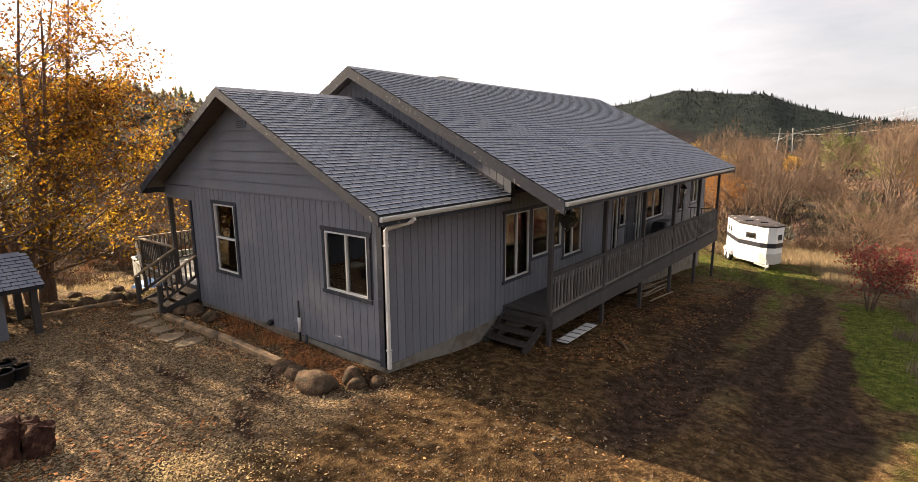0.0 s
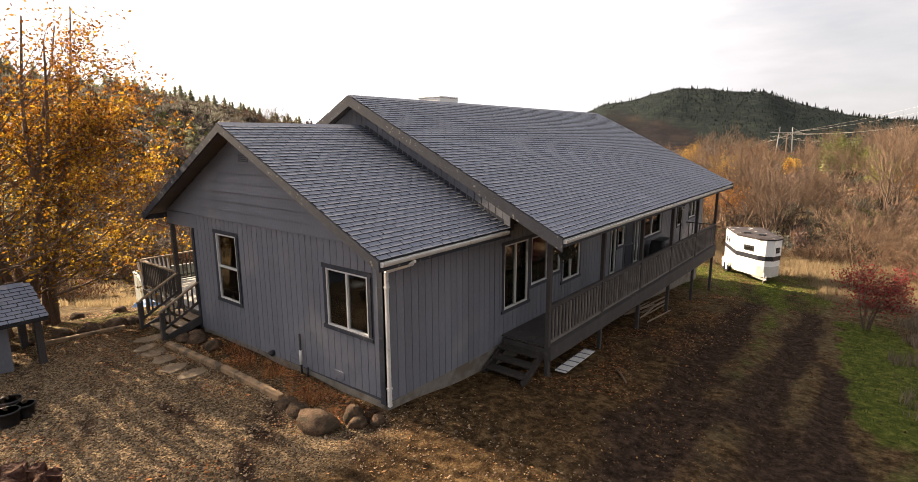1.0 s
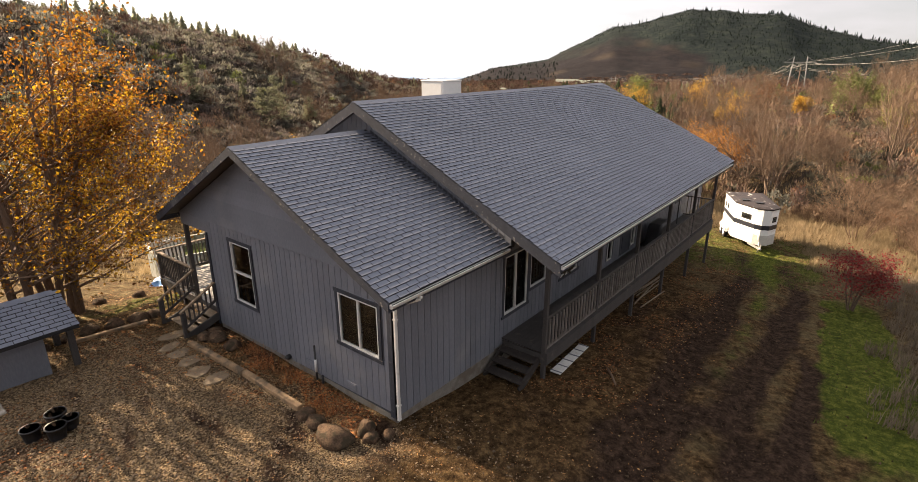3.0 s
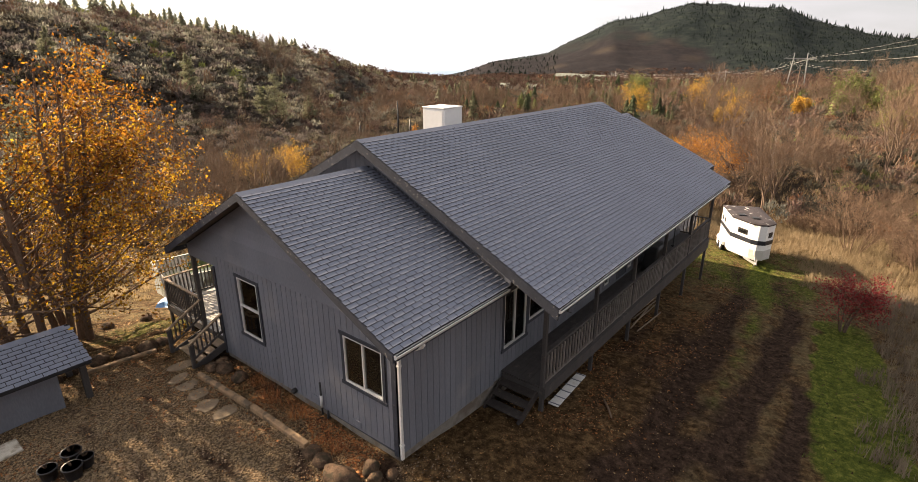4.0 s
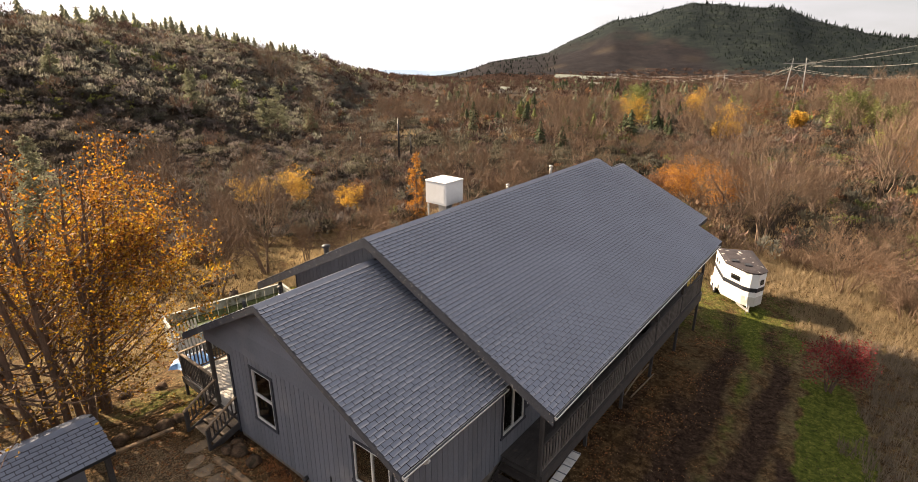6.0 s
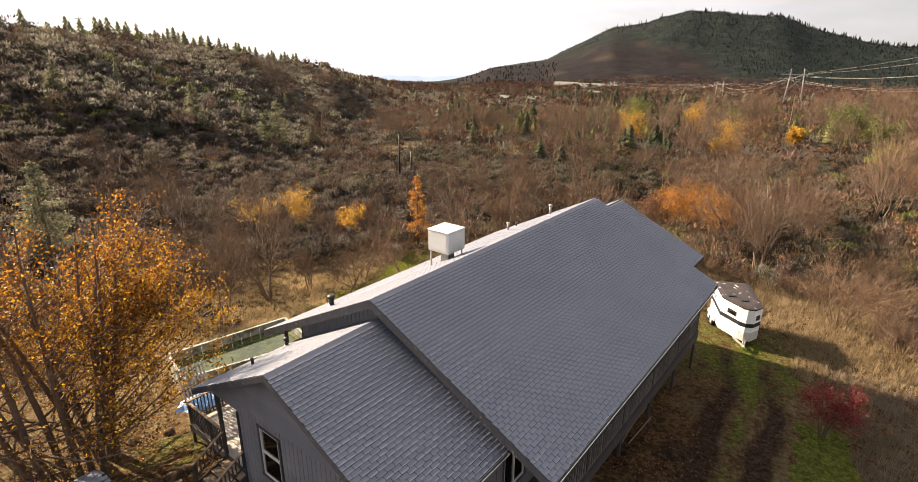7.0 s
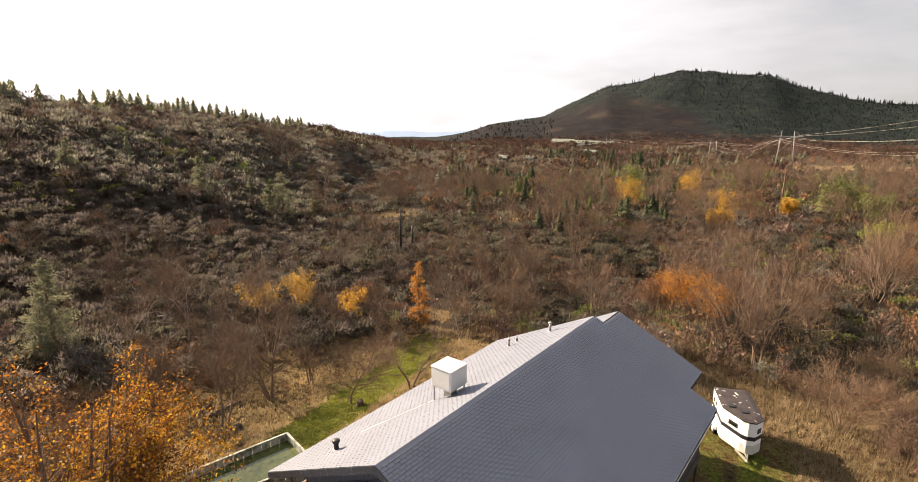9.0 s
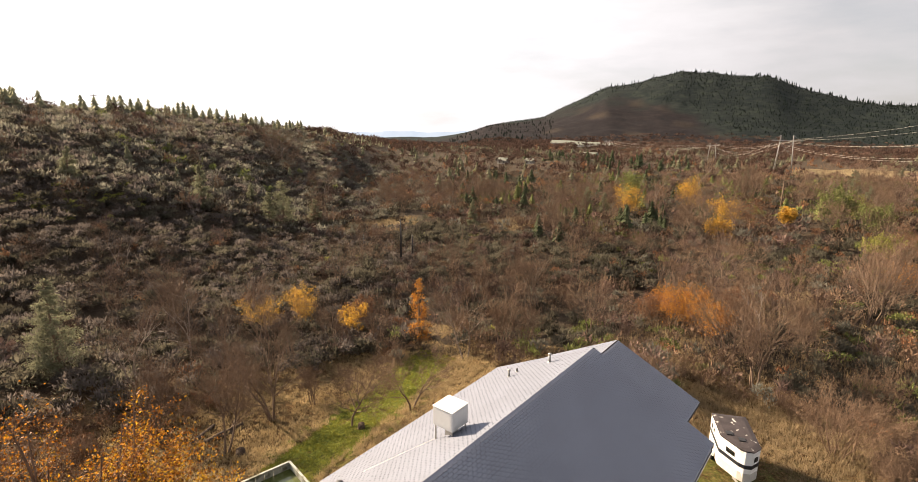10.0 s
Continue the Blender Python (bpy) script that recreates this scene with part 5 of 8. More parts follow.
def trailer_slice(name, z0, z1, mat, grow0=0.0, grow1=0.0, label="", caps=True):
    r0, r1 = trailer_ring(grow0), trailer_ring(grow1)
    n = len(r0)
    v = [tp(a, b, z0) for a, b in r0] + [tp(a, b, z1) for a, b in r1]
    f = [(i + n, (i + 1) % n + n, (i + 1) % n, i) for i in range(n)]
    if caps:
        f += [tuple(range(n)), tuple(range(2 * n - 1, n - 1, -1))]
    o = parent_origin(trailer)
    bm = bmesh.new()
    bv = [bm.verts.new(Vector(p) - o) for p in v]
    for q in f:
        bm.faces.new([bv[i] for i in q])
    bmesh.ops.recalc_face_normals(bm, faces=bm.faces[:])
    return bm_part(name, bm, mat, trailer, label)


body = trailer_slice("body", 0.42, 2.42, white_paint, -0.02, 0.0)
trailer_slice("skirt_panel", 0.40, 0.98, grey_paint, -0.008, -0.008, "grey metal lower panels on the nose")
trailer_slice("band", 1.30, 1.55, band_paint, 0.004, 0.004, "dark blue-black band round the body")
trailer_slice("roof_edge", 2.421, 2.50, roof_paint, 0.02, 0.03)
trailer_slice("roof", 2.501, 2.56, roof_paint, 0.02, -0.25, "dirty dark roof with pale worn patches")


def side_box(name, parent, a0, a1, b0, b1, z0, z1, mat, label="", bevel=0.0):
    o = parent_origin(parent)
    v = [tp(a0, b0, z0), tp(a1, b0, z0), tp(a1, b1, z0), tp(a0, b1, z0), tp(a0, b0, z1), tp(a1, b0, z1), tp(a1, b1, z1), tp(a0, b1, z1)]
    bm = bmesh.new()
    bv = [bm.verts.new(Vector(p) - o) for p in v]
    for f in BOX:
        bm.faces.new([bv[i] for i in f])
    bmesh.ops.recalc_face_normals(bm, faces=bm.faces[:])
    if bevel:
        bmesh.ops.bevel(bm, geom=bm.edges[:], offset=bevel, segments=2, affect="EDGES")
    return bm_part(name, bm, mat, parent, label)


def trailer_window(p0, p1, z0, z1):
    """A dark framed window on a side of the trailer between two plan points."""
    (a0, b0), (a1, b1) = p0, p1
    d = Vector((a1 - a0, b1 - b0)).normalized()
    nn = Vector((-d.y, d.x))
    o = parent_origin(trailer)
    w = None
    for nm, mat, grow, out in (("window", M["black"], 0.0, 0.02), ("pane", M["glass"], -0.05, 0.026)):
        v = []
        for off in (-0.01, out):
            for s, z in ((-grow, z0 - grow), (1, z0 - grow), (1, z1 + grow), (-grow, z1 + grow)):
                q = Vector((a0, b0)) - d * grow if s != 1 else Vector((a1, b1)) + d * grow
                q = q + nn * off
                v.append(Vector(tp(q.x, q.y, z)) - o)
        bm = bmesh.new()
        bv = [bm.verts.new(p) for p in v]
        for f in BOX:
            bm.faces.new([bv[i] for i in f])
        bmesh.ops.recalc_face_normals(bm, faces=bm.faces[:])
        ob = bm_part(nm, bm, mat, w or trailer)
        w = w or ob


trailer_window((1.55, 0.375), (1.0, 0.727), 1.72, 2.02)
trailer_window((-0.85, 1.005), (-1.1, 1.005), 1.72, 2.0)
trailer_window((-1.4, 1.005), (-1.65, 1.005), 1.72, 2.0)
trailer_window((1.64, -0.888), (1.88, -0.648), 1.72, 2.02)
fender = side_box("fender", trailer, -1.75, -0.15, 0.97, 1.17, 0.42, 0.72, white_paint, "white wheel fender", 0.06)
for a in (-1.32, -0.58):
    for b_ in (1.06, -1.06):
        c = Vector(tp(a, b_, 0.33))
        wh = tube("wheel", [c - TB * 0.11, c - TB * 0.10, c + TB * 0.10, c + TB * 0.11], [0.29, 0.33, 0.33, 0.29], rubber, trailer, "black tyre", 18)
        s = 1 if b_ > 0 else -1
        tube("rim", [c + TB * s * 0.08, c + TB * s * 0.118], [0.2, 0.17], white_paint, wh, "white steel rim", 14)
for s in (0.35, -0.35):
    q0, q1 = Vector(tp(1.7, s, 0.42)), Vector(tp(2.75, 0, 0.42))
    beam("tongue", q0, q1, 0.08, 0.1, M["metal"], trailer)
tube("jack", [tp(2.55, 0.02, 0.0), tp(2.55, 0.02, 0.75)], [0.04, 0.035], M["metal"], trailer, "metal tongue jack")
tube("coupler", [tp(2.7, 0, 0.46), tp(2.9, 0, 0.44)], [0.06, 0.05], M["metal"], trailer)
for a, b_ in ((0.2, 0.3), (0.75, -0.3)):
    side_box("roof_hatch", trailer, a, a + 0.4, b_, b_ + 0.4, 2.56, 2.62, M["black"], "dark roof hatch", 0.02)

# ---- above-ground pool ----
# the olive of reflected trees is painted into the water's colour
pool_water = material("green_pool_water", (0.045, 0.055, 0.016), 0.1, 0.5, var=0.5, scale=0.6, fine=4, bump=0.1)
pool_wall = material("weathered_pool_panel", (0.25, 0.26, 0.24), 0.7, 0.3, var=0.3, stretch=(1, 1, 0.2), patch=(0.10, 0.10, 0.07), patch_scale=2.5)
PZ = -0.95
pool = thing("swimming_pool", (6, 17.5, -3.0), "old above-ground pool with green water and pale panels", "pool")
PA, PB, PC, PD = Vector((8.62, 18.1)), Vector((2.6, 19.2)), Vector((2.0, 16.5)), Vector((8.0, 14.7))
ring = [PA, PB, PC, PD]
for i in range(4):
    p, q = ring[i], ring[(i + 1) % 4]
    n = max(4, int((q - p).length / 0.5))
    for k in range(n):
        a, b_ = p.lerp(q, k / n), p.lerp(q, (k + 1) / n - 0.004)
        beam("panel", (a.x, a.y, PZ - 0.85), (b_.x, b_.y, PZ - 0.85), 0.06, 1.7, pool_wall, pool)
    beam("coping", (p.x, p.y, PZ), (q.x, q.y, PZ), 0.13, 0.05, pool_wall, pool, "pale coping rail")
mesh_part("water", [(p.x, p.y, PZ - 0.45) for p in ring], [(3, 2, 1, 0)], pool_water, pool, "still green water, tree reflections put into its olive colour")

# ---- rubbish by the deck: blue tarp and white pickets ----
blue = material("blue_tarp", (0.16, 0.33, 0.62), 0.5, 0.4, var=0.35)
TX, TY = 1.75, 14.6
tz = ground_at(TX, TY)
bundle = thing("tarp_bundle", (TX, TY, tz), "crumpled blue tarp under white picket pieces", "tarp")
bm = bmesh.new()
bmesh.ops.create_icosphere(bm, subdivisions=3, radius=0.85)
for v in bm.verts:
    k = 1 + 0.25 * noise.noise(v.co * 3.1) + 0.12 * noise.noise(v.co * 9)
    v.co = Vector((v.co.x * k, v.co.y * k * 0.8, max(v.co.z * k * 0.55, -0.1)))
bm_part("tarp", bm, blue, bundle)
for i in range(8):
    x = TX - 0.5 + i * 0.15
    beam("picket", (x, TY - 0.2, tz), (x + 0.05, TY + 0.45, tz + 1.9), 0.08, 0.02, M["white"], bundle, "white picket")
beam("picket_rail", (TX - 0.45, TY + 0.02, tz + 0.5), (TX + 0.6, TY + 0.02, tz + 0.5), 0.04, 0.07, M["white"], bundle)


# ---- rotting logs and a stump at the edge of the orchard ----
log_wood = material("rotting_log", (0.055, 0.042, 0.034), 0.95, 0.1, var=0.5, scale=6, fine=30, bump=0.8, bump_d=0.03, patch=(0.12, 0.09, 0.065), patch_scale=3)
for i, (lx, ly, ln_, turn, rad) in enumerate(((9.2, 30.2, 2.6, 0.5, 0.16), (10.4, 29.2, 3.0, 0.15, 0.18), (9.8, 29.0, 2.0, -0.3, 0.14), (11.2, 29.6, 1.8, 0.9, 0.13))):
    dx_, dy_ = math.cos(turn) * ln_ / 2, math.sin(turn) * ln_ / 2
    ends = [Vector((lx + k * dx_, ly + k * dy_, ground_at(lx + k * dx_, ly + k * dy_) + rad * 0.7)) for k in (-1, -0.3, 0.4, 1)]
    ends[1].z += 0.04
    tagged(tube("log", ends, [rad, rad * 1.05, rad * 0.9, rad * 0.75], log_wood, None, sides=9), "dark rotting log lying in dry grass", "log", "logs by the orchard")
for lx, ly, rad, hh in ((9.7, 25.9, 0.32, 0.45), (16.5, 20.9, 0.26, 0.4)):
    z0 = ground_at(lx, ly)
    tagged(tube("stump", [(lx, ly, z0 - 0.1), (lx, ly, z0 + 0.12), (lx + 0.02, ly, z0 + hh), (lx, ly, z0 + hh + 0.01)], [rad * 1.3, rad, rad * 0.92, rad * 0.5], log_wood, None, sides=11), "weathered dark stump in short grass", "stump", "orchard stumps")

# ---- bed edging, rocks, flagstones ----
def rock(x, y, sx, sy, sz, seed, label="rounded brown field rock half sunk in the ground", sink=0.3, name="rock", mat=None, turn=0.0, group="rocks round the bed"):
    r = np.random.RandomState(seed)
    bm = bmesh.new()
    bmesh.ops.create_icosphere(bm, subdivisions=3, radius=1.0)
    off = Vector(r.uniform(-20, 20, 3))
    for v in bm.verts:
        k = 1 + 0.34 * noise.noise(v.co * 1.2 + off) + 0.10 * noise.noise(v.co * 3.5 + off)
        v.co = Vector((v.co.x * sx * k, v.co.y * sy * k, v.co.z * sz * k))
    ob = bm_part(name, bm, mat or M["rock"], None, "", True)
    ob.location = (x, y, ground_at(x, y) + sz * (1 - 2 * sink) * 0.9)
    ob.rotation_euler = (0, 0, turn)
    return tagged(ob, label, "rock", group)


rock(-1.2, 0.62, 0.28, 0.44, 0.22, 1, "large rounded brown boulder at the bed corner", 0.22, turn=0.3)
rock(-0.62, 0.32, 0.2, 0.17, 0.2, 2)
rock(-0.72, 0.08, 0.16, 0.18, 0.14, 3, "small tan angular rock by the boulder")
rock(-0.38, -0.12, 0.15, 0.13, 0.1, 4)
rock(-1.1, 1.42, 0.2, 0.24, 0.15, 5)
rock(-1.05, 1.85, 0.2, 0.22, 0.12, 6)
for i, (x, y, s) in enumerate(((-0.55, 6.6, 0.24), (-0.4, 7.0, 0.2), (-0.75, 6.95, 0.2), (-0.5, 5.9, 0.22), (-1.4, 9.7, 0.28), (-2.0, 9.9, 0.24), (-2.6, 10.1, 0.26), (-0.9, 9.75, 0.22), (-1.3, 13.5, 0.2), (-0.2, 12.9, 0.2), (-3.2, 10.0, 0.2), (-3.8, 9.9, 0.18))):
    rock(x, y, s, s * 1.15, s * 0.75, 20 + i, group="rocks by the stairs")


def timber(pts, w, h, label, seed):
    """A squared, worn landscape timber lying on the ground."""
    r = np.random.RandomState(seed)
    a, b_ = pts
    za, zb2 = ground_at(*a), ground_at(*b_)
    t = thing("timber", (a[0], a[1], za), label, "timber", "bed edging timbers")
    beam("beam", (a[0], a[1], za + h * 0.35), (b_[0], b_[1], zb2 + h * 0.35), w, h, M["timber"], t, bevel=0.018)
    return t


timber(((-1.0, 2.1), (-1.02, 4.4)), 0.16, 0.15, "weathered brown landscape timber edging the bed", 1)
timber(((-1.03, 4.44), (-1.16, 6.9)), 0.16, 0.14, "weathered brown landscape timber edging the bed", 2)
timber(((-1.3, 9.3), (-3.3, 9.6)), 0.14, 0.12, "dark timber edging the gravel", 3)
for i, (x, y, a, b_) in enumerate(((-1.55, 7.3, 0.34, 0.22), (-1.62, 6.72, 0.3, 0.24), (-1.58, 6.1, 0.32, 0.26), (-1.68, 5.45, 0.33, 0.28), (-1.5, 4.85, 0.36, 0.3), (-1.2, 7.9, 0.45, 0.25))):
    r = np.random.RandomState(60 + i)
    n = 9
    z0 = ground_at(x, y)
    ringp = [(x + a * (1 + r.uniform(-0.32, 0.28)) * math.cos(2 * math.pi * k / n), y + b_ * (1 + r.uniform(-0.32, 0.28)) * math.sin(2 * math.pi * k / n)) for k in range(n)]
    bm = bmesh.new()
    lo = [bm.verts.new((p[0] - x, p[1] - y, -0.05)) for p in ringp]
    hi = [bm.verts.new((p[0] - x, p[1] - y, 0.02 + 0.012 * r.uniform(-1, 1))) for p in ringp]
    bm.faces.new(hi)
    for k in range(n):
        bm.faces.new((lo[k], lo[(k + 1) % n], hi[(k + 1) % n], hi[k]))
    bmesh.ops.bevel(bm, geom=[e_ for e_ in bm.edges if all(v in hi for v in e_.verts)], offset=0.015, segments=1, affect="EDGES")
    ob = bm_part("flagstone", bm, M["flag"])
    ob.location = (x, y, z0)
    tagged(ob, "flat tan flagstone laid in gravel", "flagstone", "flagstone path")

# ---- firewood rounds at the edge of the drive ----
chunk = material("rotten_wood", (0.045, 0.022, 0.017), 0.95, 0.1, var=0.6, scale=7, fine=30, bump=1.0, bump_d=0.04, patch=(0.11, 0.062, 0.042), patch_scale=6)
for i, (x, y, r_, h, tilt) in enumerate(((-5.35, 2.3, 0.22, 0.5, 0), (-4.95, 2.15, 0.2, 0.42, 8), (-5.3, 2.75, 0.24, 0.45, 0), (-5.75, 2.5, 0.24, 0.6, 0), (-5.2, 2.45, 0.16, 0.3, 0), (-5.05, 2.6, 0.19, 0.35, 5))):
    z0 = ground_at(x, y)
    t = thing("firewood_round", (x, y, z0), "jagged dark reddish-brown stump chunk on the gravel", "firewood", "firewood pile")
    rr = np.random.RandomState(90 + i)
    bm = bmesh.new()
    n = 11
    lo, hi = [], []
    for k in range(n):
        q = r_ * rr.uniform(0.62, 1.28)
        c, s = math.cos(2 * math.pi * k / n), math.sin(2 * math.pi * k / n)
        lo.append(bm.verts.new((q * c, q * s, -0.03)))
        hi.append(bm.verts.new((q * c * 0.95 + 0.01 * tilt, q * s * 0.95, h + rr.uniform(-0.16, 0.05))))
    for k in range(n):
        bm.faces.new((lo[k], lo[(k + 1) % n], hi[(k + 1) % n], hi[k]))
    tip = bm.verts.new((rr.uniform(-0.05, 0.05), rr.uniform(-0.05, 0.05), h + rr.uniform(0.0, 0.06)))
    for k in range(n):
        bm.faces.new((hi[k], hi[(k + 1) % n], tip))
    bmesh.ops.recalc_face_normals(bm, faces=bm.faces[:])
    bmesh.ops.subdivide_edges(bm, edges=bm.edges[:], cuts=2, use_grid_fill=True)
    for v in bm.verts:
        v.co += Vector([noise.noise(v.co * 7 + Vector((i, 3 * k_, 0))) for k_ in range(3)]) * 0.06
    bm_part("wood", bm, chunk, t, "rough dark rotten wood")


# ---- nursery pots ----
def pot(x, y, r_, h):
    z0 = ground_at(x, y)
    t = thing("plant_pot", (x, y, z0), "black plastic nursery pot with a dry plant", "pot", "pots on the gravel")
    tube("shell", [(x, y, z0 - 0.01), (x, y, z0 + h * 0.9), (x, y, z0 + h * 0.9), (x, y, z0 + h), (x, y, z0 + h), (x, y, z0 + h * 0.8)], [r_ * 0.78, r_, r_ * 1.08, r_ * 1.08, r_ * 0.95, r_ * 0.9], M["black"], t, sides=16, cap=False)
    tube("soil", [(x, y, z0 + h * 0.78), (x, y, z0 + h * 0.82)], [r_ * 0.9, r_ * 0.88], M["bark"], t, sides=12)
    rr = np.random.RandomState(int(x * 100) % 1000 + 7)
    for k in range(7):
        a = rr.uniform(0, 6.28)
        l = rr.uniform(0.12, 0.35)
        tube("stem", [(x, y, z0 + h * 0.8), (x + 0.5 * l * math.cos(a), y + 0.5 * l * math.sin(a), z0 + h * 0.8 + l)], [0.006, 0.002], M["twig"], t, sides=4)


for x, y, r_, h in ((-4.75, 5.3, 0.19, 0.3), (-4.45, 5.45, 0.16, 0.26), (-4.6, 5.85, 0.2, 0.3), (-5.1, 5.7, 0.18, 0.28)):
    pot(x, y, r_, h)

# ---- white panel and poles under the porch ----
panel_z = ground_at(5.6, -1.32)
panel = thing("shutter_panel", (5.55, -1.36, panel_z), "long white battened panel lying on bare earth", "panel")
pa, pb = Vector((4.5, -1.44, ground_at(4.5, -1.44) + 0.07)), Vector((6.6, -1.28, ground_at(6.6, -1.28) + 0.09))
beam("board", pa, pb, 0.30, 0.03, M["gutter"], panel, up=(0.1, 0, 1), bevel=0.006)
side = Vector((-(pb - pa).y, (pb - pa).x, 0)).normalized()
for k in range(6):
    c = pa.lerp(pb, 0.03 + 0.188 * k) + Vector((0, 0, 0.024))
    beam("batten", c - side * 0.165, c + side * 0.165, 0.03, 0.018, M["siding"], panel, up=(0.1, 0, 1), label="greyed cross batten")
tagged(tube("stick", [(5.87, -2.33, ground_at(5.87, -2.33) + 0.03), (5.5, -2.62, ground_at(5.5, -2.62) + 0.05), (5.15, -2.87, ground_at(5.15, -2.87) + 0.03)], [0.03, 0.035, 0.025], M["twig"], None, sides=6), "thin bare stick lying on the mud", "stick")
rr = np.random.RandomState(8)
for i in range(9):
    x = rr.uniform(10.8, 12.6)
    y = -1.0 + rr.uniform(-0.35, 0.4)
    a = Vector((x, y, ground_at(x, y) + 0.06 + 0.03 * i))
    b_ = a + Vector((rr.uniform(1.8, 3.4), rr.uniform(-0.25, 0.25), 0))
    b_.z = ground_at(b_.x, b_.y) + 0.06 + 0.04 * i
    ob = tube("pole", [a, b_], [0.028, 0.024], M["handrail"], None, sides=7)
    tagged(ob, "thin pale pole in a pile under the porch", "pole", "poles under the porch")

# ---- porch lantern post, hanging basket, chair ----
lz = 0.08
lamp = thing("lamp_post", (17.6, -0.45, lz), "dark lantern on a slim post on the porch", "lamp")
tube("pole", [(17.6, -0.45, lz), (17.6, -0.45, lz + 0.05), (17.6, -0.45, lz + 0.06), (17.6, -0.45, lz + 1.75)], [0.12, 0.1, 0.03, 0.022], M["black"], lamp)
tube("lantern", [(17.6, -0.45, lz + 1.75), (17.6, -0.45, lz + 1.8), (17.6, -0.45, lz + 2.02)], [0.04, 0.08, 0.13], M["glass"], lamp, "glass lantern", 6)
tube("cap", [(17.6, -0.45, lz + 2.02), (17.6, -0.45, lz + 2.05), (17.6, -0.45, lz + 2.2)], [0.16, 0.15, 0.01], M["black"], lamp, "dark pointed cap", 6)
basket = thing("hanging_basket", (4.75, -1.3, 2.3), "dark hanging basket of withered foliage under the eave", "plant")
tube("pot", [(4.75, -1.3, 2.15), (4.75, -1.3, 2.32)], [0.09, 0.15], M["black"], basket)
tube("cord", [(4.75, -1.3, 2.3), (4.75, -1.3, 2.73)], [0.006, 0.006], M["black"], basket, sides=4)
rr = np.random.RandomState(3)
c = rr.normal(0, 1, (160, 3)) * (0.13, 0.13, 0.09) + (0, 0, 0.02)
u = rr.normal(0, 1, (160, 3)) * 0.035
w_ = rr.normal(0, 1, (160, 3)) * 0.035
vv = np.stack([c - u, c + w_, c + u, c - w_], 1).reshape(-1, 3)
fast_mesh("foliage", vv, np.arange(640).reshape(-1, 4), M["brush_dark"], basket)
bbq = thing("covered_grill", (14.6, -0.6, 0.08), "grill under a dark cover on the porch", "grill")
bm = bmesh.new()
bmesh.ops.create_cube(bm, size=1)
bmesh.ops.subdivide_edges(bm, edges=bm.edges[:], cuts=4, use_grid_fill=True)
for v in bm.verts:
    k = 1 - 0.18 * (v.co.z + 0.5) ** 2 + 0.05 * noise.noise(v.co * 5)
    v.co = Vector((v.co.x * 1.3 * k, v.co.y * 0.6 * k, (v.co.z + 0.5) * 0.95))
bm_part("cover", bm, M["black"], bbq, "", True)

# ---- pale paving slab beside the pots ----
slab_z = ground_at(-5.5, 7.45)
slab = thing("paving_slab", (-5.5, 7.45, slab_z), "pale worn concrete slab lying on the gravel", "slab")
box("block", -5.85, -5.2, 7.15, 7.75, slab_z - 0.04, slab_z + 0.06, material("pale_concrete", (0.36, 0.33, 0.28), 0.9, 0.2, var=0.25, patch=(0.2, 0.17, 0.13), patch_scale=4), slab, "", 0.02)


# ---- vegetation ----
def leaf_quads(rs, c, size, up_bias=0.0):
    """Small diamond leaves of random turn at the points c."""
    n = len(c)
    u = rs.normal(0, 1, (n, 3))
    u /= np.linalg.norm(u, axis=1)[:, None]
    w = rs.normal(0, 1, (n, 3))
    w -= u * (u * w).sum(1)[:, None]
    w /= np.linalg.norm(w, axis=1)[:, None]
    s = size * rs.uniform(0.6, 1.35, (n, 1))
    V = np.stack([c - u * s, c + w * s * 0.55, c + u * s, c - w * s * 0.55], 1).reshape(-1, 3)
    return V, np.arange(4 * n).reshape(-1, 4)


def sprays(rs, c, size, nrm):
    """Short pointed shoots that stand outward and up from a clump."""
    n = len(c)
    d = nrm * 0.8 + rs.normal(0, 0.38, (n, 3)) + (0, 0, 0.55)
    d /= np.linalg.norm(d, axis=1)[:, None]
    w = np.cross(d, nrm + rs.normal(0, 0.3, (n, 3)))
    w /= np.linalg.norm(w, axis=1)[:, None] + 1e-6
    s = size * rs.uniform(0.7, 1.4, (n, 1))
    b = c - d * s * 1.3
    V = np.stack([b - w * s * 0.55, b + w * s * 0.55, c + d * s * 1.5], 1).reshape(-1, 3)
    return V, np.arange(3 * n).reshape(-1, 3)


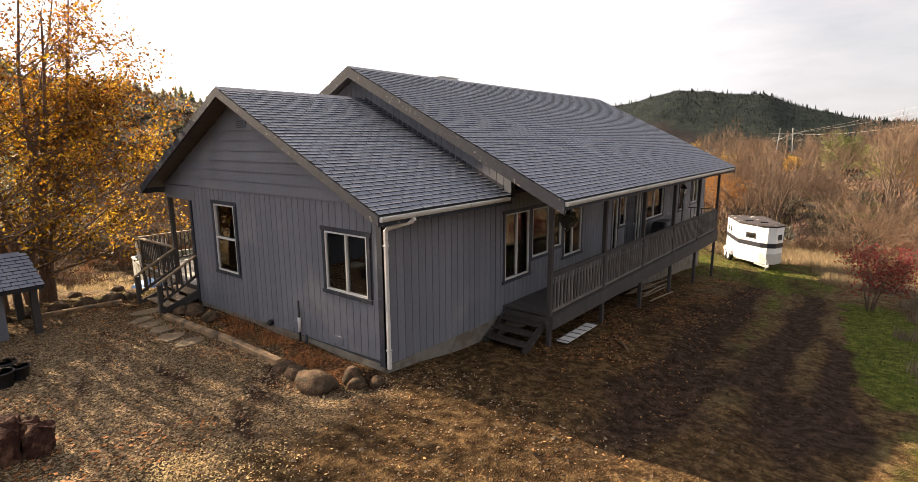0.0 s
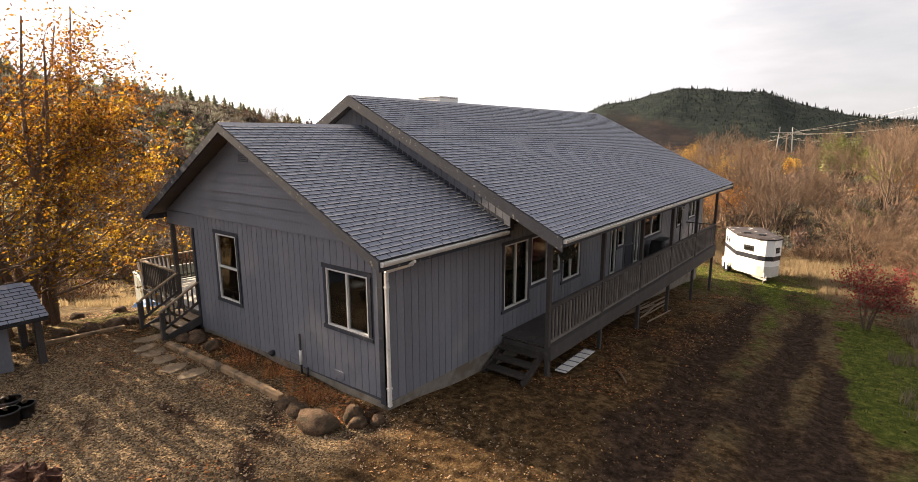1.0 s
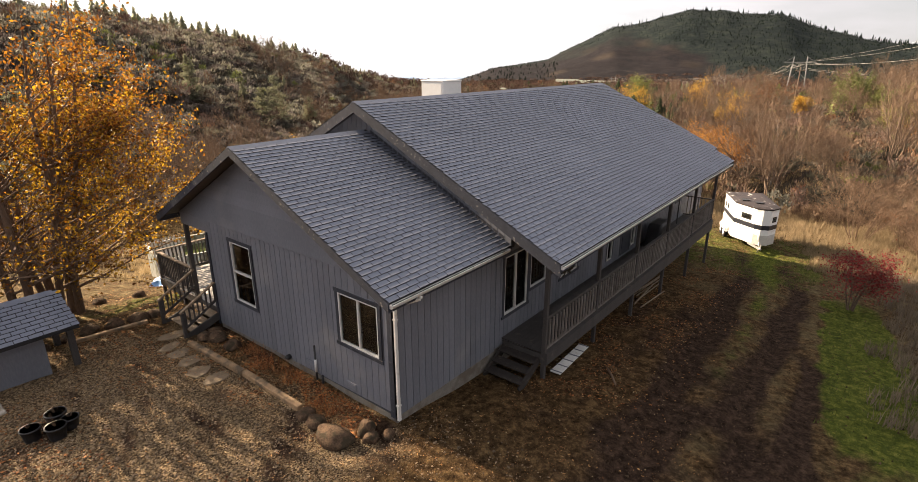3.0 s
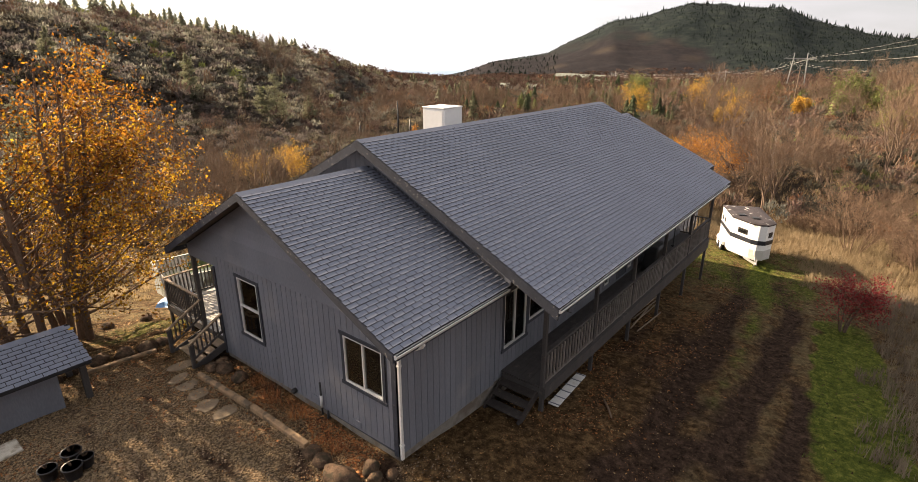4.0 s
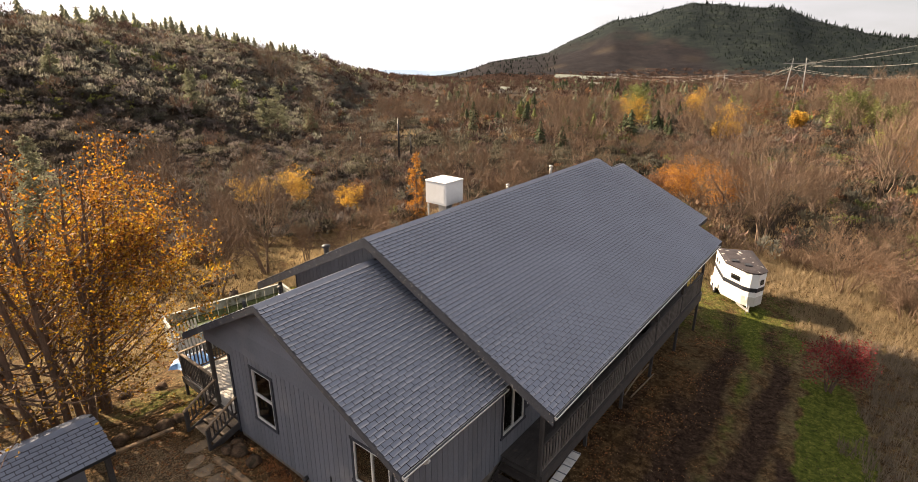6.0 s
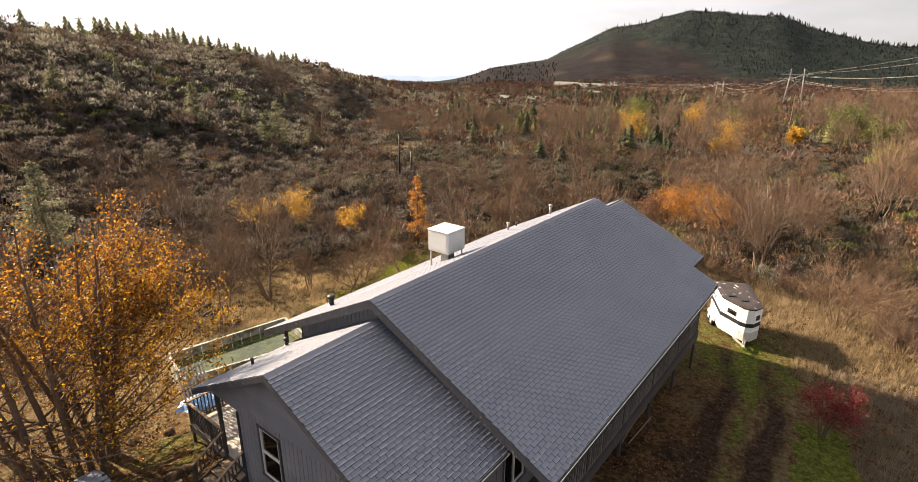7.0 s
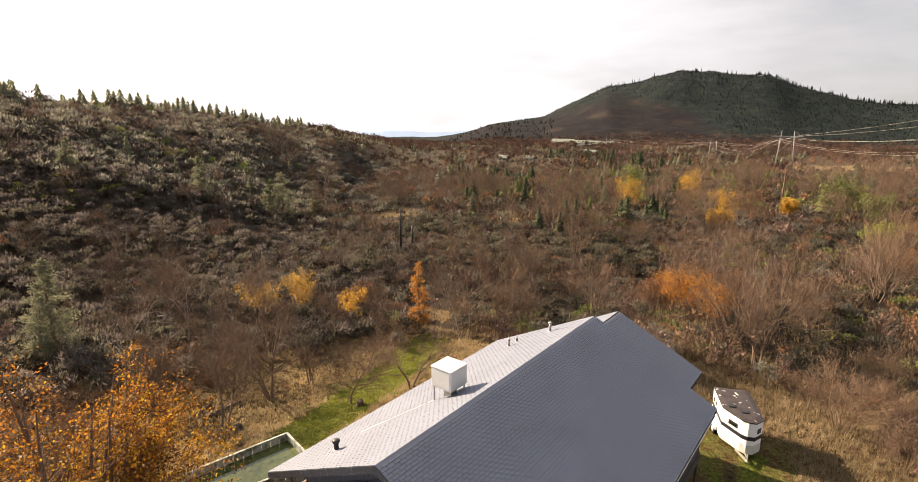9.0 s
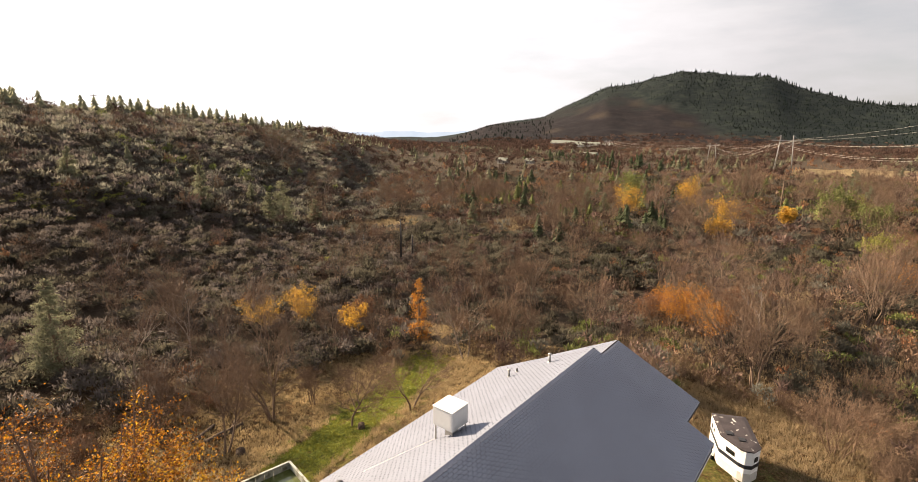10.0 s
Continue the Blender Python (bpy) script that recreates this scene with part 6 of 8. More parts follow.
def tubes_mesh(name, paths, mat, parent, base):
    """Many tapered limbs as one mesh: paths of (points, radii, sides)."""
    V, F = [], []
    for pts, rad, sides in paths:
        n0 = len(V)
        s = None
        for i, p in enumerate(pts):
            d = Vector(pts[min(i + 1, len(pts) - 1)]) - Vector(pts[max(i - 1, 0)])
            d.normalize()
            s = d.orthogonal().normalized() if s is None else (s - d * s.dot(d)).normalized()
            t = d.cross(s)
            for k in range(sides):
                a = 2 * math.pi * k / sides
                V.append(Vector(p) - base + (s * math.cos(a) + t * math.sin(a)) * rad[i])
        for i in range(len(pts) - 1):
            for k in range(sides):
                q = (k + 1) % sides
                F.append((n0 + i * sides + k, n0 + i * sides + q, n0 + (i + 1) * sides + q, n0 + (i + 1) * sides + k))
    me = bpy.data.meshes.new(name)
    me.from_pydata(V, [], F)
    me.shade_smooth()
    me.materials.append(mat)
    ob = new(name, me)
    ob.parent = parent
    return ob


def grow(rs, start, direction, length, radius, level, paths, tips, kids, bend=0.25, up=0.15, segs=5, leaf_from=1):
    """A limb and its side limbs."""
    pts, rad = [Vector(start)], [radius]
    d = Vector(direction).normalized()
    for i in range(segs):
        d = (d + Vector(rs.normal(0, bend * 0.35, 3)) + Vector((0, 0, up * 0.2))).normalized()
        pts.append(pts[-1] + d * length / segs)
        rad.append(max(radius * (1 - 0.82 * (i + 1) / segs), 0.004))
    paths.append((pts, rad, 7 if level == 0 else (4 if level == 1 else 3)))
    if level >= leaf_from:
        tips.extend(pts[1:])
    if level < len(kids):
        for k in range(kids[level]):
            f = rs.uniform(0.25, 0.98)
            i = min(int(f * segs), segs - 1)
            p = pts[i].lerp(pts[i + 1], f * segs - i)
            dd = (pts[i + 1] - pts[i]).normalized()
            side = dd.orthogonal()
            side.rotate(Matrix.Rotation(rs.uniform(0, 6.28), 3, dd))
            nd = dd * rs.uniform(0.55, 0.95) + side.normalized() * rs.uniform(0.55, 0.95)
            grow(rs, p, nd, length * rs.uniform(0.35, 0.6) * (1.15 - 0.45 * f), rad[i] * 0.6, level + 1, paths, tips, kids, bend, up, 4 if level == 0 else 2, leaf_from)


def tree(name, x, y, height, seed, label, category="tree", trunks=1, lean=0.1, spread=0.0, kids=(9, 5), leaves=0, leaf_mat=None, leaf_size=0.08, radius=None,
         bark="bark", group="", up=0.2, leaf_low=0.0, cluster=0.25, leaf_side=None, sink=0.15, twigs=0, twig_w=0.008, bend=0.22):
    rs = np.random.RandomState(seed)
    base = Vector((x, y, ground_at(x, y) - sink))
    t = thing(name, base, label, category, group)
    paths, tips = [], []
    for k in range(trunks):
        a = 2 * math.pi * k / trunks + rs.uniform(-0.4, 0.4)
        off = Vector((math.cos(a), math.sin(a), 0)) * spread * rs.uniform(0.4, 1)
        h = height * rs.uniform(0.8, 1.0)
        dirv = Vector((math.cos(a) * lean * rs.uniform(0.5, 1.4), math.sin(a) * lean * rs.uniform(0.5, 1.4), 1))
        grow(rs, base + off, dirv, h, radius or height * 0.016 + 0.02, 0, paths, tips, kids, bend, up, 7)
    tubes_mesh("trunk", paths, M[bark], t, base)
    if twigs:
        P = np.array([tuple(p) for p in tips])
        p0 = P[rs.randint(0, len(P), twigs)]
        mid_ = np.array(base) + (0, 0, height * 0.35)
        d = p0 - mid_
        d /= np.linalg.norm(d, axis=1)[:, None] + 1e-6
        d = d + rs.normal(0, 0.55, d.shape) + (0, 0, 0.35)
        ln = height * rs.uniform(0.04, 0.11, (twigs, 1))
        w = np.cross(d, rs.normal(0, 1, d.shape))
        w /= np.linalg.norm(w, axis=1)[:, None] + 1e-6
        V = np.stack([p0 - w * twig_w, p0 + w * twig_w, p0 + (d + rs.normal(0, 0.3, d.shape)) * ln], 1).reshape(-1, 3) - np.array(base)
        fast_mesh("twig_growth", V, np.arange(len(V)).reshape(-1, 3), M["twig"], t)
    if leaves:
        P = np.array([tuple(p) for p in tips])
        P = P[P[:, 2] > base.z + height * leaf_low]
        if leaf_side:
            keep = leaf_side(P, rs)
            P = P[keep]
        c = P[rs.randint(0, len(P), leaves)] + rs.normal(0, cluster, (leaves, 3)) - np.array(base)
        V, Q = leaf_quads(rs, c, leaf_size)
        fast_mesh("crown", V, Q, leaf_mat, t)
    return t


def stemmed_oak(x, y, height, seed, label, stems, leaves, leaf_size):
    """An oak of many upright stems with long low limbs; leaves thick on the sunny side, thin towards the top."""
    rs = np.random.RandomState(seed)
    base = Vector((x, y, ground_at(x, y) - 0.2))
    t = thing("oak_tree", base, label, "tree")
    paths, tips = [], []

    def limb(p, d, length, r, segs, sides, wander, lift):
        pts, rad = [Vector(p)], [r]
        d = Vector(d).normalized()
        for i in range(segs):
            d = (d + Vector(rs.normal(0, wander, 3)) + Vector((0, 0, lift))).normalized()
            pts.append(pts[-1] + d * length / segs)
            rad.append(max(r * (1 - 0.85 * (i + 1) / segs), 0.004))
        paths.append((pts, rad, sides))
        return pts, rad

    for (ox, oy), (lx, ly), hf in stems:
        start = base + Vector((ox, oy, 0))
        pts, rad = limb(start, (lx, ly, 1), height * hf, rs.uniform(0.10, 0.15), 9, 7, 0.045, 0.02)
        for k in range(19):
            f = rs.uniform(0.12, 0.97)
            i = min(int(f * 9), 8)
            p = pts[i].lerp(pts[i + 1], f * 9 - i)
            az = rs.normal(0.0, 1.25) if lx > -0.05 else rs.uniform(-3.14, 3.14)
            el = 0.12 + 0.75 * f + rs.normal(0, 0.15)
            L = (0.8 + 4.3 * (1 - f)) * rs.uniform(0.6, 1.1) * (1.3 if abs(az) < 0.9 and ox > -0.4 else 1.0)
            d = (math.cos(az) * math.cos(el), math.sin(az) * math.cos(el), math.sin(el))
            q, qr = limb(p, d, L, rad[i] * 0.42, 5, 4, 0.10, 0.05)
            tips.extend(q[2:])
            for j in range(8):
                g = rs.uniform(0.25, 1.0)
                m = min(int(g * 5), 4)
                w = (q[m + 1] - q[m]).normalized() + Vector(rs.normal(0, 0.55, 3)) + Vector((0, 0, 0.25))
                tw, _ = limb(q[m].lerp(q[m + 1], g * 5 - m), w, L * rs.uniform(0.18, 0.4), qr[m] * 0.5, 3, 3, 0.18, 0.05)
                tips.extend(tw[1:])
    tubes_mesh("trunk", paths, M["oak_bark"], t, base)
    P = np.array([tuple(p) for p in tips])
    z = P[:, 2] - base.z
    w = np.clip(0.40 + 0.26 * (P[:, 0] - x), 0.10 + 0.22 * (z > 5.5), 1.3) * np.interp(z, [0.8, 2.0, 5.5, 7.0, 8.5, 10.0], [0.25, 0.9, 1.0, 0.62, 0.26, 0.15])
    P = P[rs.choice(len(P), leaves, p=w / w.sum())]
    c = P + rs.normal(0, 0.13, (leaves, 3))
    gold = rs.uniform(0, 1, leaves) < np.interp(c[:, 2] - base.z, [1.5, 4.0, 6.2, 8.5], [0.88, 0.76, 0.5, 0.2])
    for mat, keep in ((M["leaf_gold"], gold), (M["leaf_orange"], ~gold)):
        V, Q = leaf_quads(rs, c[keep] - np.array(base), leaf_size)
        fast_mesh("crown", V, Q, mat, t)
    return t


OAK_STEMS = [((0.6, 0.4), (0.10, 0.0), 0.98), ((0.35, 0.1), (0.2, 0.05), 0.86), ((0.1, 0.3), (0.0, 0.1), 1.0), ((-0.3, -0.1), (-0.06, -0.05), 1.0), ((-0.6, 0.1), (0.03, 0.1), 0.95),
             ((-0.95, -0.4), (-0.12, -0.05), 1.0), ((-1.25, -0.2), (-0.24, 0.0), 0.95), ((0.5, -0.3), (0.06, -0.1), 0.9), ((-1.7, 0.4), (-0.16, 0.1), 0.97), ((-0.1, -0.7), (0.05, -0.03), 0.92), ((-0.75, -0.8), (-0.04, -0.02), 0.96), ((-1.5, -0.6), (-0.10, -0.06), 0.9)]
stemmed_oak(-2.6, 12.9, 10.3, 11, "many-stemmed oak with thinning orange and yellow autumn leaves", OAK_STEMS, 31000, 0.055)
# mostly out of view: added so that its crown shades the front wall
tree("oak_tree", -5.6, 19.0, 8.6, 14, "orange oak added behind the shed for its shade", trunks=5, lean=0.22, spread=0.7, kids=(13, 6, 2), leaves=6500, leaf_mat=M["leaf_orange"], leaf_size=0.06, radius=0.11, leaf_low=0.1, cluster=0.3)

# red shrub by the wheel ruts
tree("red_maple", 18.2, -7.4, 2.3, 21, "small maple with thin crimson leaves at the lawn edge", trunks=5, lean=0.15, spread=0.10, kids=(9, 5, 2), leaves=4200, leaf_mat=M["leaf_red"], leaf_size=0.04, radius=0.04, leaf_low=0.25, cluster=0.16)

# bare orchard trees behind the house
for i, (x, y, h, tr, kd, lab) in enumerate(((9.1, 26.8, 6.4, 2, (14, 7, 1), "bare grey fruit tree with dense twigs"), (13.8, 28.4, 8.0, 4, (11, 6, 1), "tall many-stemmed bare tree"), (16.3, 22.0, 6.4, 1, (14, 7, 1), "small bare fruit tree on the grass path"),
                                            (20.9, 19.9, 5.0, 2, (11, 6, 1), "small bare tree by the house corner"), (17.5, 28.2, 3.0, 4, (9, 5, 2), "low rusty bare shrub in grass"), (22.5, 27.0, 3.6, 2, (10, 6, 2), "thin bare sapling by the path"), (7.0, 33.0, 5.5, 3, (12, 6, 1), "bare grey tree at the wood's edge"),
                                            (42.1, -0.7, 7.8, 4, (13, 7, 1), "large bare spreading tree behind the trailer"), (46.5, 2.0, 7.5, 3, (12, 6, 1), "bare brown tree at the field edge"), (50.0, -4.0, 5.0, 3, (12, 6, 2), "bare grey tree in dry grass"))):
    tree("bare_tree", x, y, h, 100 + i, lab, trunks=tr, lean=0.22, spread=0.3, kids=kd, radius=0.045 + 0.007 * h, group="bare trees", up=0.25, bend=0.45, twigs=2600, twig_w=0.008 if x < 40 else 0.009)
# bare trees all over the valley: four growths, copied
WOOD = [tree("bare_tree", x, y, h, 130 + i, lab, trunks=tr, lean=ln, spread=0.35, kids=(9, 4), radius=0.045 + 0.006 * h, bark="pale_bark" if i == 2 else "bark", group="bare trees", up=0.3, twigs=1300, twig_w=0.012, bend=0.5)
        for i, (x, y, h, tr, ln, lab) in enumerate(((30.5, 34.0, 6.0, 3, 0.2, "slim bare brown tree in the brush"), (38.0, 22.5, 5.2, 5, 0.35, "spreading bare tree in the brush"), (57.0, 30.0, 6.5, 2, 0.15, "grey bare tree with upright limbs"), (60.0, 12.0, 7.0, 4, 0.28, "bare brown tree of the valley")))]
rs = np.random.RandomState(88)
spots = [(-33, 43, 0.8), (-26, 49, 0.8), (-19, 51, 0.8), (-14.5, 56, 0.8), (-33.5, 50, 1.1), (-29, 55, 1.0), (-22, 57, 1.0), (35, 60, 0.9), (39.5, 70, 1.1)]
while len(spots) < 105:
    a_, d_ = rs.uniform(-36, 41), math.sqrt(rs.uniform(47 ** 2, 190 ** 2))
    if a_ < -14 - 0.05 * (d_ - 60) and (d_ > 90 or rs.uniform() < 0.85):
        continue
    t_ = FWD - math.radians(a_)
    if meadow(CX + d_ * math.cos(t_), CY + d_ * math.sin(t_)) < 0.3:
        spots.append((a_, d_, rs.uniform(0.7, 1.05) + 0.003 * d_))
for a_, d_, s_ in spots:
    t_ = FWD - math.radians(a_)
    x, y = CX + d_ * math.cos(t_), CY + d_ * math.sin(t_)
    m_ = Matrix.Translation((x, y, ground_at(x, y) - 0.15)) @ Matrix.Rotation(rs.uniform(0, 6.28), 4, "Z") @ Matrix.Diagonal((s_, s_, s_ * rs.uniform(0.85, 1.15), 1))
    copy_thing(WOOD[rs.choice(4, p=(0.33, 0.25, 0.1, 0.32))], m_)
for i, (x, y, h) in enumerate(((34.3, -7.0, 4.2), (38.5, -9.5, 2.8), (44.0, -9.0, 3.2), (31.5, -10.5, 2.6))):
    tree("bare_shrub", x, y, h, 140 + i, "grey bare shrub with many fine twigs in dry grass", "shrub", trunks=15, lean=0.6, spread=0.5, kids=(9, 5), radius=0.03, bark="twig", group="bare shrubs", up=0.2, twigs=4200, twig_w=0.007)
# coloured trees in the valley
for i, (x, y, h, mat, n, s, lab) in enumerate(((29.1, 45.5, 4.6, "leaf_yellow", 1500, 0.10, "bushy yellow tree at the wood's edge"), (24.1, 46.3, 4.2, "leaf_yellow", 900, 0.10, "thin yellow-green tree at the wood's edge"),
                                               (125.7, 43.4, 8.5, "leaf_yellow", 900, 0.22, "tall yellow poplar in the valley"), (143.4, 32.3, 8.5, "leaf_yellow", 900, 0.23, "yellow poplar in the valley"), (104.5, 17.1, 5.0, "leaf_yellow", 1300, 0.23, "golden poplar in the valley"),
                                               (121.0, 7.1, 4.2, "leaf_yellow", 1300, 0.26, "round golden bush in the valley"), (48.4, 4.5, 4.4, "leaf_amber", 1900, 0.10, "low rusty orange tree behind the trailer"), (54.3, 3.5, 4.4, "leaf_rust", 2200, 0.10, "low rusty thicket tree behind the trailer"), (51.6, 8.2, 4.8, "leaf_amber", 2300, 0.10, "low rusty orange tree behind the trailer"), (55.5, 10.6, 4.6, "leaf_amber", 1500, 0.10, "thin rusty orange tree in the thicket"), (97.0, -11.5, 5.5, "leaf_rust", 2000, 0.10, "low rusty thicket tree"), (75.4, -11.1, 4.5, "leaf_amber", 1300, 0.10, "thin rusty orange tree in the thicket"), (54.0, 11.5, 4.2, "leaf_rust", 1800, 0.11, "rusty leaved tree in a thicket"),
                                               (112.2, 11.5, 8.5, "leaf_rust", 420, 0.24, "brown bare-topped tree in the valley"), (31.6, 39.3, 3.2, "leaf_yellow", 800, 0.15, "thin yellow sapling among brush"), (34.5, 41.0, 3.4, "leaf_rust", 900, 0.15, "rusty sapling at the wood's edge"),
                                               (123.0, -1.7, 8.5, "brush_olive", 1500, 0.26, "leafy green tree on the valley bank"), (133.7, -4.3, 5.0, "leaf_lime", 1300, 0.24, "bright yellow-green bush on the bank"), (117.0, -8.0, 6.0, "brush_olive", 1200, 0.25, "leafy green tree on the valley bank"), (96.0, -9.0, 5.0, "leaf_lime", 1000, 0.22, "yellow-green tree on the bank"),
                                               (119.4, 18.1, 7.0, "leaf_yellow", 700, 0.22, "golden poplar in the valley"), (140.0, 48.0, 9, "brush_olive", 1400, 0.34, "olive green tree in the valley"))):
    tree("autumn_tree", x, y, h, 200 + i, lab, trunks=3, lean=0.2, spread=0.5, kids=(12, 5), leaves=int(n * 2.3), leaf_mat=M[mat], leaf_size=s * 0.64, radius=0.05 + 0.006 * h, leaf_low=0.12, cluster=0.05 * h, group="autumn trees", up=0.25)


def pine(x, y, height, seed, label, width=0.23, mat="needle", name="pine_tree", dense=1.0, size=None, tuft=16):
    """A conifer: straight trunk, whorls of drooping limbs, tufts of needles along them."""
    rs = np.random.RandomState(seed)
    base = Vector((x, y, ground_at(x, y) - 0.2))
    t = thing(name, base, label, "tree", "pines")
    lean = Vector((rs.uniform(-0.02, 0.02), rs.uniform(-0.02, 0.02), 1))
    top = base + lean * height
    paths = [([base, base.lerp(top, 0.5), top], [height * 0.014 + 0.03, height * 0.009 + 0.02, 0.01], 7)]
    C = []
    n = int(height * 6.5 * dense)
    for k in range(n):
        f = 0.1 + 0.88 * (k + rs.uniform(0, 0.8)) / n
        p = base.lerp(top, f)
        L = height * width * (1.05 - f) ** 0.8 * rs.uniform(0.55, 1.15) + 0.12
        a = rs.uniform(0, 6.28)
        q = p + Vector((math.cos(a) * L, math.sin(a) * L, L * rs.uniform(-0.15, 0.35)))
        paths.append(([p, p.lerp(q, 0.6) + Vector((0, 0, -0.04 * L)), q], [0.02 + 0.004 * height * (1 - f), 0.012, 0.004], 3))
        m = max(4, int(tuft * L / (height * width) + 3))
        ss = rs.uniform(0.25, 1.0, m) ** 0.7
        pts = np.array(p)[None] * (1 - ss[:, None]) + np.array(q)[None] * ss[:, None]
        C.append(pts + rs.normal(0, 0.16 * L + 0.03, (m, 3)) * (1, 1, 0.6))
    tubes_mesh("trunk", paths, M["bark"], t, base)
    C = np.concatenate(C)
    V, Q = leaf_quads(rs, C - np.array(base), size or 0.022 * height + 0.05)
    V = V.reshape(-1, 4, 3)[:, :3].reshape(-1, 3)
    fast_mesh("crown", V, np.arange(len(V)).reshape(-1, 3), M[mat], t)
    return t


pine(5.3, 47.7, 9.4, 301, "tall airy grey-green pine", 0.27, dense=1.6, size=0.14, tuft=150)
pine(33.5, 30.6, 8.2, 302, "narrow upright orange autumn tree", 0.17, mat="leaf_amber", name="autumn_tree", dense=1.6, size=0.11, tuft=60)
for i, (x, y, h, w, lab) in enumerate(((46.0, 103.0, 9.5, 0.24, "lone grey-green pine on the hillside"), (61.0, 97.0, 11.5, 0.33, "broad grey-green pine below the hill"), (58.6, 98.5, 8.0, 0.3, "bushy grey-green pine below the hill"), (68.6, 95.4, 7.5, 0.3, "smaller pine beside the pair"),
                                       (25.9, 111.3, 7.0, 0.3, "small pine on the hillside"), (60.0, 108.0, 5.5, 0.2, "small pine on the hillside"), (72.0, 102.0, 5.0, 0.2, "small pine on the slope"), (96.0, 70.0, 7.5, 0.2, "slim pine in the valley"),
                                       (126.3, 54.3, 8.5, 0.24, "slim pine in the valley"), (126.0, 49.1, 7.5, 0.24, "slim pine in the valley"), (180.0, 26.0, 10.0, 0.25, "dark pine in the valley"), (165.0, -2.0, 9.0, 0.3, "green pine on the valley bank"), (150.0, -6.0, 7.0, 0.35, "bushy green pine on the valley bank"))):
    pine(x, y, h, 310 + i, lab, w, size=0.2 if h > 6 else 0.17, tuft=110, dense=1.2)
for i, (x, y, h) in enumerate(((58.4, 57.8, 8.0), (60.5, 57.0, 5.0), (58.3, 67.4, 4.5), (137.3, 10.3, 11.5), (57.5, 190.0, 8.0))):
    z0 = ground_at(x, y)
    t = thing("snag" if i < 3 else "utility_pole", (x, y, z0), "dead blackened tree snag" if i < 3 else "weathered wooden utility pole", "snag" if i < 3 else "pole")
    tube("trunk" if i < 3 else "shaft", [(x, y, z0 - 0.3), (x + 0.1, y, z0 + h * 0.6), (x + 0.15, y + 0.1, z0 + h)], [0.22, 0.16, 0.07], M["black"] if i < 3 else M["bark"], t)
    if i < 3:
        tube("limb", [(x + 0.1, y, z0 + h * 0.55), (x + 0.7, y - 0.7, z0 + h * 0.7)], [0.07, 0.03], M["black"], t, sides=5)
    else:
        beam("crossarm", (x - 0.6, y + 0.9, z0 + h - 0.7), (x + 0.8, y - 0.9, z0 + h - 0.7), 0.12, 0.14, M["bark"], t)


# ---- brush of the valley and the hill, too many to count ----
def polar(rs, n, d0, d1, a0=-47.0, a1=47.0):
    """Even scatter over a sector as seen from the drive; returns x, y, distance, bearing."""
    d = np.sqrt(rs.uniform(d0 * d0, d1 * d1, n))
    a = rs.uniform(a0, a1, n)
    t = FWD - np.radians(a)
    return CX + d * np.cos(t), CY + d * np.sin(t), d, a


def cleared(x, y):
    """Yard, pool, orchard grass, track and meadows that carry no brush."""
    yard = (x > -14) & (x < 33) & (y > -11.5 - 0.5 * np.clip(16 - x, 0, 30)) & (y < 24)
    orchard = (x > 3) & (x < 27) & (y >= 24) & (y < 33)
    path = (x > 20) & (x < 34) & (y > 20) & (y < 31) & (np.abs(y - 22 - 0.35 * (x - 18)) < 3.2)
    right = (x >= 33) & (x < 38) & (y < 4) & (y > -9)
    return yard | orchard | path | right | (meadow(x, y) > 0.5 + 0.9 * lumps(x, y, 6, 42))


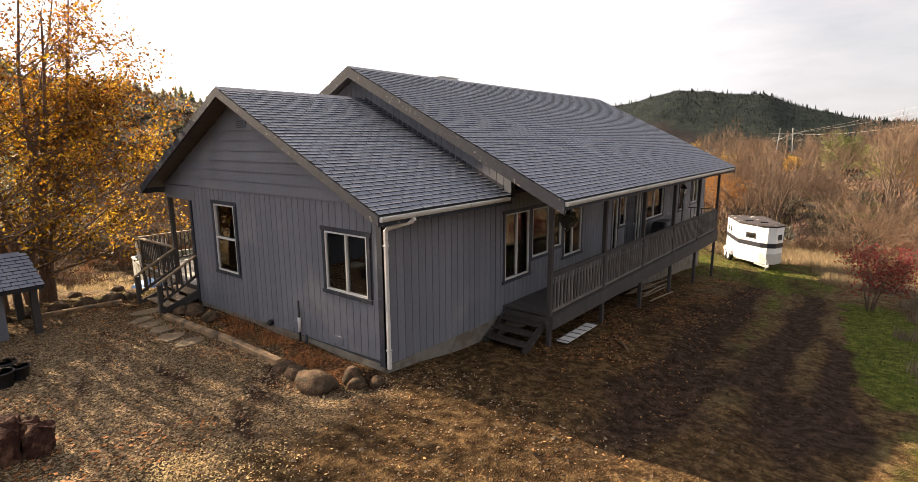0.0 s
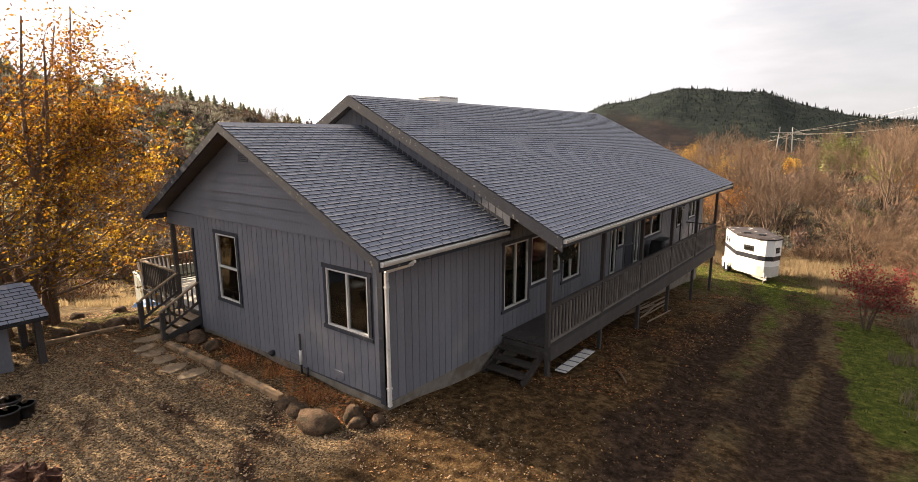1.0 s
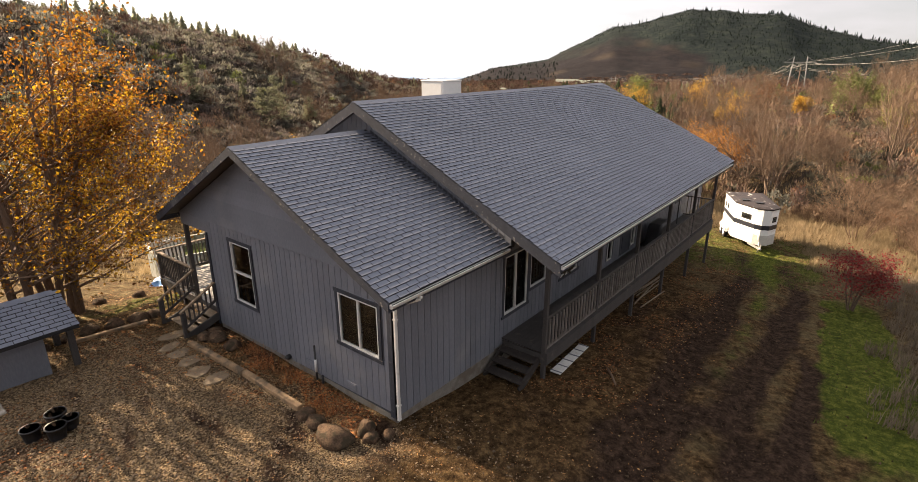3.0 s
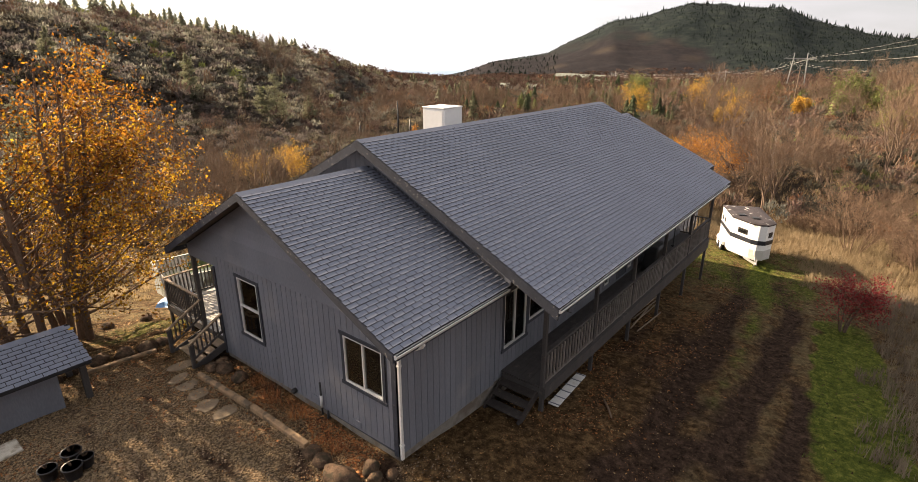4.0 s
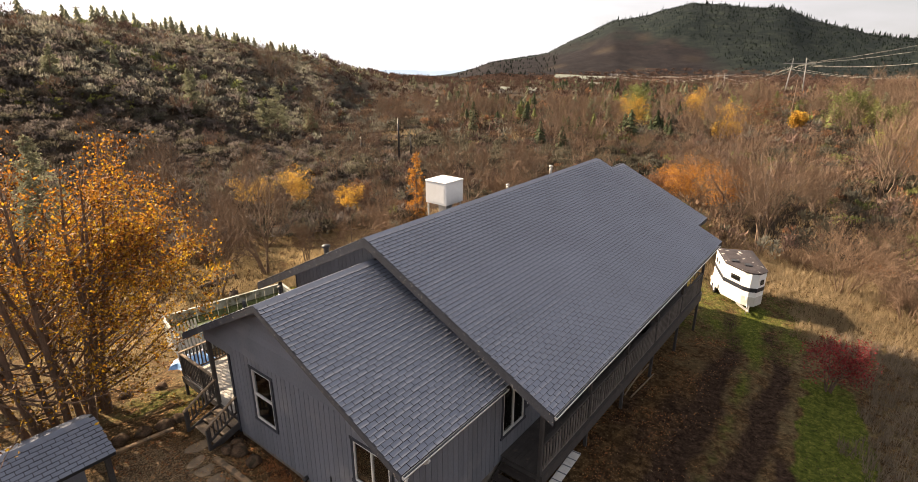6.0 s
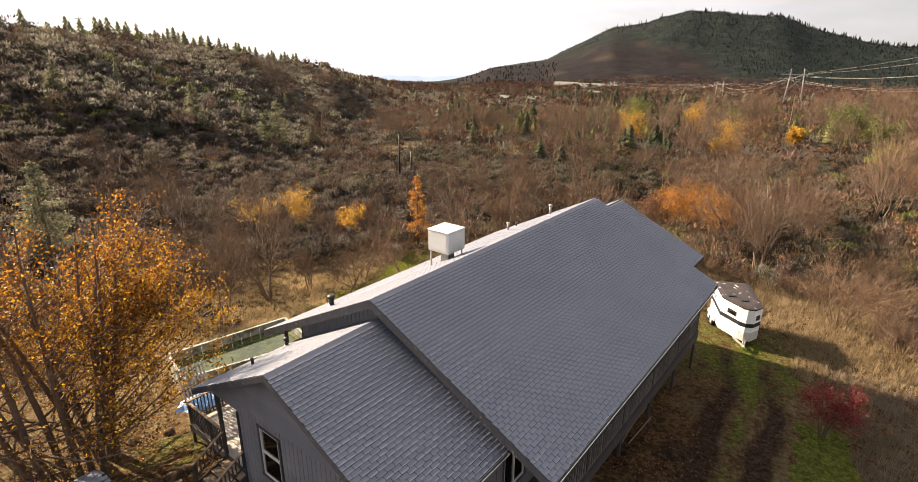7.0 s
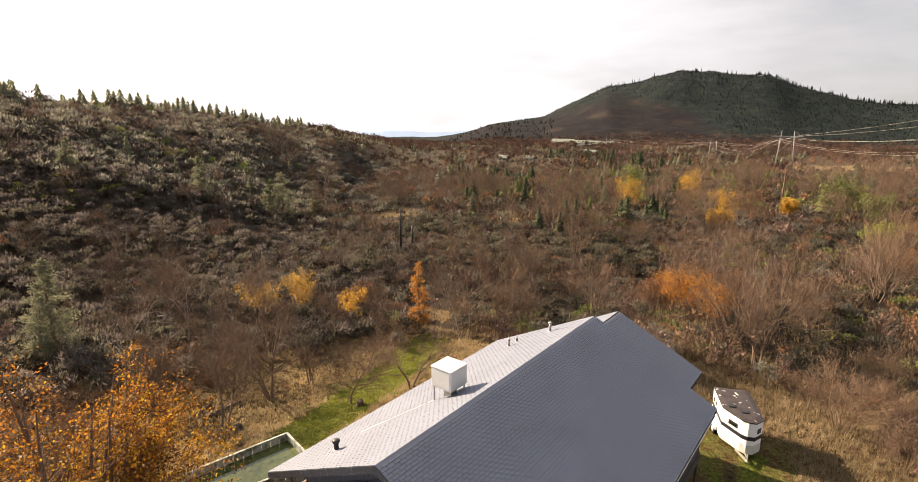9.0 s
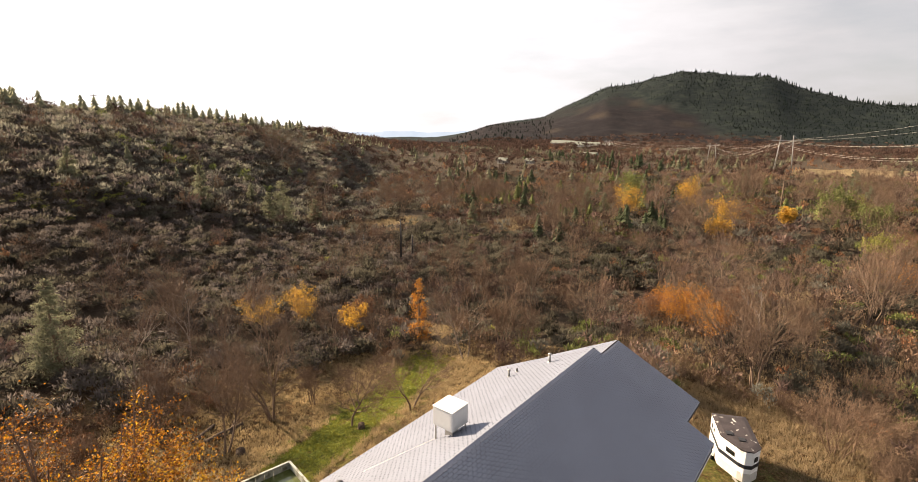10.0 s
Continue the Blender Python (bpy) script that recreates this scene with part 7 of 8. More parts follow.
def brush(name, label, mat, n, d0, d1, a0, a1, seed, rad, hgt, leaves, leaf, twigs, twig_w, patch=0.0, ok=None, twig_mat="twig"):
    """Shrubs as loose domes of small leaves over a fan of thin stems."""
    rs = np.random.RandomState(seed)
    x, y, d, a = polar(rs, n, d0, d1, a0, a1)
    keep = ~cleared(x, y)
    if patch:
        keep &= lumps(x, y, 30 + 0.12 * d, seed) > patch * rs.uniform(-0.6, 0.6, n)
    if ok is not None:
        keep &= ok(x, y, d, a, rs)
    x, y, d = x[keep], y[keep], d[keep]
    z = land(x, y)
    n = len(x)
    R = rs.uniform(*rad, n) * rs.uniform(0.75, 1.2, n)
    Hh = rs.uniform(*hgt, n)
    tone = rs.uniform(-0.6, 0.6, n)
    base = np.stack([x, y, z], -1)
    if leaves:
        k = leaves
        u = rs.normal(0, 1, (n, k, 3))
        u /= np.linalg.norm(u, axis=2)[..., None]
        u[..., 2] = np.where(u[..., 2] < -0.25, -u[..., 2], u[..., 2])
        # each shrub is a cluster of rounded lobes
        m = 4
        la, lr = rs.uniform(0, 6.28, (n, m)), rs.uniform(0.1, 0.72, (n, m))
        lobe = np.stack([np.cos(la) * lr * R[:, None], np.sin(la) * lr * R[:, None], Hh[:, None] * rs.uniform(0.38, 0.72, (n, m))], -1)
        size_ = rs.uniform(0.42, 0.68, (n, m))
        pick = rs.randint(0, m, (n, k))
        rows_ = np.arange(n)[:, None]
        q = rs.uniform(0.75, 1.06, (n, k, 1))
        p = lobe[rows_, pick] + u * q * size_[rows_, pick][..., None] * np.stack([R, R, np.minimum(R, Hh * 0.5)], -1)[:, None, :]
        c = (base[:, None, :] + p).reshape(-1, 3)
        V, Q = sprays(rs, c, leaf, u.reshape(-1, 3))
        ob = fast_mesh(name, V, Q, M[mat])
        at = ob.data.attributes.new("tone", "FLOAT", "POINT")
        at.data.foreach_set("value", np.repeat(tone, k * 3).astype(np.float32))
        tagged(ob, label, "brush", kind="stuff")
    if twigs:
        k = twigs
        az = rs.uniform(0, 6.28, (n, k))
        out = rs.uniform(0.0, 1.0, (n, k)) ** 0.6
        lift = rs.uniform(0.3, 1.0, (n, k)) * np.sqrt(1 - 0.75 * out ** 2)
        p = base[:, None, :] + np.stack([np.cos(az) * out * R[:, None], np.sin(az) * out * R[:, None], Hh[:, None] * lift], -1)
        dirn = np.stack([np.cos(az) * out * 0.6, np.sin(az) * out * 0.6, 0.9 + 0 * az], -1) + rs.normal(0, 0.42, (n, k, 3))
        ln = Hh[:, None, None] * rs.uniform(0.10, 0.24, (n, k, 1))
        stem = (rs.uniform(0, 1, (n, k)) < 0.14)[..., None]
        b = np.where(stem, base[:, None, :] + rs.normal(0, 0.12, (n, k, 3)) * R[:, None, None] * (1, 1, 0), p - dirn * ln)
        tip = p + dirn * ln
        w = np.stack([-np.sin(az + 1), np.cos(az + 1), 0 * az], -1) * twig_w
        V = np.stack([b - w, b + w, tip], 2).reshape(-1, 3)
        ob = fast_mesh("bare_stems", V, np.arange(len(V)).reshape(-1, 3), M[twig_mat])
        tagged(ob, "bare grey-brown stems of the brush", "brush", kind="stuff")


hill = lambda x, y, d, a, rs: (a < -6 - 0.03 * (d - 60)) | (lumps(x, y, 20 + 0.1 * d, 31) > 0.02)
vale = lambda x, y, d, a, rs: ((a > -16) | (rs.uniform(0, 1, len(x)) < 0.35)) & (lumps(x, y, 20 + 0.1 * d, 31) < 0.18)
rightside = lambda x, y, d, a, rs: (a > 12) | (rs.uniform(0, 1, len(x)) < 0.2)
greens = lambda x, y, d, a, rs: lumps(x, y, 22 + 0.1 * d, 77) + 0.018 * (a - 14) > 0.16
# near
brush("brush", "grey leafless brush of the bank", "brush_grey", 420, 26, 48, 14, 47, 6, (0.5, 1.0), (0.8, 1.9), 22, 0.05, 170, 0.007)
brush("brush", "grey-brown leafless brush", "brush_grey", 800, 36, 115, -47, 47, 1, (0.9, 1.8), (1.6, 3.6), 44, 0.125, 120, 0.020, ok=vale)
brush("brush", "plum-brown leafless brush", "brush_plum", 450, 36, 115, -47, 47, 17, (0.9, 1.9), (1.8, 3.8), 44, 0.125, 120, 0.020, ok=vale, twig_mat="twig_plum")
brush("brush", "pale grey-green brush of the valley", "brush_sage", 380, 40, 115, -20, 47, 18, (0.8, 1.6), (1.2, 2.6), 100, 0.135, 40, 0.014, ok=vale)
brush("brush", "dark evergreen brush on the hillside", "brush_dark", 2500, 46, 130, -47, 47, 2, (0.9, 1.7), (1.1, 2.2), 100, 0.17, 0, 0.014, ok=hill)
brush("brush", "olive green brush", "brush_olive", 560, 40, 125, -47, 47, 3, (0.8, 1.5), (1.0, 2.2), 110, 0.12, 0, 0.014, ok=greens)
brush("brush", "rusty leaved brush", "leaf_rust", 170, 38, 125, -47, 47, 4, (0.8, 1.5), (1.5, 3.2), 100, 0.10, 50, 0.014, ok=rightside)
brush("brush", "mauve-grey leafless brush of the hillside", "brush_mauve", 1500, 46, 130, -47, -5, 5, (0.9, 1.6), (1.2, 2.4), 80, 0.145, 20, 0.014)
brush("brush", "rusty undergrowth behind the oaks", "leaf_rust", 170, 28, 48, -47, -25, 7, (0.5, 1.1), (0.6, 1.6), 90, 0.07, 60, 0.009)
brush("brush", "bare undergrowth behind the oaks", "brush_grey", 170, 28, 48, -47, -22, 8, (0.6, 1.2), (1.0, 2.4), 40, 0.07, 110, 0.009)
brush("brush", "dark evergreen thicket across the valley", "brush_dark", 620, 78, 116, -14, 21, 9, (1.0, 2.0), (1.4, 2.8), 100, 0.19, 0, 0.014, ok=lambda x, y, d, a, rs: lumps(x, y, 17, 93) > -0.15)
near_spot = lambda *spots_: (lambda x, y, d, a, rs: np.min([np.hypot(x - p, y - q) / r_ for p, q, r_ in spots_], axis=0) < rs.uniform(0.3, 1.1, len(x)))
brush("brush", "yellow-green manzanita patches", "leaf_lime", 1500, 30, 150, -47, 30, 10, (0.8, 1.5), (1.0, 2.0), 90, 0.12, 0, 0.014, ok=near_spot((24, 103, 8), (31, 103, 7), (51, 66, 5), (63, 70, 4), (46, 16, 3), (37, 21, 3), (39, 26, 3), (56, -4, 3)))
# middle
brush("brush", "grey-brown leafless brush", "brush_grey", 1700, 108, 270, -47, 47, 11, (1.5, 2.8), (2.4, 5.8), 50, 0.25, 36, 0.04, ok=vale)
brush("brush", "plum-brown leafless brush", "brush_plum", 1000, 108, 270, -47, 47, 19, (1.5, 2.8), (2.4, 5.4), 50, 0.25, 36, 0.04, ok=vale, twig_mat="twig_plum")
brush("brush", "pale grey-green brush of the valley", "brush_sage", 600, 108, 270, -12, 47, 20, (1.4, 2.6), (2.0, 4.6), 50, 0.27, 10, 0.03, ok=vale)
brush("brush", "dark evergreen brush on the hillside", "brush_dark", 2900, 112, 290, -47, 47, 12, (1.4, 2.6), (1.5, 3.2), 50, 0.26, 0, 0.05, ok=hill)
brush("brush", "olive green brush", "brush_olive", 1500, 108, 290, -47, 47, 13, (1.3, 2.6), (1.6, 3.8), 56, 0.24, 0, 0.03, ok=lambda x, y, d, a, rs: greens(x, y, d, a, rs) | ((d > 140) & (a < -12) & (lumps(x, y, 40, 79) > 0.25)))
brush("brush", "rusty leaved trees", "leaf_rust", 260, 108, 300, -14, 47, 14, (1.4, 2.4), (2.5, 5.0), 60, 0.2, 30, 0.03)
brush("brush", "mauve-grey leafless brush of the hillside", "brush_mauve", 2100, 118, 290, -47, -8, 15, (1.4, 2.4), (1.7, 3.2), 56, 0.235, 0, 0.03)
brush("brush", "sage-grey chaparral high on the hillside, paled for haze", "brush_hazed", 2900, 118, 290, -47, -8, 16, (1.4, 2.6), (1.5, 3.2), 56, 0.235, 0, 0.03)
# far
brush("far_woods", "distant brown leafless woods", "woods_brown", 5000, 260, 720, -47, 47, 21, (2.2, 4.2), (4.0, 8.0), 34, 0.42, 10, 0.05, ok=vale)
brush("far_woods", "distant rusty woods", "leaf_rust", 300, 280, 760, -8, 47, 22, (2.2, 4.2), (4.0, 8.0), 34, 0.42, 8, 0.05, patch=0.3)
brush("far_woods", "distant evergreen scrub", "brush_dark", 2600, 265, 800, -47, 47, 23, (2.2, 4.0), (3.5, 7.0), 34, 0.45, 0, 0.1, patch=0.5)
brush("far_woods", "woods of the valley floor", "woods_brown", 3200, 690, 1250, -30, 47, 24, (5, 10), (5, 9), 26, 0.9, 0, 0.1)


def conifers(name, n, d0, d1, a0, a1, seed, h, mat, label, ok=None, slim=0.27, tiers=5, fl=5):
    """Distant conifers: ragged cones of drooping flaps."""
    rs = np.random.RandomState(seed)
    x, y, d, a = polar(rs, n, d0, d1, a0, a1)
    keep = ~cleared(x, y)
    if ok is not None:
        keep &= ok(x, y, d, a, rs)
    x, y = x[keep], y[keep]
    n = len(x)
    z = land(x, y)
    H_ = rs.uniform(*h, n)
    V = []
    for k in range(tiers):
        f0, f1 = 0.08 + 0.9 * k / tiers, 0.08 + 0.9 * (k + 1.5) / tiers
        r = H_ * slim * (1.08 - f0)
        for j in range(fl):
            t0 = 2 * math.pi * (j + 0.5 * (k % 2)) / fl + rs.uniform(-0.3, 0.3, n)
            t1 = t0 + 2 * math.pi / fl * 1.05
            rr = r * rs.uniform(0.7, 1.25, n)
            V.append(np.stack([np.stack([x, y, z + H_ * np.minimum(f1, 1)], -1), np.stack([x + rr * np.cos(t0), y + rr * np.sin(t0), z + H_ * f0], -1),
                               np.stack([x + rr * np.cos(t1), y + rr * np.sin(t1), z + H_ * (f0 + 0.03)], -1)], 1))
    V = np.concatenate(V).reshape(-1, 3)
    tagged(fast_mesh(name, V, np.arange(len(V)).reshape(-1, 3), M[mat]), label, "woods", kind="stuff")


CREST = ([-40, -34, -30, -22, -13.5, -6.5, 0], [180, 190, 205, 234, 313, 515, 620])


def crest(dense, near, far):
    """Keeps trees near the hill's crest, thicker where dense says."""
    return lambda x, y, d, a, rs: (d > np.interp(a, *CREST) - near) & (d < np.interp(a, *CREST) + far) & (rs.uniform(0, 1, len(x)) < np.interp(a, [-43, -38, -37, -34.5, -33.4, -32, -26, -20, -12, -7], dense))


conifers("far_pines", 1900, 165, 300, -43, -14, 31, (2.2, 7.5), "needle_pale", "small pines crowded along the crest of the hill", crest([0.5, 0.4, 0.9, 0.9, 0.05, 1.0, 1.0, 0.7, 0.4, 0.4], 7, 8), slim=0.36, tiers=6, fl=6)
conifers("far_pines", 900, 250, 540, -16, -7, 37, (3.0, 6.5), "needle_pale", "small pines along the end of the hill", crest([0.5] * 10, 18, 26), slim=0.3, tiers=6, fl=6)
conifers("valley_pines", 150, 105, 250, -3, 30, 41, (3.5, 7.5), "conifer_green", "dark green pines scattered through the valley", lambda x, y, d, a, rs: (lumps(x, y, 45, 42) > 0.05) & (meadow(x, y) < 0.3), slim=0.33, tiers=9, fl=9)
conifers("valley_pines", 90, 120, 250, 4, 36, 43, (3.5, 6.5), "brush_olive", "olive-green pines on the valley bank", lambda x, y, d, a, rs: (lumps(x, y, 45, 44) > 0.0) & (meadow(x, y) < 0.3), slim=0.32, tiers=8, fl=9)
conifers("far_pines", 420, 250, 440, 5, 24, 38, (4, 9), "conifer_green", "dark green pines in the valley", lambda x, y, d, a, rs: (lumps(x, y, 60, 39) + 0.5 * lumps(x, y, 22, 40) > 0.22 + 0.03 * np.abs(a - 15)), slim=0.3, tiers=6, fl=6)
conifers("far_pines", 40, 120, 330, -47, 0, 32, (3.0, 6.0), "needle", "scattered pines on the hillside")
conifers("far_pines", 420, 200, 620, -6, 47, 33, (4, 7.5), "needle", "grey-green pines in the valley", lambda x, y, d, a, rs: lumps(x, y, 120, 5) > 0.05, slim=0.36)
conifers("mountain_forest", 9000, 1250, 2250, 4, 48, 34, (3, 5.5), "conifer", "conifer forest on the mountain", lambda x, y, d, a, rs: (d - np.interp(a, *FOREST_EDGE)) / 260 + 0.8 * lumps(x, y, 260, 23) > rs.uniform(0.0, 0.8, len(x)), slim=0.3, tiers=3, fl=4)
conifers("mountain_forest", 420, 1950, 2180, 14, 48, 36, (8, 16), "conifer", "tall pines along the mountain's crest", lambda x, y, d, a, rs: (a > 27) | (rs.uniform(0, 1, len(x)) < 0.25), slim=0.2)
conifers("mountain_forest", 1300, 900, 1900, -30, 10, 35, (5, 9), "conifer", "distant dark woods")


# ---- grass, fallen leaves, pebbles ----
def tufts(name, label, mat, x, y, h, seed, blades=7, w=0.012, lean=0.5):
    rs = np.random.RandomState(seed)
    n = len(x)
    z = land(x, y)
    base = np.stack([x, y, z - 0.02], -1)[:, None, :] + rs.normal(0, 0.07, (n, blades, 3)) * (1, 1, 0)
    Hh = (h * rs.uniform(0.5, 1.2, (n, blades)))
    az = rs.uniform(0, 6.28, (n, blades))
    ln = rs.uniform(0, lean, (n, blades)) * Hh
    tip = base + np.stack([np.cos(az) * ln, np.sin(az) * ln, Hh], -1)
    ww = np.stack([-np.sin(az), np.cos(az), 0 * az], -1) * (w * (1 + 0.02 * 0))
    V = np.stack([base - ww, base + ww, tip], 2).reshape(-1, 3)
    tagged(fast_mesh(name, V, np.arange(len(V)).reshape(-1, 3), M[mat]), label, "grass", kind="stuff")


rs = np.random.RandomState(50)
# tall straw on the valley bank and round the trailer
x, y = rs.uniform(6, 40, 15000), rs.uniform(-17, 4, 15000)
ok = ((y < -8.3 - 0.02 * x + 0.8 * lumps(x, y, 3, 6)) & (x > 8)) | ((x > 29.5 + 0.6 * lumps(x, y, 3, 8)) & (y < 3)) | ((x > 23.5) & (y < -5.2 + 0.5 * lumps(x, y, 3, 6)))
near_bank = ok & (x < 26) & (y < -7)
tufts("dry_grass", "tall dry grass on the bank, greyed as if shaded", "shaded_bank_grass", x[near_bank], y[near_bank], 0.42, 58, 8, 0.014)
ok &= ~near_bank
tufts("dry_grass", "tall dry straw-coloured grass round the trailer", "straw_dull", x[ok], y[ok], 0.42, 51, 8, 0.014)
x, y = rs.uniform(-9, 40, 24000), rs.uniform(11.5, 36, 24000)
ok = (lumps(x, y, 7, 12) + 0.6 * lumps(x, y, 1.7, 13) > 0.0 - 0.25 * (y > 24)) & ~((x > 1.5) & (x < 9.2) & (y > 14.5) & (y < 20)) & ~((x > 9.5) & (x < 33) & (np.abs(y - 20.5 - 0.33 * (x - 12)) < 2.4)) & ((y > 17) | (x > 4))
tufts("dry_grass", "patchy dry grass behind the house", "straw", x[ok], y[ok], 0.34, 52, 8, 0.016, 0.9)
x, y = rs.uniform(8, 32, 9000), rs.uniform(13, 34, 9000)
q = np.abs(y - 20.8 - 0.33 * (x - 12))
ok = (q > 2.4) & (q < 6.5) & (lumps(x, y, 1.6, 61) > -0.15) & ~((x < 9.3) & (y < 20))
tufts("dry_grass", "pale tan bunch grass beside the grassy path", "straw", x[ok], y[ok], 0.34, 56, 9, 0.014, 1.0)
x, y = rs.uniform(55, 125, 30000), rs.uniform(-8, 100, 30000)
ok = meadow(x, y) > 0.25 + 0.3 * lumps(x, y, 5, 97)
tufts("dry_grass", "straw of the open meadow patches", "straw_dull", x[ok], y[ok], 0.6, 57, 6, 0.05, 0.9)
x, y = rs.uniform(33, 75, 6000), rs.uniform(-22, 14, 6000)
tufts("dry_grass", "dry grass between the shrubs", "straw_dull", x, y, 0.55, 53, 6, 0.03)
x, y = rs.uniform(9, 33, 9000), rs.uniform(17, 31, 9000)
ok = np.abs(y - 20.5 - 0.33 * (x - 12)) < 2.6
tufts("green_grass", "short green grass of the path", "green_grass", x[ok], y[ok], 0.14, 54, 6, 0.02, 0.9)
x, y = rs.uniform(5, 30, 9000), rs.uniform(-11, 2, 9000)
ok = ((y < -7.2 + 0.075 * (x - 9.7) + 0.35 * lumps(x, y, 1.5, 6)) & (y > -9.3 + 0.17 * np.clip(x - 12, 0, 9)) & (x > 6.5) & (x < 19.5)) | ((x > 19.5) & (y > -6) & (y < 1.5))
tufts("green_grass", "short green lawn with worn spots", "shaded_lawn_blade", x[ok], y[ok], 0.09, 55, 6, 0.014, 0.9)


def litter(name, label, mat, x, y, size, seed, lift=0.02):
    rs = np.random.RandomState(seed)
    c = np.stack([x, y, land(x, y) + lift], -1)
    V, Q = leaf_quads(rs, c, size)
    V[:, 2] = c.repeat(4, 0)[:, 2] + (V[:, 2] - c.repeat(4, 0)[:, 2]) * 0.35
    tagged(fast_mesh(name, V, Q, M[mat]), label, "leaves", kind="stuff")


x = np.concatenate([rs.normal(-2.2, 2.6, 3600), rs.uniform(-0.95, -0.1, 1500), rs.uniform(-8, 3, 2400), rs.uniform(4, 15, 700), rs.uniform(-6, 6, 2600)])
y = np.concatenate([rs.normal(9.8, 2.6, 3600), rs.uniform(0.3, 7.2, 1500), rs.uniform(9, 15, 2400), rs.uniform(-3.6, -0.2, 700), rs.uniform(-5, 8, 2600)])
out = ~((x > -0.02) & (x < 23) & (y > -0.02) & (y < 9))
litter("fallen_leaves", "fallen orange and brown leaves", "fallen", x[out][::3], y[out][::3], 0.032, 61)
litter("fallen_leaves", "fallen brown leaves", "fallen", x[out][1::3], y[out][1::3], 0.036, 62)
litter("fallen_leaves", "fallen tan leaves", "straw", x[out][2::3], y[out][2::3], 0.03, 65)
x, y = rs.uniform(3.5, 20, 6000), -1.9 + rs.normal(0, 1.1, 6000)
ok = (y < -0.1) & (lumps(x, y, 2.0, 91) > 0.0)
litter("fallen_leaves", "reddish leaves drifted under the porch", "fallen_red", x[ok][::2], y[ok][::2], 0.042, 66)
litter("fallen_leaves", "tan leaves drifted under the porch", "fallen", x[ok][1::2], y[ok][1::2], 0.034, 71)
x, y = rs.uniform(-7, 4, 6500), rs.uniform(-5.5, 1.5, 6500)
ok = ((x < -1.1) | (y < -0.2)) & (lumps(x, y, 2.2, 44) + lumps(x, y, 0.8, 45) * 0.6 > -0.05)
litter("fallen_leaves", "tan and orange leaves blown over the gravel", "fallen", x[ok], y[ok], 0.02, 67)
x, y = rs.uniform(-0.95, -0.1, 3000), rs.beta(1.2, 2.0, 3000) * 6.8 + 0.3
ok = lumps(x, y, 1.3, 92) > 0.0
lx, ly = rs.uniform(-8, -1.2, 5200), rs.uniform(0.5, 9.5, 5200)
keep = (np.abs((lx + 2.9) + 0.28 * (ly - 3.0)) / 2.6 + 0.5 * lumps(lx, ly, 1.9, 95) > 0.5) & ~((lx < -3.9) & (ly > 8.2))
litter("fallen_leaves", "rusty leaves drifted over the gravel", "fallen_red", lx[keep], ly[keep], 0.04, 69)
# pale bits that put a patch of sunlight on the drive
lx, ly = np.concatenate([rs.normal(-3.95, 0.30, 1500), rs.normal(-3.3, 0.4, 500)]), np.concatenate([rs.normal(0.15, 0.30, 1500), rs.normal(-0.6, 0.35, 500)])
litter("wood_chips", "pale yellow chips on the drive, bright as a sunlit patch", "sunlit_chips", lx, ly, 0.022, 70, 0.012)
litter("fallen_leaves", "rusty leaves heaped in the bed", "fallen_red", x[ok], y[ok], 0.036, 68, 0.03)
# dry rusty plants in the bed
x = np.concatenate([rs.normal(cx_, 0.14, 16) for cx_ in (-0.5, -0.45, -0.6, -0.4)])
y = np.concatenate([rs.normal(cy_, 0.26, 16) for cy_ in (4.3, 3.4, 1.6, 5.2)])
x = np.clip(x, -0.88, -0.12)
tufts("bed_plants", "withered rusty plants in the bed", "fallen_red", x, y, 0.24, 63, 14, 0.007, 1.8)
tufts("bed_plants", "dry stalks in the bed", "straw", x[::3] + 0.05, y[::3] - 0.2, 0.22, 64, 4, 0.003, 1.4)


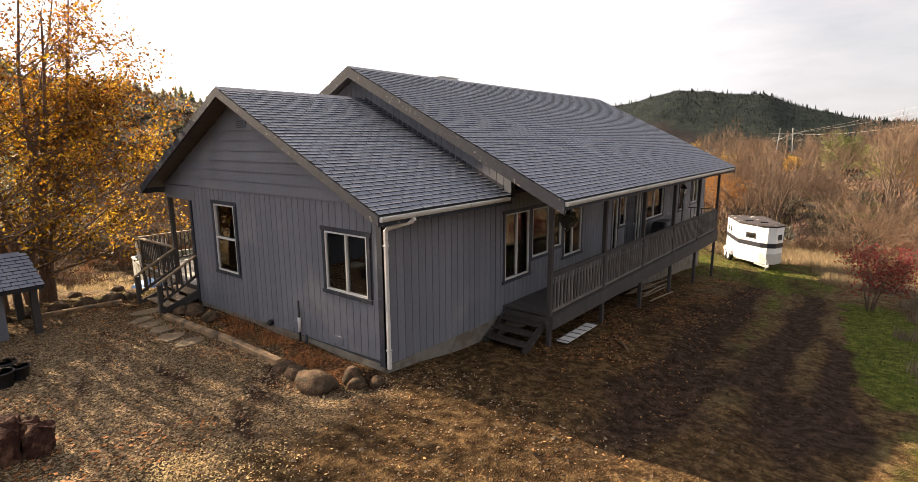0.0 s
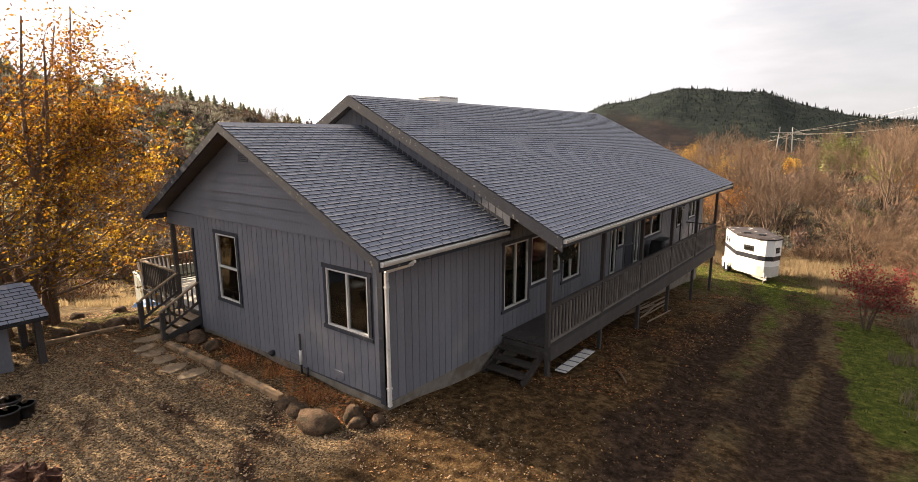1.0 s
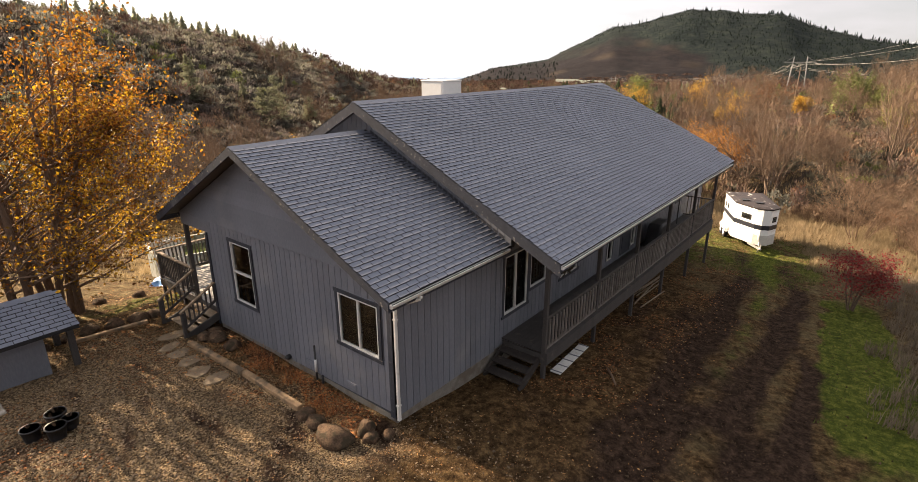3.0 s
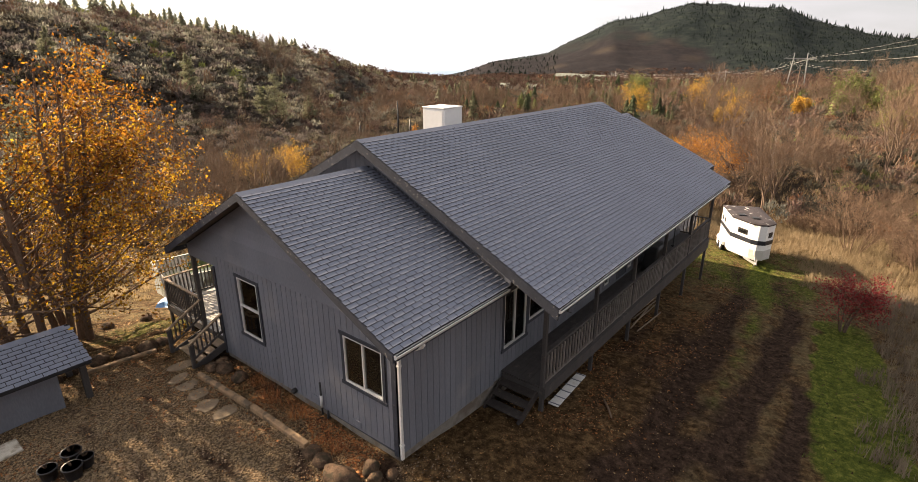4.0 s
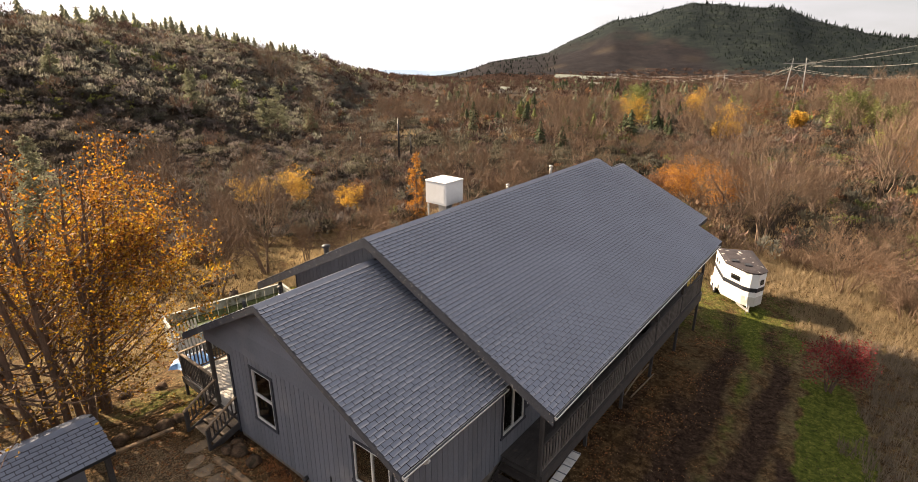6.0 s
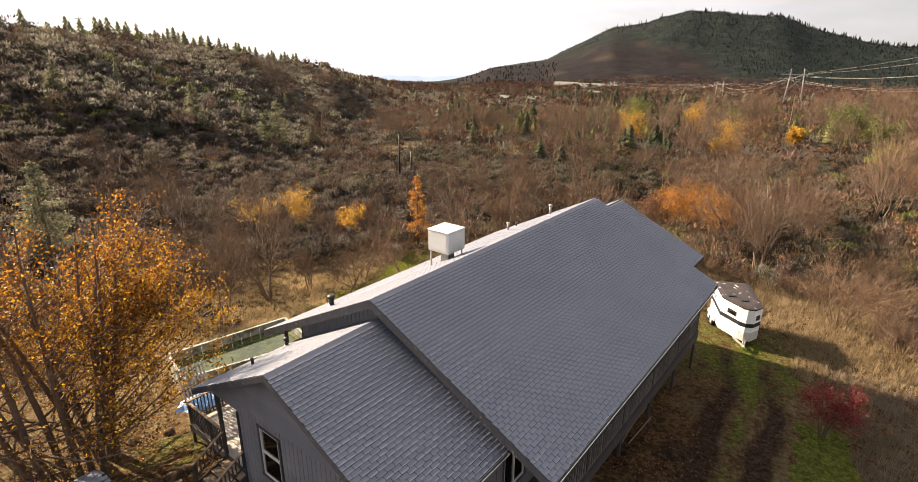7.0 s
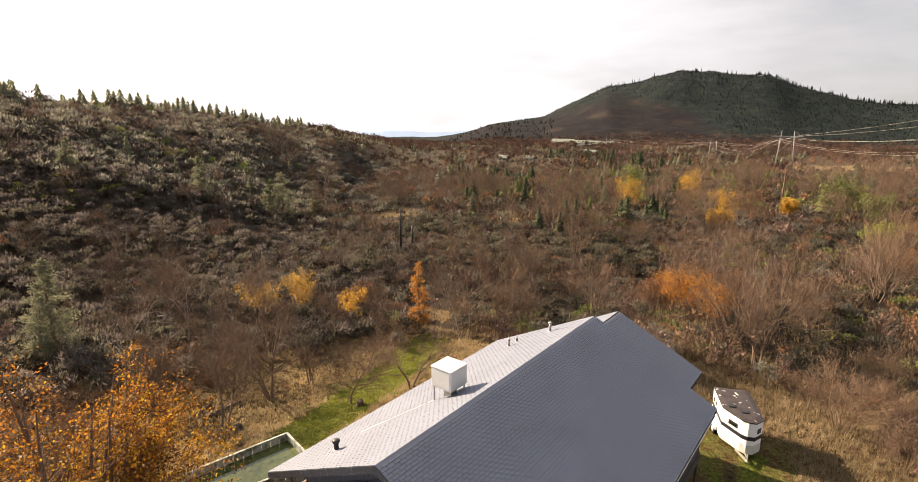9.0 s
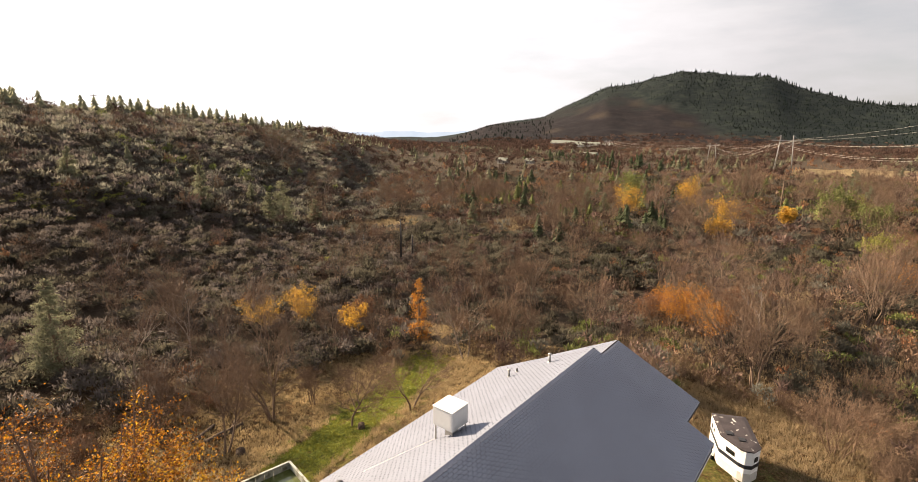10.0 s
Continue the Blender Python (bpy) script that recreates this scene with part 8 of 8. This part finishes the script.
def pebbles():
    rs = np.random.RandomState(70)
    n = 36000
    x = rs.uniform(-9, 1.2, n)
    y = rs.uniform(-4.5, 9.2, n)
    ok = ~((x > -1.0) & (y > 0)) & ~((x > -7) & (x < -4) & (y > 8.2)) & (rs.uniform(0, 1, n) < 0.16 + 0.84 * sm(-2.5, 2.0, y) * sm(1.25, 0.55, np.abs((x + 2.9) + 0.28 * (y - 3.0)) / 2.6 + 0.35 * lumps(x, y, 1.7, 46)))
    x, y = x[ok], y[ok]
    n = len(x)
    s = (0.010 + rs.gamma(2.0, 0.0038, (n, 1, 1))) * rs.uniform(0.6, 1.4, (n, 1, 3))
    o = np.array([(1, 0, 0), (0, 1, 0), (-1, 0, 0), (0, -1, 0), (0, 0, 0.8)], float)[None]
    t = rs.uniform(0, 6.28, n)
    P = o * s + rs.normal(0, 0.004, (n, 5, 3))
    V = np.stack([P[..., 0] * np.cos(t)[:, None] - P[..., 1] * np.sin(t)[:, None], P[..., 0] * np.sin(t)[:, None] + P[..., 1] * np.cos(t)[:, None], P[..., 2]], -1)
    V = V + np.stack([x, y, land(x, y) + 0.008], -1)[:, None, :]
    f = np.array([(0, 1, 4), (1, 2, 4), (2, 3, 4), (3, 0, 4)])
    T = (np.arange(n) * 5)[:, None, None] + f[None]
    ob = fast_mesh("gravel", V.reshape(-1, 3), T.reshape(-1, 3), M["pebble"])
    tagged(ob, "loose grey and tan gravel of the drive", "gravel", kind="stuff")


M["pebble"] = material("gravel_stone", (0.185, 0.135, 0.088), 0.9, 0.2, var=0.5, scale=3, fine=20, bump=0, island=1.2)
pebbles()


def clods():
    """Lumps of churned earth along the ruts and over the yard."""
    rs = np.random.RandomState(71)
    n = 6500
    x = rs.uniform(-3, 22, n)
    k = rs.randint(0, 2, n)
    y = np.where(rs.uniform(0, 1, n) < 0.6, np.where(k == 0, rut_y(x, 0), rut_y(x, 1)) + rs.normal(0, 0.55, n), rs.uniform(-9, -1.5, n))
    ok = (y < -0.6) & (x > -3 + 0.2 * y)
    x, y = x[ok], y[ok]
    n = len(x)
    s = rs.gamma(2.0, 0.006, (n, 1, 1)) + 0.006
    o = np.array([(1, 0, 0), (-0.3, 1, 0), (-0.8, -0.7, 0), (0.1, 0, 0.8)], float)[None] + rs.normal(0, 0.25, (n, 4, 3))
    V = o * s + np.stack([x, y, land(x, y)], -1)[:, None, :]
    f = np.array([(0, 1, 3), (1, 2, 3), (2, 0, 3)])
    T = (np.arange(n) * 4)[:, None, None] + f[None]
    tagged(fast_mesh("earth_clods", V.reshape(-1, 3), T.reshape(-1, 3), M["clod"]), "clods of dark churned earth", "soil", kind="stuff")


M["clod"] = material("churned_earth", (0.075, 0.05, 0.031), 0.95, 0.1, var=0.5, scale=2, fine=15, bump=0, island=1.2)
clods()


# ---- the hazy ridge where the valley ends, its haze a faint glow ----
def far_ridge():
    m = bpy.data.materials.new("haze_glow")
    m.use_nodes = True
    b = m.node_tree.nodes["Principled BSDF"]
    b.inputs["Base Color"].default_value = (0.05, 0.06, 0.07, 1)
    # distance haze put in as blue emission of the ridge itself
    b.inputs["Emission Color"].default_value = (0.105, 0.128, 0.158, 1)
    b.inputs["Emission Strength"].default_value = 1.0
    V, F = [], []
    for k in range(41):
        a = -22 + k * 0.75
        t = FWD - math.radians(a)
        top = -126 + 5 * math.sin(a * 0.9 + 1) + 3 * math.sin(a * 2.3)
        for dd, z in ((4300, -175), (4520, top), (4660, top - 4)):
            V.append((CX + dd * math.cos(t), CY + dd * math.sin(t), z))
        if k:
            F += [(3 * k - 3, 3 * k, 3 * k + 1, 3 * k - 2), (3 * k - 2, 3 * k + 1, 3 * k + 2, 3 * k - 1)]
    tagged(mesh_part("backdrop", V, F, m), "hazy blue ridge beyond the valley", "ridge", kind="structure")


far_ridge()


# ---- power line and distant buildings ----
def at_bearing(a, d):
    t = FWD - math.radians(a)
    return CX + d * math.cos(t), CY + d * math.sin(t)


steel = material("grey_steel_lattice", (0.22, 0.22, 0.22), 0.6, 0.4, metal=0.3)
cable = material("aluminium_cable", (0.45, 0.43, 0.39), 0.45, 0.5, var=0.1)


def pylon(a, d, height, seed):
    x, y = at_bearing(a, d)
    z0 = ground_at(x, y)
    t = thing("power_pylon", (x, y, z0), "grey steel H-frame power pylon in the valley", "pylon", "power line pylons")
    ux, uy = math.sin(FWD - math.radians(25)), -math.cos(FWD - math.radians(25))
    w = height * 0.17
    for s in (-1, 1):
        tube("leg", [(x + ux * w * s * 1.25, y + uy * w * s * 1.25, z0 - 1), (x + ux * w * s * 0.85, y + uy * w * s * 0.85, z0 + height)], [0.32, 0.2], steel, t, sides=6)
    beam("crossarm", (x - ux * w * 2.1, y - uy * w * 2.1, z0 + height * 0.86), (x + ux * w * 2.1, y + uy * w * 2.1, z0 + height * 0.86), 0.3, 0.4, steel, t)
    for s in (-1, 1):
        beam("brace", (x + ux * w * s, y + uy * w * s, z0 + height * 0.82), (x - ux * w * s, y - uy * w * s, z0 + height * 0.45), 0.12, 0.12, steel, t)
        beam("brace", (x + ux * w * s * 2.0, y + uy * w * s * 2.0, z0 + height * 0.86), (x + ux * w * s * 0.85, y + uy * w * s * 0.85, z0 + height), 0.12, 0.12, steel, t)
    return [Vector((x + ux * w * s, y + uy * w * s, z0 + height * 0.84)) for s in (-2.0, -1.2, -0.5, 0.5, 1.2, 2.0)]


def span(p, q, sag, r=0.05):
    pts = [p.lerp(q, k / 14) - Vector((0, 0, sag * 4 * (k / 14) * (1 - k / 14))) for k in range(15)]
    ob = tube("power_cable", pts, [r] * 15, cable, None, sides=5, cap=False)
    tagged(ob, "sagging aluminium power cable", "cable", "power line cables")


rows = [pylon(15.5, 700, 14, 1), pylon(25.3, 505, 15, 2), pylon(31.3, 330, 19.5, 3), pylon(52, 210, 22, 4)]
rows[3] = [p + Vector((0, 0, dz + 6)) for p, dz in zip(rows[3], (-11, -7, -3.5, 0, 4.5, 9))]
for s_, (A_, B_) in enumerate(zip(rows, rows[1:])):
    for k_, (p, q) in enumerate(zip(A_, B_)):
        up_ = Vector((0, 0, (k_ - 2.5) * 0.55))
        span(p + up_, (q + up_) if s_ < 2 else q, (5.0, 6.5, 4.0, 5.5, 3.0, 2.5)[k_] * (1.3 if s_ == 1 else 1), 0.022)
M["far_roof"] = material("distant_roof", (0.12, 0.13, 0.11), 0.8)
M["far_wall"] = material("distant_wall", (0.26, 0.25, 0.23), 0.8)


def far_house(a, d, w, l, h, mat, label, seed):
    x, y = at_bearing(a, d)
    z0 = ground_at(x, y) - 0.3
    t = thing("distant_house", (x, y, z0), label, "house", "houses in the valley")
    box("wall", x - w / 2, x + w / 2, y - l / 2, y + l / 2, z0, z0 + h, M[mat], t)
    v = [(x + sx * w * 0.56, y + sy * l * 0.56, z0 + h) for sx, sy in ((-1, -1), (1, -1), (1, 1), (-1, 1))] + [(x, y - l * 0.56, z0 + h * 1.7), (x, y + l * 0.56, z0 + h * 1.7)]
    mesh_part("roof", v, [(0, 4, 5, 3), (1, 2, 5, 4), (0, 1, 4), (2, 3, 5), (3, 2, 1, 0)], M["far_roof"], t)
    for k in (-0.25, 0.25):
        wn = box("window", x - w / 2 - 0.05, x - w / 2, y + l * k - 0.6, y + l * k + 0.6, z0 + h * 0.35, z0 + h * 0.75, M["black"], t)


for i, (a, d, w, l, h, mat, lab) in enumerate(((4.8, 372, 5, 7, 2.6, "far_wall", "far single-storey house with a green roof"), (7.6, 378, 3.6, 6, 2.4, "far_wall", "far small white building"), (13.3, 830, 18, 50, 6, "white", "long pale far building"), (11.0, 850, 14, 34, 6, "far_wall", "long pale far building"), (14.9, 820, 12, 30, 5, "white", "pale far building in the valley"), (13.8, 450, 8, 11, 4, "far_wall", "far brown house among trees"))):
    far_house(a, d, w, l, h, mat, lab, i)



# ---- the nearest shingles, one by one ----
def near_shingles():
    e, up, nrm, expo, tabs = near_tabs
    par = roofs["G"]
    o = parent_origin(par)
    w = 0.28
    v = [(0, 0, 0.019), (w, 0, 0.019), (w, expo - 0.008, 0.009), (0, expo - 0.008, 0.009), (0, 0, -0.002), (w, 0, -0.002)]
    me = bpy.data.meshes.new("shingle")
    me.from_pydata(v, [], [(0, 1, 2, 3), (4, 5, 1, 0), (5, 2, 1), (4, 0, 3)])
    me.materials.append(M["shingle_piece"])
    me.materials.append(M["shingle_edge"])
    for p in me.polygons[1:]:
        p.material_index = 1
    rot = Matrix((Vector((1, 0, 0)), up, nrm)).transposed().to_4x4()
    for i, a, b, h, j in tabs:
        p = e + up * (i * expo + j) + Vector((a, 0, 0)) - o
        ob = new("shingle", me)
        ob.parent = par
        ob.matrix_basis = Matrix.Translation(p) @ rot @ Matrix.Diagonal(((b - a) / w, 1, h / 0.019, 1))


near_shingles()
